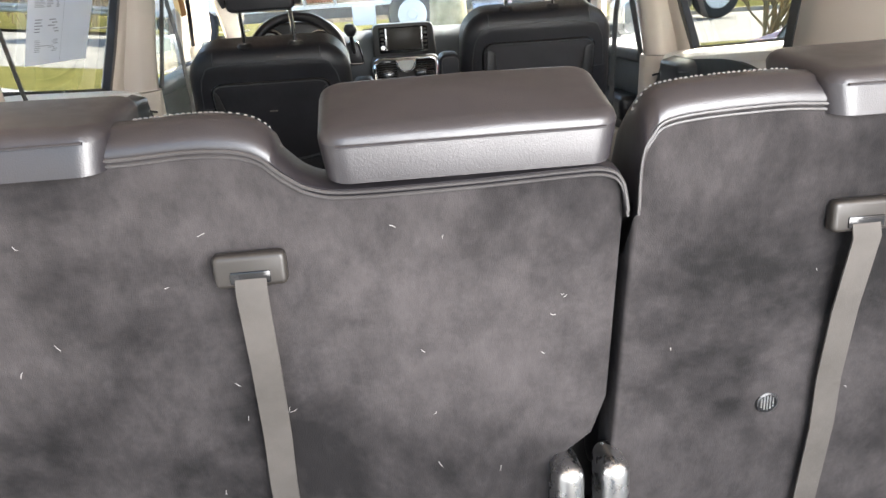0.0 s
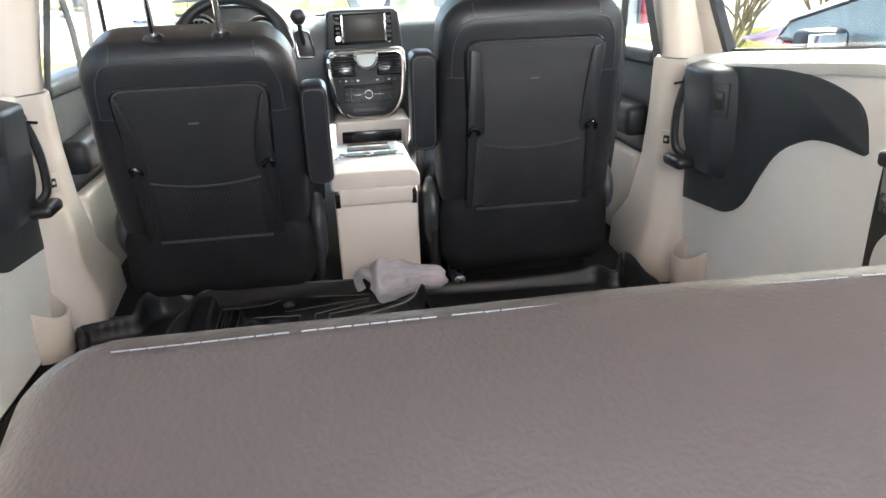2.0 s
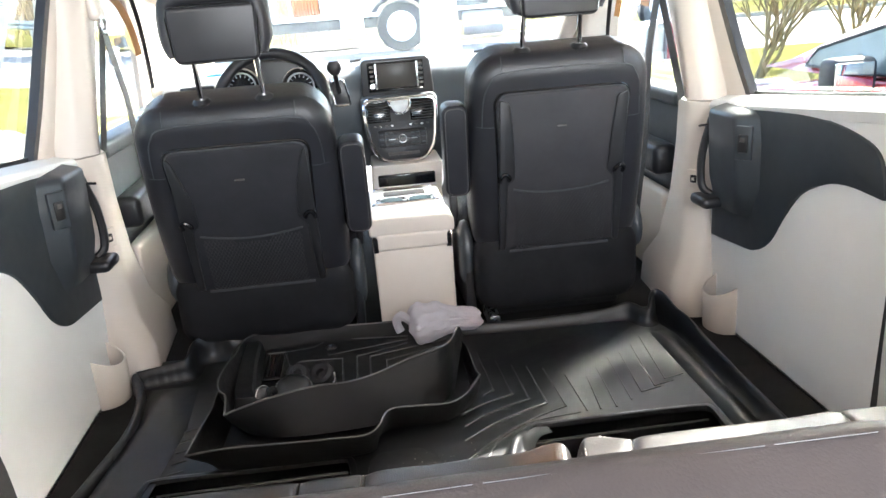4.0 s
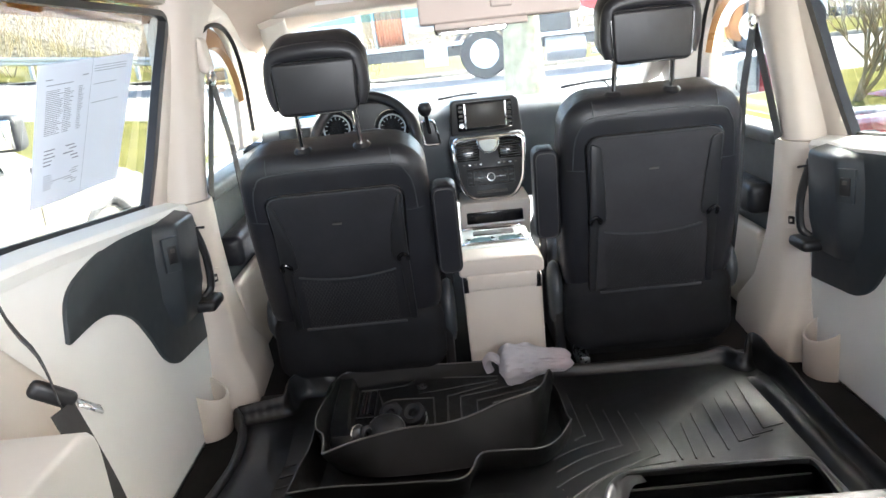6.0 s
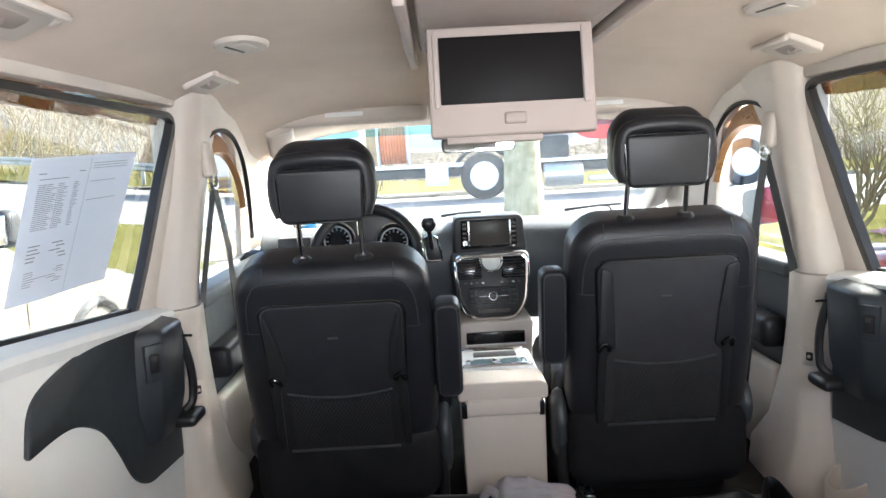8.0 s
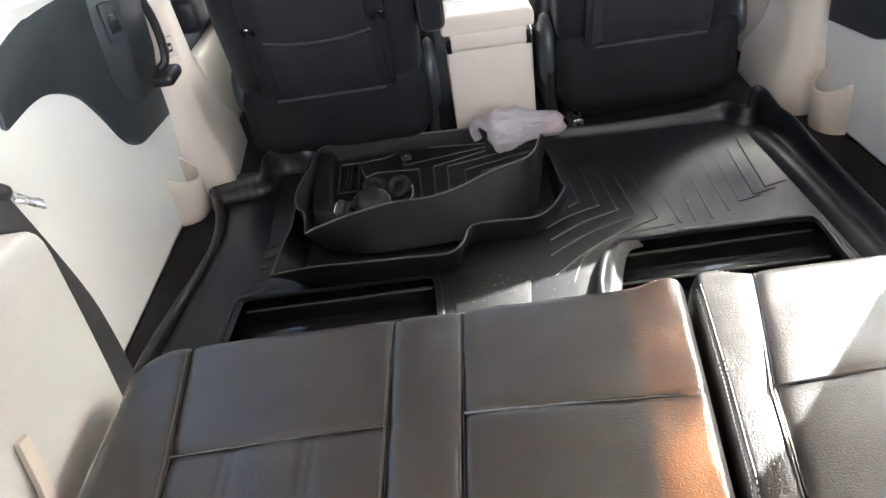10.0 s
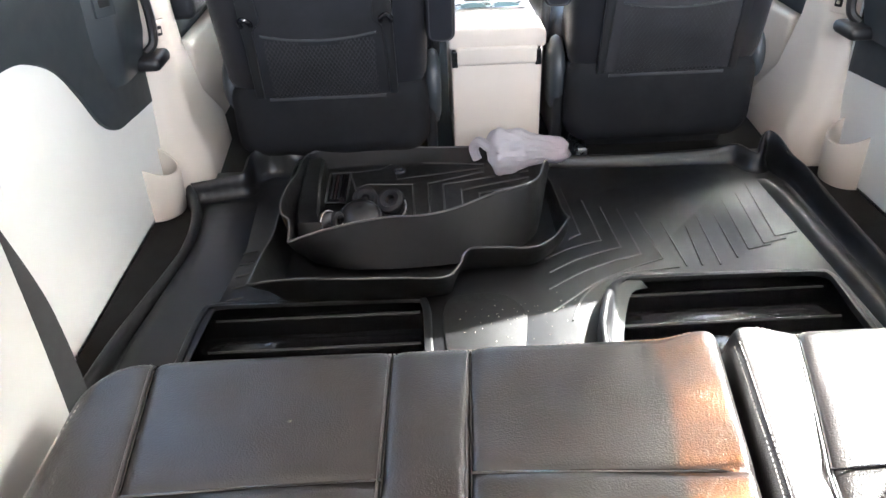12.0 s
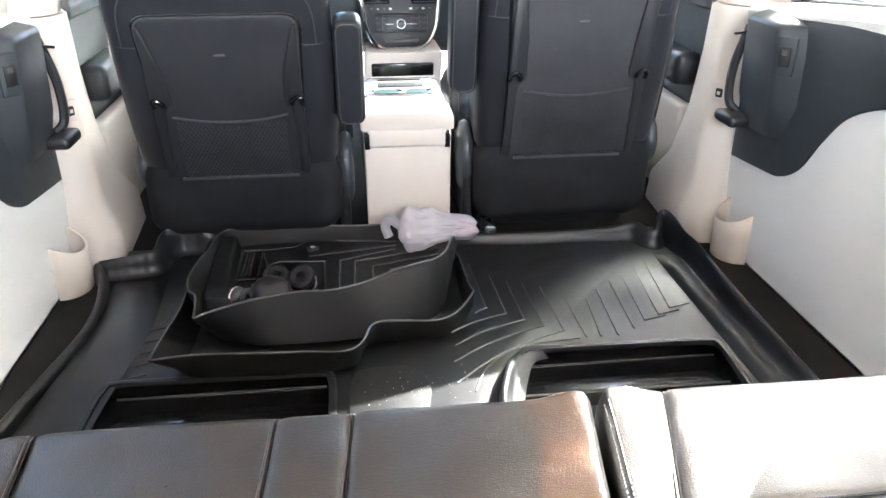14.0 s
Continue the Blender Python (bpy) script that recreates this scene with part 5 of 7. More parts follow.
def floor_liner():
    m = thing("floor_liner", "black moulded rubber floor liner with raised lips and ribs", "floor mat")
    comb = [(-0.735, 0.02), (0.665, 0.02), (0.665, -1.11), (0.578, -1.11), (0.566, -0.70), (0.581, -0.540), (0.185, -0.533), (0.150, -0.600), (0.115, -0.72), (0.100, -1.11),
            (-0.190, -1.11), (-0.190, -0.564), (-0.608, -0.556), (-0.620, -1.11), (-0.752, -1.11), (-0.733, -0.69), (-0.708, -0.55), (-0.690, -0.44), (-0.684, -0.34), (-0.700, -0.20)]
    comb = round_poly(comb, [0, 0, 0, 0, 0.05, 0.045, 0.045, 0.03, 0.05, 0, 0, 0.03, 0.045, 0, 0, 0, 0, 0, 0, 0], 5)
    part("sheet", prism(comb, -0.011, 0.0, "z", 0.003), RUBBER, m)
    left = smooth_rows([(-0.750, -1.10, 0.030), (-0.740, -0.85, 0.030), (-0.727, -0.69, 0.030), (-0.704, -0.55, 0.030), (-0.688, -0.46, 0.030), (-0.678, -0.375, 0.031), (-0.682, -0.28, 0.036), (-0.705, -0.18, 0.043), (-0.728, -0.130, 0.046)], 6)
    part("lip", fold(left, 1, 0.015, 0.016), RUBBER, m, sharp=60)
    # corrugated end wall and the rounded hump beside the seat's foot
    lips = [(-0.728 + 0.118 * k / 16, -0.128 + 0.022 * k / 16 + 0.0010 * math.sin(k * 2.1), 0.046 + 0.008 * k / 16) for k in range(17)]
    lips += smooth_rows([(-0.604, -0.085, 0.060), (-0.600, -0.035, 0.070), (-0.572, -0.004, 0.076), (-0.535, 0.000, 0.072), (-0.50, -0.006, 0.056), (-0.42, 0.012, 0.034), (-0.25, 0.018, 0.031), (-0.05, 0.012, 0.029),
                         (0.12, -0.024, 0.028), (0.30, -0.038, 0.028), (0.50, -0.042, 0.033), (0.566, -0.048, 0.048), (0.592, -0.092, 0.046), (0.612, -0.100, 0.050), (0.634, -0.062, 0.082), (0.650, -0.078, 0.080), (0.662, -0.135, 0.058),
                         (0.672, -0.20, 0.052), (0.668, -0.34, 0.044), (0.662, -0.60, 0.040), (0.660, -1.10, 0.038)], 6)
    part("lip", fold(lips), RUBBER, m, sharp=60)
    # long moulded banks inside the side lips
    banks = ((-1, ((-0.708, 0.001), (-0.702, 0.0035), (-0.697, 0.0105), (-0.688, 0.0165), (-0.665, 0.0170), (-0.630, 0.009), (-0.585, 0.0004), (-0.585, -0.003), (-0.708, -0.003))),
             (1, ((0.640, 0.001), (0.634, 0.006), (0.624, 0.0115), (0.612, 0.0145), (0.604, 0.0130), (0.597, 0.007), (0.588, 0.0006), (0.588, -0.003), (0.640, -0.003))))
    def run(y):
        return float(np.interp(y, (-1.1, -0.65, -0.52, -0.37, -0.15), (-0.026, -0.009, 0.006, 0.022, 0.010)))
    for s, sec in banks:
        part("side_bank", loft([[Vector((x + (run(y) if s < 0 else 0.0), y, z * h if z > 0 else z)) for x, z in sec] for y, h in ((-1.1, 1.0), (-0.7, 1.0), (-0.6, 1.0), (-0.52, 1.0), (-0.44, 1.0), (-0.36, 1.0), (-0.24, 0.85), (-0.18, 0.5), (-0.15, 0.05))]), RUBBER, m, sharp=60)
    # rolled edges of the two openings
    for run, side in (([(0.158, -0.565, 0.004), (0.178, -0.540, 0.008), (0.21, -0.532, 0.007), (0.40, -0.534, 0.007), (0.545, -0.540, 0.008), (0.572, -0.556, 0.009), (0.571, -0.62, 0.011), (0.566, -0.72, 0.012), (0.572, -1.05, 0.012)], -1),
                      ([(-0.616, -1.05, 0.010), (-0.611, -0.70, 0.010), (-0.604, -0.585, 0.009), (-0.585, -0.560, 0.008), (-0.50, -0.557, 0.006), (-0.30, -0.562, 0.006), (-0.215, -0.566, 0.006), (-0.194, -0.585, 0.005), (-0.190, -0.70, 0.004), (-0.190, -1.05, 0.003)], -1)):
        part("opening_edge", fold(smooth_rows(run, 6), side, 0.022, 0.008), RUBBER, m, sharp=60)
    # tall curled edge that catches the sun beside the opening
    curl = smooth_rows([(0.088, -1.05, 0.024), (0.096, -0.85, 0.028), (0.107, -0.72, 0.031), (0.122, -0.66, 0.030), (0.140, -0.605, 0.024), (0.156, -0.568, 0.010), (0.180, -0.541, 0.005), (0.215, -0.530, 0.003)], 6)
    part("opening_edge", fold(curl, 1, 0.034, 0.012), RUBBER, m, sharp=60)
    lines = []
    for k, (x, y0, y1, xe, ye) in enumerate(((0.134, -0.150, -0.362, 0.108, -0.380), (0.172, -0.215, -0.390, 0.047, -0.452), (0.206, -0.250, -0.420, 0.049, -0.500), (0.240, -0.262, -0.449, 0.040, -0.556), (0.277, -0.282, -0.470, 0.036, -0.626))):
        lines.append([(x - 0.006, y0), (x, y1)])
        lines.append([(p.x, p.y) for p in spline([(xe, ye, 0), (xe + (x - xe) * 0.35, ye + (y1 - ye) * 0.48, 0), (xe + (x - xe) * 0.7, ye + (y1 - ye) * 0.80, 0), (x, y1, 0)], 5)])
    lines.append([(0.313, -0.33), (0.316, -0.500)])
    lines.append([(p.x, p.y) for p in spline([(0.066, -0.655, 0), (0.105, -0.575, 0), (0.18, -0.520, 0), (0.30, -0.503, 0)], 6)])
    for x0, y0, x1, y1 in ((0.360, -0.350, 0.346, -0.500), (0.395, -0.310, 0.382, -0.500), (0.437, -0.270, 0.423, -0.478), (0.474, -0.245, 0.456, -0.450), (0.515, -0.215, 0.494, -0.430), (0.553, -0.172, 0.528, -0.405)):
        lines.append([(x0, y0), (x1, y1)])
    for x, y in ((0.528, -0.405), (0.494, -0.430), (0.456, -0.450)):
        lines.append([(x, y), (x + 0.050, y + 0.014)])
    for y in (-0.378, -0.421, -0.463, -0.506, -0.545):
        lines.append([(-0.567, y), (-0.538, y + 0.010)])
    lines += [[(-0.090, -0.594), (-0.065, -0.635)], [(-0.123, -0.584), (-0.104, -0.627)], [(-0.095, -0.649), (-0.098, -0.690)], [(-0.02, -0.60), (-0.035, -0.64)]]
    for ln in lines:
        part("rib", ribs([ln], 0.0017), RIB, m, "worn pale raised rib with its highlight in the colour")
    # boot-shaped pad moulded between the openings
    part("raised_pad", prism(round_poly([(-0.165, -0.62), (-0.150, -0.565), (-0.05, -0.560), (-0.01, -0.62), (-0.03, -0.75), (-0.16, -0.75)], 0.03, 4), -0.004, 0.0045, "z", 0.003), LOOSE_RUBBER, m)
    return m


floor_liner()
# pale grit shaken onto the mat
GRIT = material("pale_grit", (0.22, 0.20, 0.17), (0.38, 0.35, 0.30), 0.9, bump=0.0, blotch=40)
grit = bmesh.new()
rng = random.Random(21)
for k in range(70):
    gx, gy = rng.gauss(-0.02, 0.09), rng.gauss(-0.64, 0.05)
    gr = rng.uniform(0.0005, 0.0013)
    if -0.16 < gx < 0.08 and -0.75 < gy < -0.57:
        bmesh.ops.create_icosphere(grit, subdivisions=1, radius=gr, matrix=Matrix.Translation((gx, gy, 0.005)))
single("grit", grit, GRIT, "scattered pale grit on the rubber liner", "grit", kind="stuff")


def floor_bin(x0, x1, y1, label):
    b = thing("floor_bin", label, "floor bin", "floor bins")
    y0, zb = -1.11, -0.135
    t = 0.004
    part("tray", rbox(x0, x1, y0, y1, zb - t, zb, 0.0), BIN_BLACK, b)
    for a in ((x0 - t, x0, y0, y1), (x1, x1 + t, y0, y1), (x0, x1, y0 - t, y0), (x0, x1, y1 - t, y1)):
        part("side", rbox(a[0], a[1], a[2], a[3], zb - t, -0.012, 0.0), BIN_BLACK, b)
    # long raised steps across the lid inside
    for yy, zz, w in ((y1 - 0.022, -0.034, 0.022), (y1 - 0.072, -0.046, 0.050), (y1 - 0.140, -0.058, 0.060)):
        out = round_poly([(x0 + 0.010, yy - w), (x0 + 0.010, yy), (x1 - 0.010, yy), (x1 - 0.010, yy - w)], 0.014, 4)
        part("step", prism(out, zb, zz, "z", 0.004, 3), BIN_BLACK, b)
        # pale tube painted as the bright highlight on the glossy ledge
        part("step_highlight", tube([(x0 + 0.03, yy - w + 0.003, zz), (x1 - 0.02, yy - w + 0.003, zz)], 0.0022, 6), RIB, b)
    return b


BIN_BLACK = material("shiny_black_bin_plastic", (0.006, 0.006, 0.007), (0.010, 0.010, 0.011), 0.16, grain=600, bump=0.0, blotch=8)
floor_bin(-0.620, -0.186, -0.520, "shiny black storage bin sunk in the floor")
floor_bin(0.095, 0.592, -0.500, "shiny black storage bin sunk in the floor")


def tray_mat(name, label, rows):
    """A loose moulded mat: rows go round it, each the rim's top (x, y, z) and the wall's foot (x, y, z)."""
    m = thing(name, label, "floor mat", "loose floor mats")
    rows = smooth_rows(rows + rows[:1], 5)[:-1]
    n = len(rows)
    top, foot = [Vector(r[:3]) for r in rows], [Vector(r[3:]) for r in rows]
    c = sum(foot, Vector()) / n
    def skin(d):
        rings = []
        for k in (0.15, 0.5, 0.8, 0.94):
            rings.append([c + (p - c) * k for p in foot])
        for q in (0.0, 0.06, 0.22, 0.48, 0.74, 0.93, 1.0):
            rings.append([])
            for i, (p, w) in enumerate(zip(foot, top)):
                out = Vector((p.x - c.x, p.y - c.y, 0)).normalized()
                wave = 0.007 * noise.noise((p.x * 11, p.y * 11, q * 1.6 + 4)) * min(q * 3, 1)
                rings[-1].append(p + (w - p) * q + out * (0.003 * math.sin(math.pi * min(q * 1.2, 1.0)) + wave))
        return [[p + Vector((0, 0, d * 0.2)) - Vector((p.x - c.x, p.y - c.y, 0)).normalized() * d for p in ring] for ring in rings]
    a, b = skin(0.0), skin(0.0035)
    part("tray", loft(a + b[::-1], True), LOOSE_RUBBER, m, sharp=50)
    crest = [(p + q) / 2 + Vector((0, 0, 0.0008)) for p, q in zip(a[-1], b[-1])]
    # pale tube puts the highlight of the worn crest into colour
    part("rim", tube(crest, 0.0024, 6, True), RIM_RUBBER, m, "worn grey rim with its highlight in the colour")
    return m


RIM_RUBBER = material("worn_highlit_rim", (0.020, 0.020, 0.021), (0.060, 0.060, 0.060), 0.42, grain=900, bump=0.2, blotch=14)
low = tray_mat("loose_mat", "black rubber front mat lying loose on the floor liner", [
    (-0.504, -0.613, 0.080, -0.470, -0.535, 0.006), (-0.453, -0.597, 0.074, -0.449, -0.561, 0.006), (-0.357, -0.592, 0.070, -0.350, -0.568, 0.006), (-0.277, -0.597, 0.069, -0.284, -0.573, 0.006), (-0.187, -0.611, 0.071, -0.180, -0.568, 0.006),
    (-0.150, -0.610, 0.076, -0.149, -0.559, 0.006), (-0.130, -0.583, 0.080, -0.141, -0.540, 0.006), (-0.119, -0.532, 0.075, -0.136, -0.510, 0.006), (-0.100, -0.503, 0.066, -0.112, -0.485, 0.006), (-0.047, -0.497, 0.060, -0.050, -0.480, 0.006),
    (0.019, -0.500, 0.060, 0.010, -0.478, 0.006), (0.060, -0.470, 0.061, 0.045, -0.455, 0.006), (0.096, -0.420, 0.072, 0.080, -0.410, 0.006), (0.101, -0.358, 0.052, 0.086, -0.350, 0.006), (0.100, -0.15, 0.032, 0.085, -0.15, 0.006),
    (0.06, -0.010, 0.030, 0.05, -0.03, 0.006), (-0.20, -0.002, 0.030, -0.20, -0.02, 0.006), (-0.42, -0.010, 0.040, -0.41, -0.03, 0.006), (-0.486, -0.06, 0.050, -0.465, -0.07, 0.006), (-0.490, -0.25, 0.064, -0.466, -0.25, 0.006),
    (-0.491, -0.40, 0.070, -0.466, -0.40, 0.006), (-0.500, -0.515, 0.075, -0.470, -0.490, 0.006)])
up = tray_mat("loose_mat", "black ribbed rubber front mat stacked on another mat", [
    (-0.446, -0.508, 0.098, -0.432, -0.432, 0.020), (-0.420, -0.492, 0.100, -0.400, -0.463, 0.020), (-0.348, -0.464, 0.105, -0.343, -0.484, 0.020), (-0.273, -0.451, 0.110, -0.280, -0.490, 0.020), (-0.197, -0.455, 0.115, -0.205, -0.490, 0.020),
    (-0.131, -0.442, 0.121, -0.130, -0.482, 0.020), (-0.062, -0.418, 0.130, -0.069, -0.468, 0.020), (-0.010, -0.405, 0.137, -0.020, -0.445, 0.020), (0.026, -0.392, 0.141, 0.017, -0.415, 0.020), (0.050, -0.345, 0.135, 0.045, -0.36, 0.020),
    (0.080, -0.245, 0.118, 0.066, -0.25, 0.020), (0.092, -0.20, 0.075, 0.074, -0.20, 0.021), (0.094, -0.13, 0.050, 0.078, -0.13, 0.022), (0.07, -0.02, 0.044, 0.060, -0.04, 0.022), (-0.10, -0.004, 0.050, -0.10, -0.03, 0.022),
    (-0.30, 0.000, 0.056, -0.30, -0.03, 0.024), (-0.43, -0.012, 0.060, -0.42, -0.04, 0.024), (-0.470, -0.06, 0.062, -0.450, -0.08, 0.024), (-0.473, -0.18, 0.080, -0.452, -0.18, 0.022), (-0.477, -0.26, 0.100, -0.452, -0.26, 0.022),
    (-0.475, -0.37, 0.118, -0.452, -0.35, 0.022), (-0.467, -0.435, 0.121, -0.446, -0.40, 0.021), (-0.452, -0.448, 0.110, -0.438, -0.420, 0.020)])
part("footrest_ridge", loft([[Vector((x0, y, 0.02)), Vector((x0 + 0.006, y, z1 - 0.006)), Vector((x0 + 0.012, y, z1)), Vector((x0 + w - 0.012, y, z1)), Vector((x0 + w - 0.006, y, z1 - 0.006)), Vector((x0 + w, y, 0.02))]
                             for x0, y, z1, w in ((-0.470, -0.035, 0.030, 0.050), (-0.470, -0.050, 0.058, 0.052), (-0.468, -0.20, 0.066, 0.056), (-0.462, -0.34, 0.070, 0.062), (-0.456, -0.375, 0.066, 0.064), (-0.452, -0.395, 0.030, 0.066))]), LOOSE_RUBBER, up)
plate = part("label_plate", rbox(-0.407, -0.366, -0.222, -0.080, 0.022, 0.030, 0.003), GLOSS_BLACK, up)
part("plate_rim", tube([Vector((p.x, p.y, 0.030)) for p in round_poly([(-0.410, -0.226), (-0.410, -0.076), (-0.362, -0.076), (-0.362, -0.226)], 0.006, 3)], 0.0022, 6, True), RIB, plate)
RED_MARK = material("dull_red_print", (0.016, 0.004, 0.004), (0.022, 0.006, 0.006), 0.6, bump=0.0, blotch=40)
for k in range(4):
    part("print_bar", rbox(-0.400 + k * 0.0078, -0.396 + k * 0.0078, -0.21, -0.09, 0.0305, 0.0315, 0.0), RED_MARK if k == 1 else GLOSS_BLACK if k == 3 else BLACK_PLASTIC, plate)
ln = [[(-0.363, -0.073), (-0.344, -0.166)], [(-0.363, -0.067), (-0.292, -0.056), (-0.254, -0.020), (-0.043, -0.050)], [(-0.258, -0.060), (-0.252, -0.112), (-0.044, -0.070)],
      [(-0.348, -0.151), (-0.321, -0.132), (-0.215, -0.142), (-0.211, -0.300)], [(-0.179, -0.285), (-0.179, -0.140), (-0.047, -0.092)], [(-0.146, -0.275), (-0.145, -0.148), (0.058, -0.098)],
      [(-0.105, -0.262), (-0.104, -0.180), (0.056, -0.130)], [(-0.066, -0.25), (-0.065, -0.200), (0.050, -0.164)], [(-0.030, -0.24), (-0.029, -0.226), (0.048, -0.200)]]
for one in ln:
    part("rib", ribs([one], 0.0026, 0.0232), RIB, up, "raised grey rib")
part("grommet", tube([(-0.245 + 0.010 * math.cos(a * math.pi / 8), -0.077 + 0.010 * math.sin(a * math.pi / 8), 0.028) for a in range(16)], 0.0045, 6, True), BLACK_PLASTIC, up)


# ---- headphones lying in the upper mat ----
def headphones(cups, pads, band, label):
    """Folded headphones: cups and pads are (x, y, z, radius, tip, turn)."""
    h = thing("headphones", label, "headphones", "headphones on the mat")
    for x, y, z, r, tip, turn in cups:
        cm = pose(x, y, z, tip, 0, turn)
        c = part("ear_cup", turned(lathe([(0.0, 0.50 * r), (0.40 * r, 0.46 * r), (0.78 * r, 0.30 * r), (0.97 * r, 0.06 * r), (r, -0.12 * r), (0.92 * r, -0.34 * r), (0.0, -0.36 * r)], 32, "z"), cm), BLACK_PLASTIC, h)
        part("cup_ring", tube([cm @ Vector((r * 1.0 * math.cos(a * math.pi / 14), r * 1.0 * math.sin(a * math.pi / 14), 0.0)) for a in range(28)], 0.0013, 6, True), SATIN, c, "silver ring round the cup")
    for x, y, z, r, tip, turn in pads:
        part("ear_pad", turned(lathe([(0.30 * r, -0.2 * r), (0.36 * r, 0.22 * r), (0.66 * r, 0.40 * r), (0.93 * r, 0.24 * r), (r, -0.05 * r), (0.9 * r, -0.3 * r), (0.30 * r, -0.3 * r)], 28, "z"), pose(x, y, z, tip, 0, turn)), SEAT_CLOTH, h, "soft black ear pad")
    part("headband", strap(spline(band, 6), 0.020, 0.006, (0, 0, 1)), BLACK_PLASTIC, h)
    part("band_trim", tube(spline([Vector(p) + Vector((0, 0, 0.011)) for p in band], 6), 0.0017, 6), SATIN, h, "silver edge of the headband")
    return h


headphones([(-0.324, -0.318, 0.046, 0.043, 20, 10)], [(-0.318, -0.245, 0.045, 0.029, 40, 12), (-0.262, -0.258, 0.045, 0.031, 38, -25)],
           [(-0.284, -0.345, 0.034), (-0.262, -0.352, 0.034), (-0.240, -0.338, 0.036), (-0.229, -0.305, 0.038), (-0.231, -0.270, 0.040)], "folded black headphones with silver trim on the mat")
headphones([(-0.388, -0.352, 0.050, 0.026, 78, 60)], [(-0.372, -0.345, 0.046, 0.024, 78, 60)],
           [(-0.405, -0.375, 0.032), (-0.380, -0.392, 0.032), (-0.350, -0.392, 0.032), (-0.330, -0.378, 0.032)], "smaller black headphones with chrome clip lying on edge")

# ---- plastic bag against the console ----
BAG = material("thin_white_plastic", (0.62, 0.60, 0.66), (0.74, 0.72, 0.78), 0.35, grain=45, bump=0.45, blotch=14, bump_dist=0.004)
bp = BAG.node_tree.nodes["Principled BSDF"]
bp.inputs["Transmission Weight"].default_value = 0.5
bn = BAG.node_tree
veil = bn.nodes.new("ShaderNodeBsdfTransparent")
veil_mix = bn.nodes.new("ShaderNodeMixShader")
veil_mix.inputs[0].default_value = 0.30
bn.links.new(bp.outputs[0], veil_mix.inputs[1])
bn.links.new(veil.outputs[0], veil_mix.inputs[2])
bn.links.new(veil_mix.outputs[0], bn.nodes["Material Output"].inputs[0])
PINK = material("pink_content", (0.55, 0.30, 0.32), (0.66, 0.42, 0.42), 0.5, bump=0.1, blotch=20)


def plastic_bag():
    b = thing("plastic_bag", "crumpled thin whitish plastic bag with pink end", "plastic bag")
    pts = [(-0.035, -0.105, 0.085, 0.030), (-0.02, -0.108, 0.085, 0.050), (0.02, -0.105, 0.083, 0.048), (0.06, -0.100, 0.080, 0.040), (0.10, -0.095, 0.076, 0.030), (0.135, -0.092, 0.072, 0.028), (0.15, -0.090, 0.070, 0.016)]
    rings = []
    for k, (x, y, z, r) in enumerate(smooth_rows(pts, 9)):
        ring = []
        for a in range(56):
            t = 2 * math.pi * a / 56
            rr = r * (1 + 0.16 * noise.noise((x * 26, math.cos(t) * 1.6, math.sin(t) * 1.6)) + 0.13 * noise.noise((x * 24, math.cos(t) * 6, math.sin(t) * 6)) + 0.05 * noise.noise((x * 60, math.cos(t) * 14, math.sin(t) * 14)))
            ring.append(Vector((x + 0.010 * noise.noise((t, x * 30, 7)), y + rr * math.cos(t), max(z + rr * math.sin(t), 0.026))))
        rings.append(ring)
    part("bag", loft(rings), BAG, b, "thin whitish plastic", sharp=40)
    part("content", rbox(0.105, 0.142, -0.112, -0.075, 0.052, 0.088, 0.012, 3), PINK, b)
    part("knot", tube(spline([(-0.03, -0.10, 0.085), (-0.055, -0.085, 0.098), (-0.068, -0.07, 0.075), (-0.06, -0.072, 0.048)], 5), 0.012, 8), BAG, b)
    return b


plastic_bag()


# ---- belts ----
def front_belt(s):
    b = thing("seat_belt", "black front seat belt hung from a pillar ring", "seat belt", "front seat belts")
    ring = (s * 0.728, 0.155, 0.874)
    part("anchor_cover", turned(rbox(-0.016, 0.016, -0.030, 0.030, -0.045, 0.050, 0.014, 4), pose(s * 0.738, 0.158, 0.930, 0, s * 8, 0)), BEIGE, b, "beige belt anchor cover")
    part("ring", tube([Vector((ring[0] - s * 0.004, ring[1] + 0.026 * math.cos(a * math.pi / 8), ring[2] + 0.018 * math.sin(a * math.pi / 8))) for a in range(16)], 0.005, 6, True), SATIN, b)
    part("down_strap", strap([(s * 0.726, 0.155, 0.865), (s * 0.738, 0.10, 0.72), (s * 0.748, 0.045, 0.575)], 0.046, 0.0015, (0, 1, 0.2)), BELT, b)
    part("seat_strap", strap([(s * 0.726, 0.160, 0.865), (s * 0.705, 0.17, 0.70), (s * 0.69, 0.16, 0.45), (s * 0.67, 0.18, 0.20)], 0.046, 0.0015, (0, 1, 0)), BELT, b)
    return b


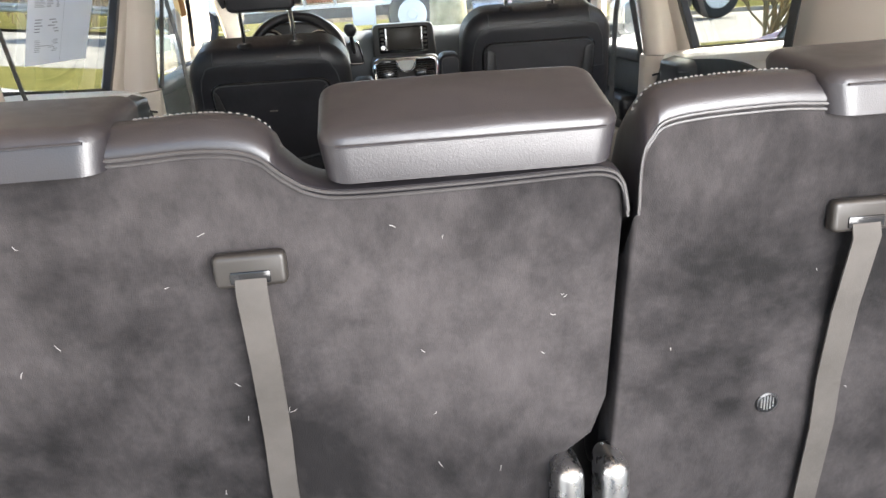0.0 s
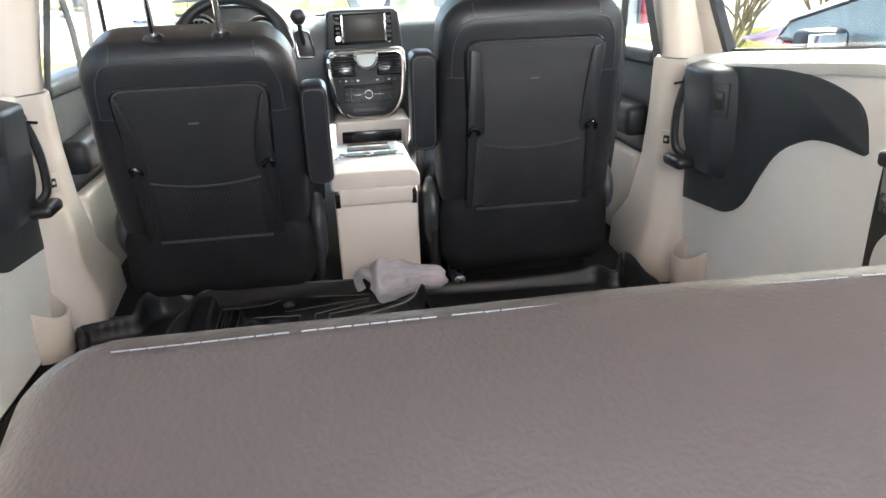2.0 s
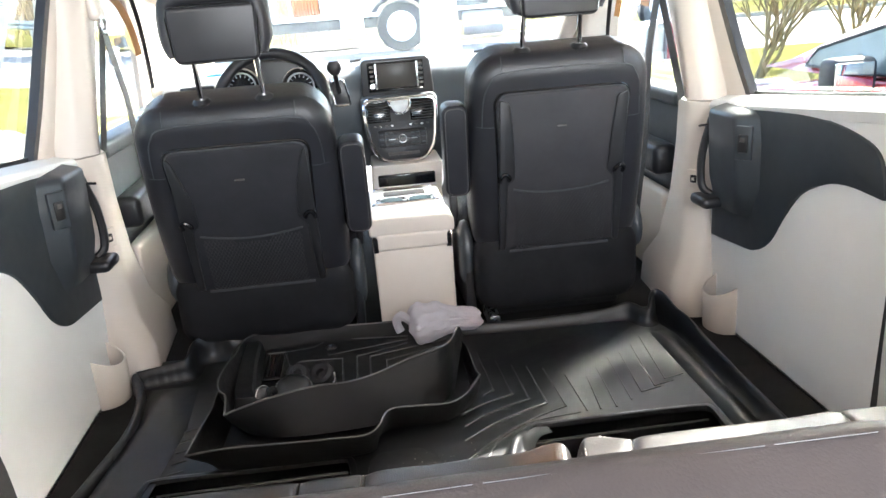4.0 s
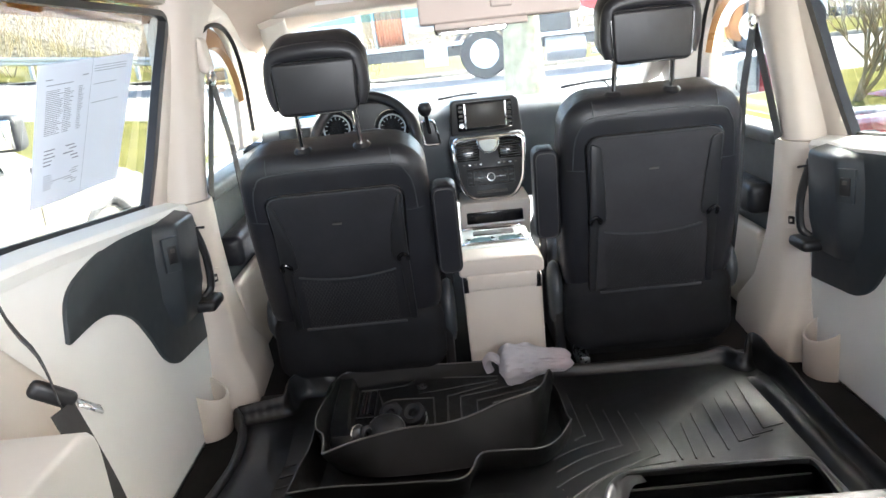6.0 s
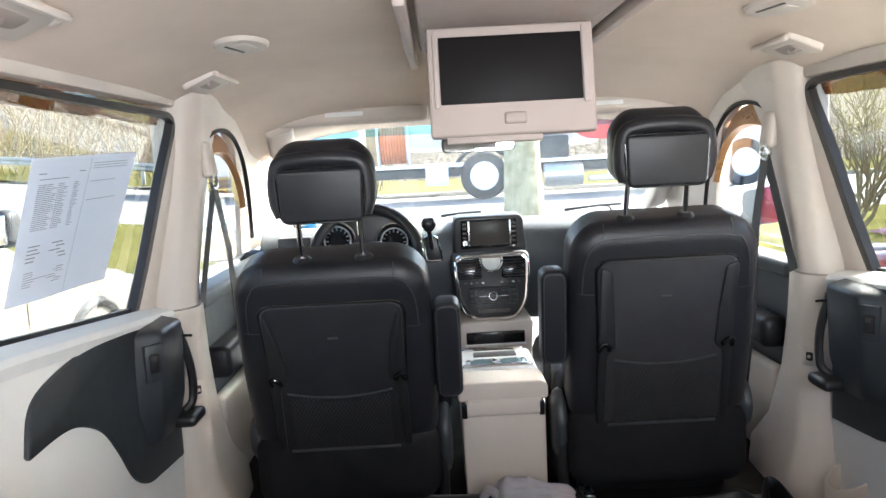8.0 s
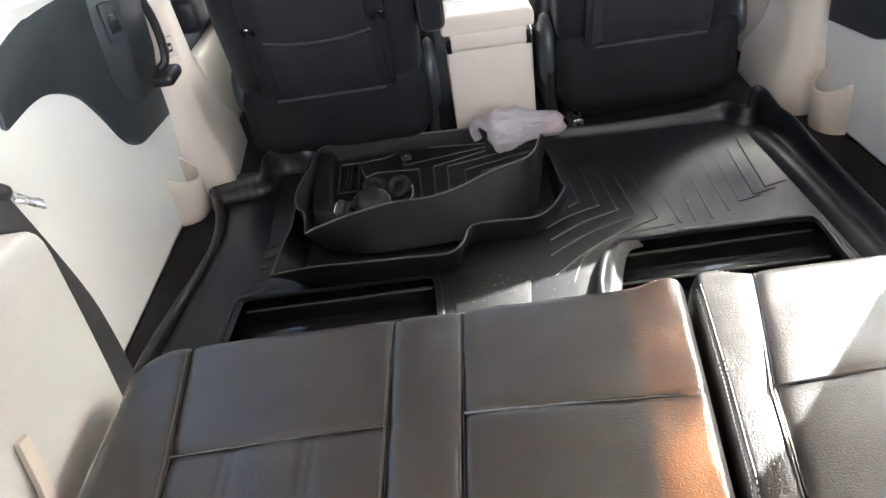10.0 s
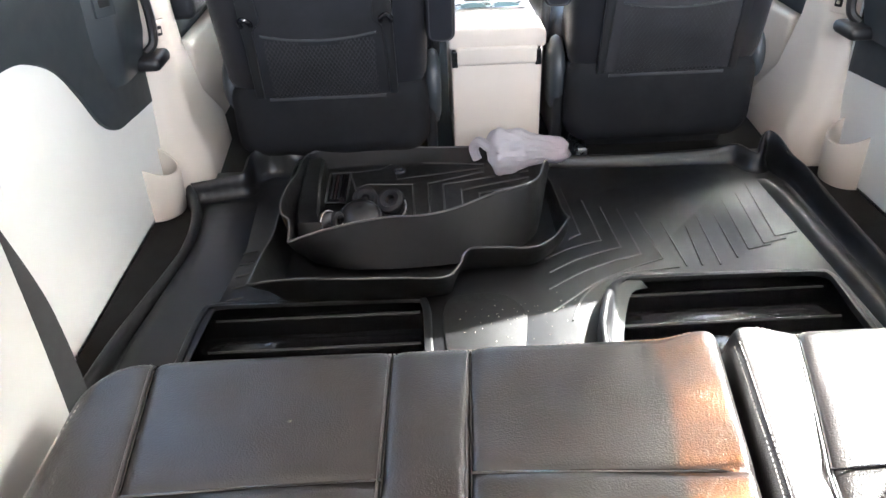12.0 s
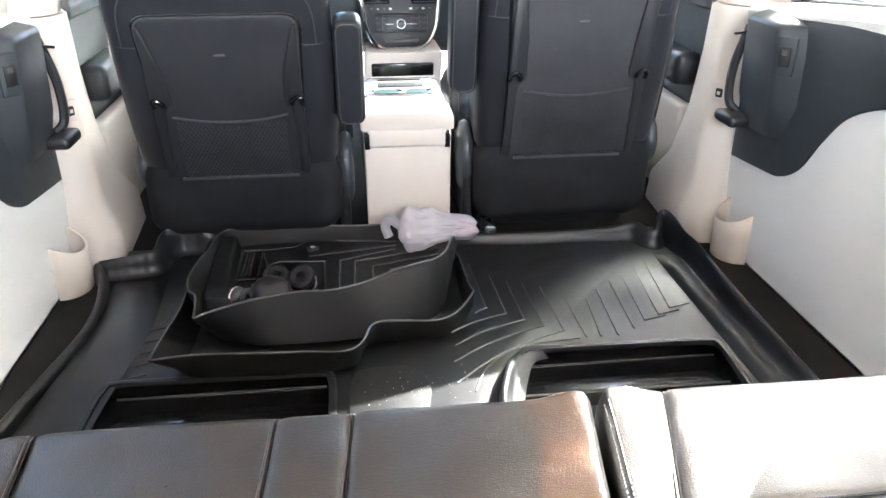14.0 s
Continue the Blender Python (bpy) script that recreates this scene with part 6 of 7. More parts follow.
def rear_belt(s):
    b = thing("seat_belt", "black rear seat belt with buckle tongue beside the bench", "seat belt", "rear seat belts")
    if s > 0:
        pts = [(0.645, -1.10, 1.02), (0.660, -1.02, 0.80), (0.680, -0.945, 0.62), (0.688, -0.920, 0.52), (0.690, -0.908, 0.42), (0.694, -0.892, 0.18), (0.694, -0.885, -0.01)]
        hold = Vector((0.686, -0.922, 0.520))
    else:
        pts = [(-0.70, -1.12, 1.02), (-0.68, -1.07, 0.68), (-0.648, -1.062, 0.588), (-0.618, -1.092, 0.530), (-0.598, -1.092, 0.460), (-0.584, -1.088, 0.390), (-0.578, -1.088, 0.335), (-0.574, -1.09, 0.26), (-0.57, -1.10, 0.12), (-0.57, -1.10, -0.01)]
        hold = Vector((-0.630, -1.082, 0.545))
    if s > 0:
        part("strap", strap(spline(pts, 4), 0.052, 0.0018, (0.25, 1, 0)), BELT, b)
        hm = pose(*hold)
    else:
        part("shoulder_strap", strap(spline(pts[:4], 4), 0.036, 0.0018, (-0.53, 0.85, 0)), BELT, b)
        part("lap_strap", strap(spline(pts[3:], 4), 0.036, 0.0018, (0.35, 0.94, 0)), BELT, b)
        hm = pose(*hold, -38, 0, -58)
    part("tongue_grip", turned(rbox(-0.009, 0.009, -0.030, 0.028, -0.012, 0.012, 0.008, 3), hm), BLACK_PLASTIC, b)
    part("tongue", turned(rbox(-0.002, 0.002, -0.014, 0.016, -0.078, -0.012, 0.001) if s > 0 else rbox(-0.012, 0.012, 0.03, 0.062, -0.002, 0.002, 0.001), hm), SATIN, b, "pale metal buckle tongue")
    part("top_anchor", rbox(s * 0.655, s * 0.70, pts[0][1] - 0.03, pts[0][1] + 0.03, 0.99, 1.06, 0.01, 3), BEIGE, b)
    return b


for s in (-1, 1):
    front_belt(s)
    rear_belt(s)
single("side_strap", strap([(-0.565, -1.300, 0.388), (-0.561, -1.310, 0.34), (-0.556, -1.328, 0.285), (-0.553, -1.34, 0.225)], 0.016, 0.006, (0, 1, 0.3)), BEIGE, "beige pull strap on the wheel-arch box", "strap")


# ---- ceiling fittings ----
def ceiling_screen():
    c = thing("ceiling_screen", "beige fold-down ceiling monitor with a dark screen", "monitor")
    part("housing", rbox(-0.165, 0.205, -0.62, 0.02, 1.155, 1.225, 0.012, 3), LID_BEIGE, c)
    box = rbox(-0.160, 0.182, -0.56, -0.36, 1.148, 1.20, 0.012, 4)
    for v in box.verts:
        v.co.z += 0.012 * max(0.0, (-0.40 - v.co.y) / 0.16) if v.co.z < 1.17 else 0.0
    part("hinge_box", box, LID_BEIGE, c)
    for x in (-0.20, 0.222):
        part("side_rail", rbox(x, x + 0.022, -0.60, 0.28, 1.148, 1.20, 0.006), LID_BEIGE, c)
    m = pose(0.012, -0.345, 1.165, -8, 0, 0)
    lid = part("lid", turned(rbox(-0.160, 0.160, -0.004, 0.024, -0.225, -0.012, 0.006, 3), m), LID_BEIGE, c)
    part("screen", turned(rbox(-0.138, 0.136, -0.0065, 0.0, -0.163, -0.033, 0.002), m), SCREEN, lid, "dark switched-off screen")
    part("screen_rim", turned(rbox(-0.150, -0.139, -0.009, 0.0, -0.17, -0.02, 0.003), m), LID_BEIGE, lid)
    part("screen_rim", turned(rbox(0.137, 0.150, -0.009, 0.0, -0.17, -0.02, 0.003), m), LID_BEIGE, lid)
    part("latch", turned(rbox(-0.018, 0.026, -0.010, 0.0, -0.205, -0.182, 0.005, 3), m), LID_BEIGE, lid)
    part("chin", turned(rbox(-0.130, 0.055, 0.004, 0.020, -0.237, -0.222, 0.003), m), LID_BEIGE, lid)
    return c


ceiling_screen()


def coat_hook(s, y, turn=24):
    g = thing("grab_handle", "beige folding grab handle with coat hook on the headliner", "grab handle", "grab handles")
    m = pose(s * 0.690, y, 1.128, 0, s * turn, 0)
    plate = round_poly([(-0.046, -0.088), (-0.040, 0.088), (0.036, 0.088), (0.046, -0.088)], 0.018, 4)
    part("base", turned(prism(plate, -0.020, 0.010, "z", 0.006, 3), m), BEIGE, g)
    part("grip", tube([m @ Vector(p) for p in spline([(-s * 0.040, -0.080, -0.016), (-s * 0.047, -0.078, -0.026), (-s * 0.050, 0.0, -0.030), (-s * 0.046, 0.078, -0.026), (-s * 0.038, 0.080, -0.016)], 6)], 0.0065, 8), BEIGE, g)
    part("recess", turned(prism(round_poly([(-0.016, -0.050), (-0.014, 0.040), (0.018, 0.040), (0.020, -0.050)], 0.012, 4), -0.0215, -0.016, "z", 0.001), m), LID_BEIGE, g)
    part("hook", tube([m @ Vector(p) for p in spline([(0.0, -0.012, -0.018), (0.0, -0.016, -0.026), (0.004, -0.030, -0.030), (0.006, -0.040, -0.022)], 5)], 0.0045, 7), LID_BEIGE, g)
    part("stud", turned(lathe([(0, -0.020), (0.009, -0.018), (0.010, 0.0), (0, 0.002)], 14, "z", (-s * 0.020, 0.100, 0)), m), BEIGE, g)
    return g


def air_outlet(s):
    g = thing("ceiling_light", "small oval beige ceiling light with dark slit", "ceiling light", "ceiling lights")
    m = pose(s * 0.535, -0.215 if s < 0 else -0.345, 1.164, 0, s * 8, s * 10)
    rings = []
    for k, z in ((1.0, 0.01), (1.0, -0.002), (0.90, -0.008), (0.72, -0.0085)):
        rings.append([m @ Vector((0.050 * k * math.cos(a * math.pi / 16), 0.092 * k * math.sin(a * math.pi / 16), z)) for a in range(32)])
    part("frame", loft(rings), BEIGE, g)
    part("slit", turned(rbox(-0.020, -0.014, -0.045, 0.045, -0.0105, -0.006, 0.001), m), TAUPE, g)
    part("lens", turned(rbox(-0.006, 0.022, -0.035, 0.035, -0.0100, -0.006, 0.002), m), BEIGE, g)
    return g


for s in (-1, 1):
    coat_hook(s, 0.05 if s < 0 else -0.06)
    air_outlet(s)


coat_hook(-1, -0.85)


def sun_visor(x0, x1, z0, label):
    v = thing("sun_visor", label, "sun visor", "sun visors")
    part("board", rbox(x0, x1, 0.672, 0.725, z0, z0 + 0.068, 0.022, 5), BEIGE, v, sharp=60)
    mid = x0 + (x1 - x0) * 0.45
    part("label_bar", rbox(mid - 0.06, mid + 0.065, 0.6708, 0.674, z0 + 0.028, z0 + 0.042, 0.001), BEIGE_PALE, v)
    return v


sun_visor(-0.660, -0.160, 1.027, "beige sun visor folded up over the windshield")
sun_visor(0.185, 0.700, 1.020, "beige sun visor folded up over the windshield")
oc = thing("overhead_console", "beige overhead console with small buttons", "overhead console")
part("body", rbox(-0.145, 0.175, 0.40, 0.66, 1.045, 1.13, 0.015, 3), BEIGE, oc)
for k in range(3):
    part("button", rbox(-0.13 + k * 0.022, -0.118 + k * 0.022, 0.394, 0.402, 1.056, 1.064, 0.002), BLACK_PLASTIC, oc)


def inner_mirror():
    r = thing("rear_view_mirror", "black-framed rear-view mirror on the windshield", "mirror")
    out = round_poly([(-0.118, 0.918), (-0.118, 0.975), (0.142, 0.975), (0.142, 0.918)], 0.022, 5)
    part("shell", prism(out, 0.845, 0.885, "y", 0.010, 3), BLACK_PLASTIC, r)
    part("mirror_glass", prism([Vector((0.012 + (p.x - 0.012) * 0.95, 0.9465 + (p.y - 0.9465) * 0.86)) for p in out], 0.8425, 0.848, "y", 0.0), MIRROR, r, "mirror glass")
    part("stem", tube([(0.012, 0.87, 0.96), (0.012, 0.90, 1.035)], 0.010), BLACK_PLASTIC, r)
    part("mount", rbox(-0.03, 0.05, 0.85, 0.93, 0.985, 1.01, 0.006), BLACK_PLASTIC, r)
    return r


MIRROR = material("mirror_silver", (0.88, 0.89, 0.90), (0.90, 0.91, 0.92), 0.03, metal=1.0, bump=0.0, blotch=5, rough_var=0.01)
inner_mirror()


def wing_mirror(x, y, z, s):
    w = thing("wing_mirror", "pale door mirror outside the front window", "mirror", "wing mirrors")
    out = round_poly([(-0.11, -0.085), (-0.115, 0.075), (0.10, 0.095), (0.115, -0.075)], 0.05, 5)
    m = pose(x, y, z, 0, 0, s * 12)
    hs = prism(out, 0.0, 0.13, "y", 0.045, 4)
    part("housing", turned(hs, m), PALE_PAINT, w)
    part("mirror_glass", turned(prism([Vector(p) * 0.88 for p in out], -0.006, 0.004, "y", 0.0), m), MIRROR, w, "mirror glass")
    part("arm", tube([m @ Vector((-s * 0.08, 0.06, -0.06)), (s * 0.86, y + 0.08, z - 0.08)], 0.03, 10), BLACK_PLASTIC, w)
    return w


PALE_PAINT = material("pale_pearl_paint", (0.62, 0.64, 0.64), (0.68, 0.70, 0.70), 0.25, bump=0.0, blotch=2, coat=0.6)
wing_mirror(-1.07, 1.28, 0.605, -1)
wing_mirror(1.16, 1.18, 0.645, 1)


# ---- printed sheet taped inside the window ----
def paper_sheet():
    p = thing("paper_notice", "white printed two-page notice taped to the window", "paper")
    a, b, c, d = Vector((-0.812, -0.593, 0.939)), Vector((-0.810, -0.153, 0.953)), Vector((-0.850, -0.290, 0.694)), Vector((-0.850, -0.660, 0.703))
    def at(u, v, lift=0.0):
        q = (a * (1 - u) + b * u) * (1 - v) + (d * (1 - u) + c * u) * v
        return q + Vector((0.012 + 0.004 * math.sin(u * 6) + lift, 0, 0))
    rows = []
    n = 16
    bm = bmesh.new()
    for side in (0.0, -0.0006):
        g = [[bm.verts.new(at(i / n, j / n, side)) for j in range(n + 1)] for i in range(n + 1)]
        for i in range(n):
            for j in range(n):
                bm.faces.new((g[i][j], g[i + 1][j], g[i + 1][j + 1], g[i][j + 1]))
    part("sheet", bm, PAPER, p)
    def bars(name, rows_uv):
        k = bmesh.new()
        for u0, u1, v, h in rows_uv:
            q = [k.verts.new(at(u, w, 0.0012)) for u, w in ((u0, v), (u1, v), (u1, v + h), (u0, v + h))]
            k.faces.new(q)
        return part(name, k, INK, p)
    rng = random.Random(4)
    one = [(0.06, 0.46, 0.11, 0.006), (0.07, 0.30, 0.15, 0.005)]
    for k in range(24):
        v = 0.19 + k * 0.0135
        one += [(0.07, 0.07 + rng.uniform(0.10, 0.15), v, 0.0045), (0.22, 0.22 + rng.uniform(0.05, 0.10), v, 0.0045), (0.36, 0.36 + rng.uniform(0.03, 0.07), v, 0.0045)]
    for k in range(5):
        one.append((0.08, rng.uniform(0.36, 0.44), 0.61 + k * 0.026, 0.008))
    for k in range(7):
        one.append((0.09, rng.uniform(0.36, 0.44), 0.79 + k * 0.016, 0.0045))
    bars("print", one)
    bars("print", [(0.53, 0.92, 0.06 + k * 0.02, 0.004) for k in range(3)] + [(0.53, 0.82, 0.20, 0.004), (0.53, 0.86, 0.34, 0.004)])
    bars("fold", [(0.497, 0.500, 0.0, 1.0)])
    return p


paper_sheet()


# ---- outside ----
def gz(x, y):
    """Height of the ground: level round the van, rising to the left."""
    t = min(max((-x - 2.5) / 22.0, 0.0), 1.0) * min(max((y + 2) / 8.0, 0.0), 1.0)
    return -0.45 + 2.2 * t


ASPHALT = material("pale_asphalt", (0.17, 0.165, 0.155), (0.24, 0.235, 0.222), 0.9, grain=60, bump=0.4, blotch=0.8)
GRASS = material("dry_spring_grass", (0.085, 0.088, 0.03), (0.15, 0.138, 0.052), 0.95, grain=30, bump=0.6, blotch=1.2, bump_dist=0.03, spec=0.0)
KERB = material("concrete_kerb", (0.30, 0.27, 0.22), (0.38, 0.35, 0.30), 0.9, grain=80, bump=0.3, blotch=3)


def sheet(name, xs, ys, lift, mat, label, category):
    verts = [(x, y, gz(x, y) + lift) for x in xs for y in ys]
    n = len(ys)
    faces = [(i * n + j, (i + 1) * n + j, (i + 1) * n + j + 1, i * n + j + 1) for i in range(len(xs) - 1) for j in range(n - 1)]
    return single(name, (verts, faces), mat, label, category, kind="structure")


far = [-900, -400, -150, -60]
sheet("ground", far + list(range(-40, 41, 2)) + [60, 150, 400, 900], far + list(range(-40, 61, 2)) + [100, 250, 600, 1500], 0.0, ASPHALT, "sunlit pale asphalt of yard and street", "ground")
sheet("verge", list(np.linspace(1.2, 60, 30)), list(np.linspace(6.2, 12.5, 6)), 0.03, GRASS, "yellow-green grass strip along the street", "grass")
sheet("verge_left", list(np.linspace(-60, -3.2, 30)), list(np.linspace(5.5, 13.0, 6)), 0.03, GRASS, "yellow-green grass beside the drive", "grass")
sheet("verge_far", list(np.linspace(-120, 120, 60)), list(np.linspace(25.2, 60.0, 8)), 0.10, GRASS, "grass verge across the street", "grass")
kb = bmesh.new()
for x in np.arange(-80, 80, 4.0):
    q = rbox(x, x + 3.99, 25.0, 25.2, gz(x, 25) - 0.1, gz(x + 2, 25) + 0.15, 0.02, 2, kb)
single("kerb", kb, KERB, "pale concrete kerb along the street", "kerb", kind="structure")


def guardrail():
    g = thing("guardrail", "galvanised steel guardrail along the verge", "guardrail")
    y = 26.5
    sec = [(-0.155, 0.0), (-0.10, -0.05), (-0.05, -0.05), (0.0, 0.0), (0.05, -0.05), (0.10, -0.05), (0.155, 0.0), (0.155, 0.006), (0.10, -0.044), (0.05, -0.044), (0.0, 0.006), (-0.05, -0.044), (-0.10, -0.044), (-0.155, 0.006)]
    rings = [[Vector((x, y + b, gz(x, y) + 0.75 + a)) for a, b in sec] for x in np.linspace(-70, -2.5, 20)]
    part("rail", loft(rings), GALV, g)
    for x in np.arange(-68, -3, 3.8):
        part("post", rbox(x, x + 0.12, y + 0.02, y + 0.17, gz(x, y) - 0.1, gz(x, y) + 0.85, 0.005), GALV, g)
    return g


GALV = material("galvanised_steel", (0.40, 0.42, 0.44), (0.50, 0.52, 0.54), 0.45, metal=0.7, bump=0.1, grain=40, blotch=3)
guardrail()

TWIG = material("grey_brown_twigs", (0.17, 0.125, 0.065), (0.32, 0.25, 0.145), 0.9, bump=0.2, grain=60, blotch=4)
BUD = material("yellow_green_buds", (0.20, 0.20, 0.04), (0.32, 0.30, 0.08), 0.8, bump=0.1, grain=60, blotch=6)
BARK = material("pale_lichen_bark", (0.17, 0.15, 0.075), (0.42, 0.39, 0.25), 0.95, bump=0.9, grain=18, blotch=5, bump_dist=0.02)


def limb(bm, p, d, length, r, depth, rng, leaves=None, split=3):
    """A tapered limb that bends and forks."""
    q = p + d * length
    mid = (p + q) / 2 + Vector((rng.uniform(-1, 1), rng.uniform(-1, 1), rng.uniform(-0.5, 0.5))) * length * 0.08
    rings = []
    for c, rr in ((p, r), (mid, r * 0.8), (q, r * 0.55)):
        a = d.orthogonal().normalized()
        b = d.cross(a)
        rings.append([bm.verts.new(c + (a * math.cos(t) + b * math.sin(t)) * rr) for t in (0, 1.571, 3.142, 4.712)])
    for u, w in zip(rings, rings[1:]):
        for i in range(4):
            bm.faces.new((u[i], u[(i + 1) % 4], w[(i + 1) % 4], w[i]))
    if depth > 0:
        for k in range(split):
            e = (d + Vector((rng.uniform(-1, 1), rng.uniform(-1, 1), rng.uniform(-0.3, 0.8))) * 0.62).normalized()
            limb(bm, p + (q - p) * rng.uniform(0.55, 1.0), e, length * rng.uniform(0.55, 0.8), r * 0.55, depth - 1, rng, leaves, split)
    elif leaves is not None:
        for k in range(2):
            c = p + (q - p) * rng.uniform(0.3, 1.1)
            v = [leaves.verts.new(c + Vector((rng.uniform(-1, 1), rng.uniform(-1, 1), rng.uniform(-1, 1))) * 0.035) for _ in range(3)]
            leaves.faces.new(v)


def shrub(x, y, h, seed, label):
    rng = random.Random(seed)
    t = thing("bare_shrub", label, "shrub", "shrubs by the street")
    bm, lv = bmesh.new(), bmesh.new()
    for k in range(5):
        d = Vector((rng.uniform(-0.6, 0.6), rng.uniform(-0.6, 0.6), 1)).normalized()
        limb(bm, Vector((x + rng.uniform(-0.1, 0.1), y + rng.uniform(-0.1, 0.1), gz(x, y) - 0.05)), d, h * 0.36, 0.032, 3, rng, lv, 4)
    part("branches", bm, TWIG, t)
    part("buds", lv, BUD, t, "yellow-green spring buds")
    return t


for k, (x, y) in enumerate(((5.2, 8.0), (7.3, 9.0), (9.7, 9.6), (12.9, 10.2))):
    shrub(x, y, 2.4, 10 + k, "leafless multi-stemmed shrub with spring buds")


def thicket(name, x0, x1, y0, y1, n, hmin, hmax, seed, label):
    rng = random.Random(seed)
    bm = bmesh.new()
    for k in range(n):
        x, y = rng.uniform(x0, x1), rng.uniform(y0, y1)
        h = rng.uniform(hmin, hmax)
        d = Vector((rng.uniform(-0.35, 0.35), rng.uniform(-0.35, 0.35), 1)).normalized()
        limb(bm, Vector((x, y, gz(x, y))), d, h * 0.42, 0.030, 3, rng, None, 3)
    return single(name, bm, TWIG, label, "thicket", kind="stuff")


thicket("thicket", -45, -2, 28, 40, 420, 2.5, 6.0, 5, "dense leafless brown brush behind the guardrail")
thicket("far_thicket", 0, 60, 36, 52, 120, 4.0, 9.0, 6, "leafless brown wood across the street")


def wooded_rise():
    """A far brown wooded rise behind the street."""
    xs, ys = np.linspace(-160, 160, 120), np.linspace(42, 95, 16)
    verts = []
    for x in xs:
        for y in ys:
            u = (y - 42) / 53
            verts.append((x, y, gz(x, 42) + 15 * u ** 0.8 * (1.0 if x < 0 else 0.8) + 1.6 * noise.noise((x * 0.35, y * 0.3, 0)) * min(u * 6, 1) + 0.9 * noise.noise((x * 1.1, y * 0.9, 4)) * min(u * 6, 1)))
    n = len(ys)
    faces = [(i * n + j, (i + 1) * n + j, (i + 1) * n + j + 1, i * n + j + 1) for i in range(len(xs) - 1) for j in range(n - 1)]
    return single("backdrop", (verts, faces), WOODS, "far brown leafless wooded rise", "hill", kind="structure")


WOODS = material("far_brown_woods", (0.045, 0.034, 0.020), (0.115, 0.090, 0.055), 0.95, grain=3, bump=1.0, blotch=0.35, bump_dist=0.4)
wooded_rise()


def street_tree(x, y):
    t = thing("street_tree", "street tree with pale lichen-covered trunk", "tree")
    rng = random.Random(3)
    rings = []
    for k in range(15):
        z = gz(x, y) - 0.1 + k * 0.28
        r = 0.285 - 0.006 * k + 0.14 * math.exp(-k * 0.9)
        rings.append([Vector((x + math.cos(a * math.pi / 10) * r * (1 + 0.10 * noise.noise((a, k * 0.6, 2))), y + math.sin(a * math.pi / 10) * r * (1 + 0.10 * noise.noise((a, k * 0.6, 5))), z)) for a in range(20)])
    part("trunk", loft(rings), BARK, t)
    bm, lv = bmesh.new(), bmesh.new()
    for k in range(7):
        d = Vector((rng.uniform(-0.8, 0.8), rng.uniform(-0.8, 0.8), 1)).normalized()
        limb(bm, Vector((x, y, 3.2 + 0.06 * k)), d, 1.8, 0.10, 3, rng, lv, 3)
    part("crown", bm, TWIG, t)
    part("buds", lv, BUD, t)
    return t


street_tree(1.09, 9.0)


# ---- vehicles outside ----
TYRE = material("tyre_rubber", (0.02, 0.02, 0.02), (0.03, 0.03, 0.03), 0.8, bump=0.3, grain=60, blotch=8)
WHITE_PAINT = material("white_paint", (0.74, 0.75, 0.75), (0.80, 0.81, 0.81), 0.3, bump=0.0, blotch=1.5, coat=0.4)
RED_PAINT = material("red_car_paint", (0.30, 0.012, 0.022), (0.36, 0.018, 0.03), 0.25, bump=0.0, blotch=1.5, coat=0.8)
CREAM_PAINT = material("cream_white_paint", (0.25, 0.23, 0.185), (0.30, 0.275, 0.22), 0.25, bump=0.0, blotch=1.5, coat=0.7)
DARK_GLASS = material("pale_reflecting_car_glass", (0.17, 0.20, 0.19), (0.30, 0.33, 0.32), 0.06, bump=0.0, blotch=2)
CHASSIS = material("dark_truck_chassis", (0.03, 0.032, 0.035), (0.06, 0.062, 0.066), 0.6, bump=0.2, grain=30, blotch=4)
ORANGE = material("orange_hose", (0.55, 0.16, 0.05), (0.65, 0.22, 0.08), 0.6, bump=0.2, grain=80, blotch=6)


def road_wheel(parent, c, r, w, axis, hub):
    t = part("wheel", lathe([(r * 0.55, -w / 2), (r * 0.93, -w / 2), (r, -w * 0.35), (r, w * 0.35), (r * 0.93, w / 2), (r * 0.55, w / 2)], 28, axis, c), TYRE, parent)
    part("rim", lathe([(0.0, -w * 0.56), (r * 0.18, -w * 0.58), (r * 0.22, -w * 0.52), (r * 0.45, -w * 0.505), (r * 0.56, -w * 0.54), (r * 0.60, -w * 0.50), (r * 0.58, w * 0.52), (0.0, w * 0.52)], 28, axis, c), hub, t)
    return t


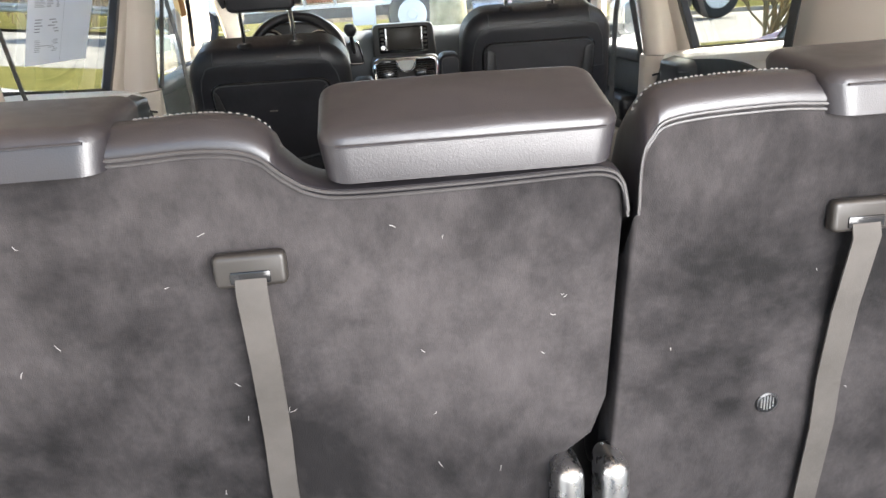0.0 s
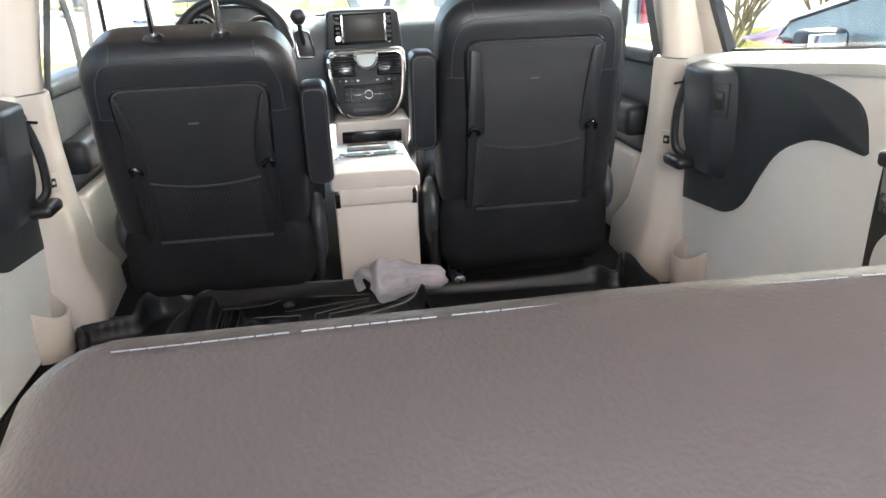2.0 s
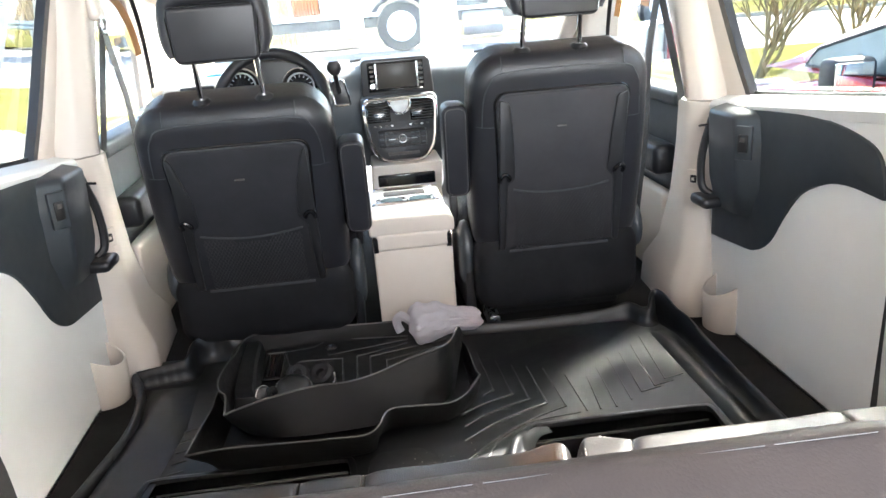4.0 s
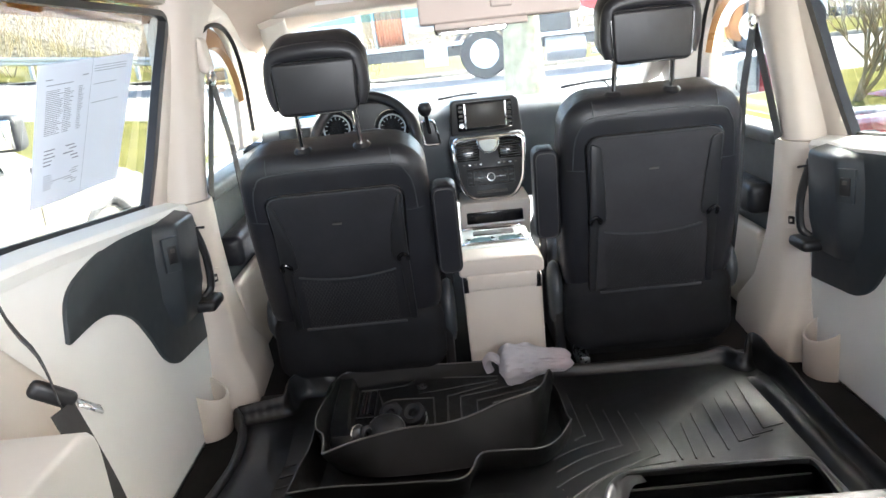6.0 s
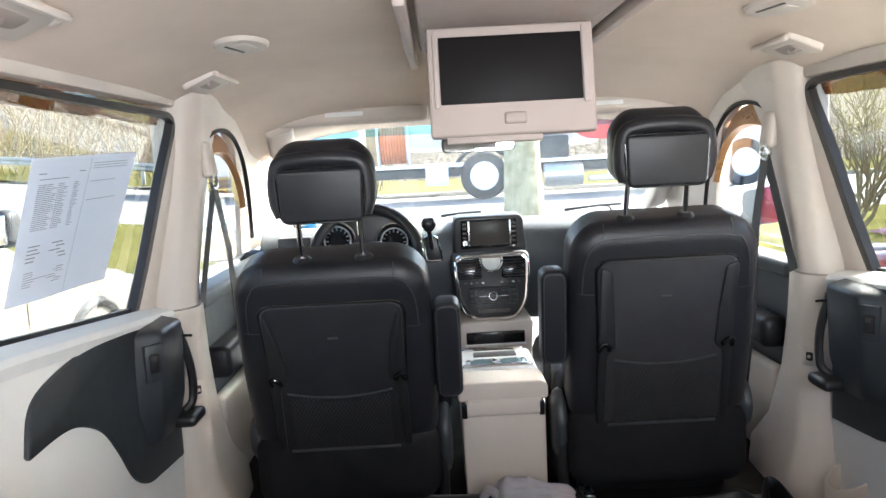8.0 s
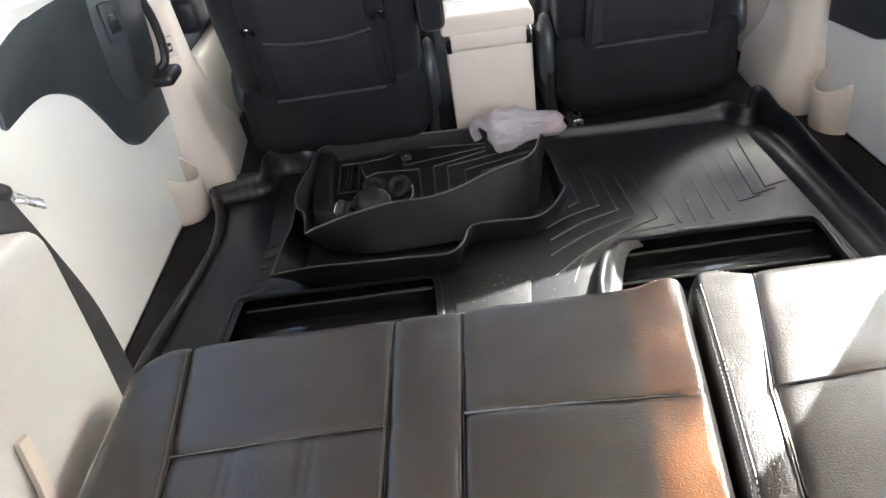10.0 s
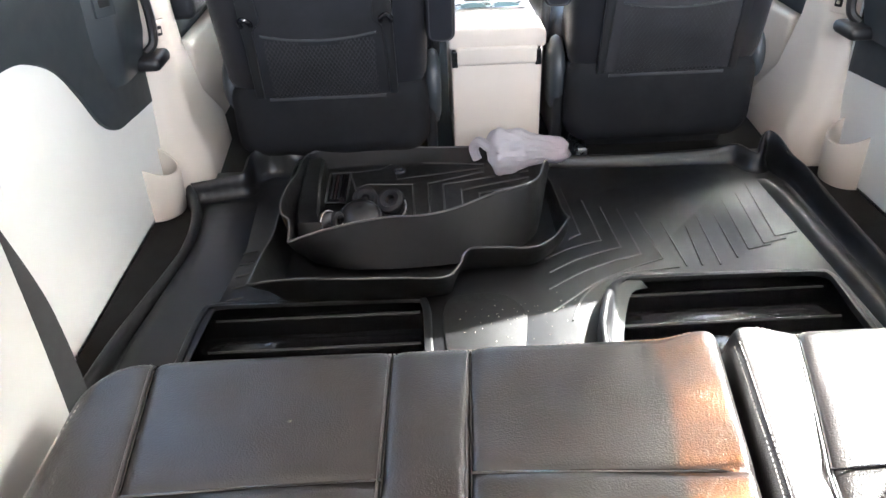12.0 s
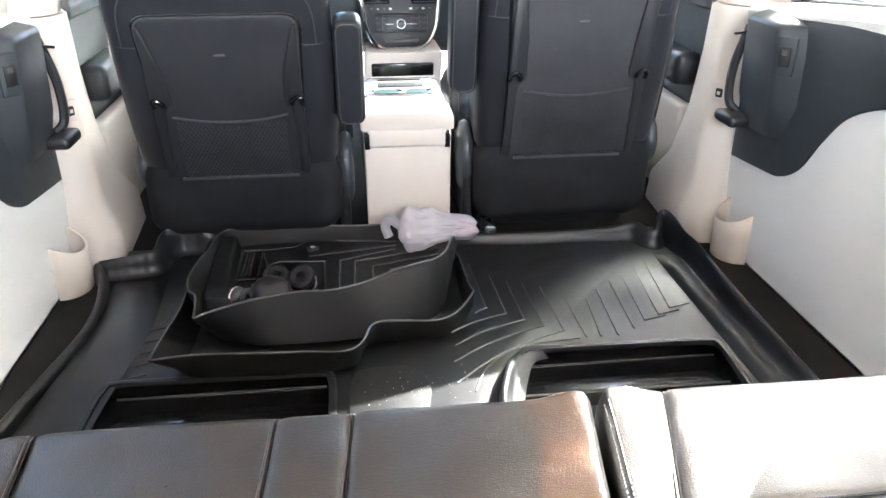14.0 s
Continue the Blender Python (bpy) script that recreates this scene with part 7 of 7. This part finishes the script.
def parked_car(name, x_near, s, y_front, length, paint, label, roof, mirror_y, mirror_z, cab=0.0, belt=0.96, rake=0.0):
    """A car with its nose to the street; s: the side away from the van."""
    c = thing(name, label, "car")
    g = -0.45
    xa, xb = x_near, x_near + s * 1.80
    yr = y_front - length
    side = [(y_front, g + 0.35), (y_front - 0.04, g + 0.62), (y_front - 0.35, g + belt - 0.16), (y_front - 1.35, g + belt), (yr + 0.5, g + belt + 0.06), (yr + 0.05, g + belt - 0.01), (yr, g + 0.45), (yr + 0.1, g + 0.25), (y_front - 0.1, g + 0.22)]
    part("body", prism(round_poly(side, 0.10, 4), xa, xb, "x", 0.10, 4), paint, c)
    yc = y_front + cab
    top = [(yc - 1.25 + rake, g + belt - 0.01 - 0.05 * rake), (yc - 2.05, roof - 0.03 - 0.35 * rake), (yc - 2.7, roof), (yr + 0.9, roof - 0.08), (yr + 0.25, g + belt + 0.04)]
    top = [(p.x, p.y) for p in round_poly(top, [0.02, 0.25, 0.4, 0.3, 0.02], 5)]
    rings = []
    zb = g + belt - 0.01
    line = sorted(top)
    def roofline(y):
        return float(np.interp(y, [p[0] for p in line], [p[1] for p in line]))
    for x, k in ((xa + s * 0.05, 0.0), (xa + s * 0.13, 0.55), (xa + s * 0.24, 0.92), (xa + s * 0.5, 1.0), (xb - s * 0.5, 1.0), (xb - s * 0.24, 0.92), (xb - s * 0.13, 0.55), (xb - s * 0.05, 0.0)):
        rings.append([Vector((x, y, zb + (z - zb) * k)) for y, z in top])
    part("cabin", loft(rings), paint, c)
    def side_pt(y, z):
        k = min(max((z - zb) / max(roof - zb, 0.01), 0), 1)
        return Vector((xa + s * (0.042 + 0.13 * k) - s * 0.004, y, z))
    for ya, yb2 in ((yc - 1.56 + rake, yc - 2.45), (yc - 2.52, yc - 3.30)):
        win = [side_pt(ya - 0.10, zb + 0.03), side_pt(yb2, zb + 0.03)] + [side_pt(y, zb + (roofline(y) - zb) * 0.62) for y in (yb2, yb2 + (ya - yb2) * 0.45, ya - 0.16)]
        bm = bmesh.new()
        lo = [bm.verts.new(p) for p in win]
        hi = [bm.verts.new(p + Vector((s * 0.03, 0, 0))) for p in win]
        bm.faces.new(lo)
        bm.faces.new(hi)
        for i in range(5):
            bm.faces.new((lo[i], lo[(i + 1) % 5], hi[(i + 1) % 5], hi[i]))
        w = part("side_window", bm, DARK_GLASS, c)
        part("window_trim", tube([p - Vector((s * 0.002, 0, 0)) for p in win], 0.008, 6, True), CHASSIS, w)
    ws = [Vector((x, y, roofline(y))) for x, y in ((xa + s * 0.30, yc - 1.33 + rake), (xb - s * 0.30, yc - 1.33 + rake), (xb - s * 0.36, yc - 2.0), (xa + s * 0.36, yc - 2.0))]
    bm = bmesh.new()
    f = [bm.verts.new(p + Vector((0, 0.03, 0.03))) for p in ws]
    k = [bm.verts.new(p - Vector((0, 0.03, 0.03))) for p in ws]
    bm.faces.new(f)
    bm.faces.new(k)
    for i in range(4):
        bm.faces.new((f[i], f[(i + 1) % 4], k[(i + 1) % 4], k[i]))
    part("windscreen", bm, DARK_GLASS, c)
    for y in (y_front - 0.85, yr + 0.80):
        road_wheel(c, (xa + s * 0.12, y, g + 0.32), 0.32, 0.21, "x", SATIN)
        part("wheel_arch", tube([(xa - s * 0.004, y + 0.37 * math.cos(a * math.pi / 12), g + 0.32 + 0.37 * math.sin(a * math.pi / 12)) for a in range(0, 13)], 0.028, 8), CHASSIS, c)
    m = part("door_mirror", rbox(xa - s * 0.19, xa + s * 0.02, mirror_y - 0.05, mirror_y + 0.06, mirror_z - 0.07, mirror_z + 0.08, 0.035, 4), CHASSIS, c)
    part("mirror_glass", rbox(xa - s * 0.175, xa - s * 0.01, mirror_y - 0.056, mirror_y - 0.045, mirror_z - 0.055, mirror_z + 0.062, 0.004), MIRROR, m)
    part("door_gap", rbox(xa - s * 0.002, xa + s * 0.01, y_front - 1.50, y_front - 1.492, g + 0.35, g + 0.98, 0.0), CHASSIS, c)
    part("headlight", rbox(xa + s * 0.05, xa + s * 0.45, y_front - 0.28, y_front - 0.10, g + 0.62, g + 0.74, 0.04, 3), DARK_GLASS, c)
    return c


parked_car("red_car", 1.98, 1, 2.62, 4.6, RED_PAINT, "red saloon car parked beside the van", 0.98, 1.06, 0.45, 0.34, 0.88, 0.28)
parked_car("cream_car", -2.02, -1, 3.05, 4.8, CREAM_PAINT, "cream-white car parked beside the van", 1.25, 1.20, 0.71)


def tank_truck():
    t = thing("utility_truck", "white utility truck with orange hose reel on the street", "truck")
    y, g = 22.0, -0.45
    part("frame_rail", rbox(-7, 12.5, y - 0.1, y + 0.1, 0.30, 0.58, 0.02), CHASSIS, t)
    part("frame_rail", rbox(-7, 12.5, y + 1.3, y + 1.5, 0.30, 0.58, 0.02), CHASSIS, t)
    for x in (1.35, 9.4, 10.9, -5.2):
        road_wheel(t, (x, y - 0.15, g + 0.73), 0.73, 0.42, "y", WHITE_PAINT)
        part("mudguard", tube([(x + 0.92 * math.cos(a * math.pi / 12), y - 0.1, g + 0.73 + 0.88 * math.sin(a * math.pi / 12)) for a in range(1, 12)], 0.07, 6), CHASSIS, t)
    part("body_box", rbox(-7.2, -2.4, y - 0.3, y + 1.8, 0.65, 3.2, 0.08, 3), WHITE_PAINT, t)
    part("tank", lathe([(0.0, -0.7), (0.95, -0.7), (1.05, -0.5), (1.05, 5.2), (0.95, 5.4), (0.0, 5.4)], 28, "x", (-0.3, y + 0.8, 2.15)), WHITE_PAINT, t)
    part("deck", rbox(-2.4, 6.2, y - 0.25, y + 1.7, 0.60, 0.72, 0.02), WHITE_PAINT, t)
    part("tool_box", rbox(-0.45, 0.25, y - 0.32, y + 0.3, 0.05, 0.62, 0.03), WHITE_PAINT, t)
    part("fuel_tank", lathe([(0.0, 3.2), (0.34, 3.2), (0.36, 3.3), (0.36, 4.3), (0.34, 4.4), (0.0, 4.4)], 24, "x", (0, y - 0.1, 0.20)), SATIN, t)
    part("side_step", rbox(4.6, 5.4, y - 0.3, y + 0.1, -0.05, 0.12, 0.02), SATIN, t)
    reel = part("hose_reel", lathe([(0.0, -1.86), (0.80, -1.86), (0.82, -1.80), (0.60, -1.78), (0.60, -0.98), (0.82, -0.96), (0.80, -0.90), (0.0, -0.90)], 28, "x", (0, y - 0.2, 1.50)), WHITE_PAINT, t)
    for k in range(9):
        x = -1.72 + k * 0.085
        part("hose_turn", tube([(x, y - 0.2 + 0.69 * math.cos(a * math.pi / 14), 1.50 + 0.69 * math.sin(a * math.pi / 14)) for a in range(28)], 0.048, 6, True), ORANGE, reel)
    part("cab", prism(round_poly([(6.4, 0.3), (6.4, 2.9), (8.0, 2.95), (8.7, 1.75), (10.8, 1.55), (11.6, 1.35), (11.7, 0.35)], 0.15, 4), y - 0.3, y + 1.7, "y", 0.08, 3), WHITE_PAINT, t)
    part("cab_window", rbox(7.0, 8.2, y - 0.34, y - 0.25, 1.75, 2.55, 0.05, 3), DARK_GLASS, t)
    part("rear_equipment", rbox(2.4, 4.0, y - 0.28, y + 0.5, 0.72, 1.4, 0.05), CHASSIS, t)
    sign = part("red_badge", lathe([(0.0, 0.0), (0.70, 0.0), (0.70, 0.04), (0.0, 0.04)], 30, "y", (0, 0, 0)), RED_SIGN, t, "plain red oval badge")
    sign.matrix_local = Matrix.Translation((4.95, y - 0.42, 1.60)) @ Matrix.Diagonal((1.15, 1, 0.55, 1))
    part("yellow_panel", rbox(4.2, 5.6, y - 0.40, y - 0.36, 2.05, 2.45, 0.01), YELLOW_SIGN, t, "plain yellow panel")
    return t


RED_SIGN = material("red_sign_paint", (0.55, 0.03, 0.03), (0.60, 0.05, 0.05), 0.5, bump=0.0, blotch=4)
YELLOW_SIGN = material("yellow_sign_paint", (0.75, 0.55, 0.03), (0.80, 0.60, 0.05), 0.5, bump=0.0, blotch=4)
tank_truck()
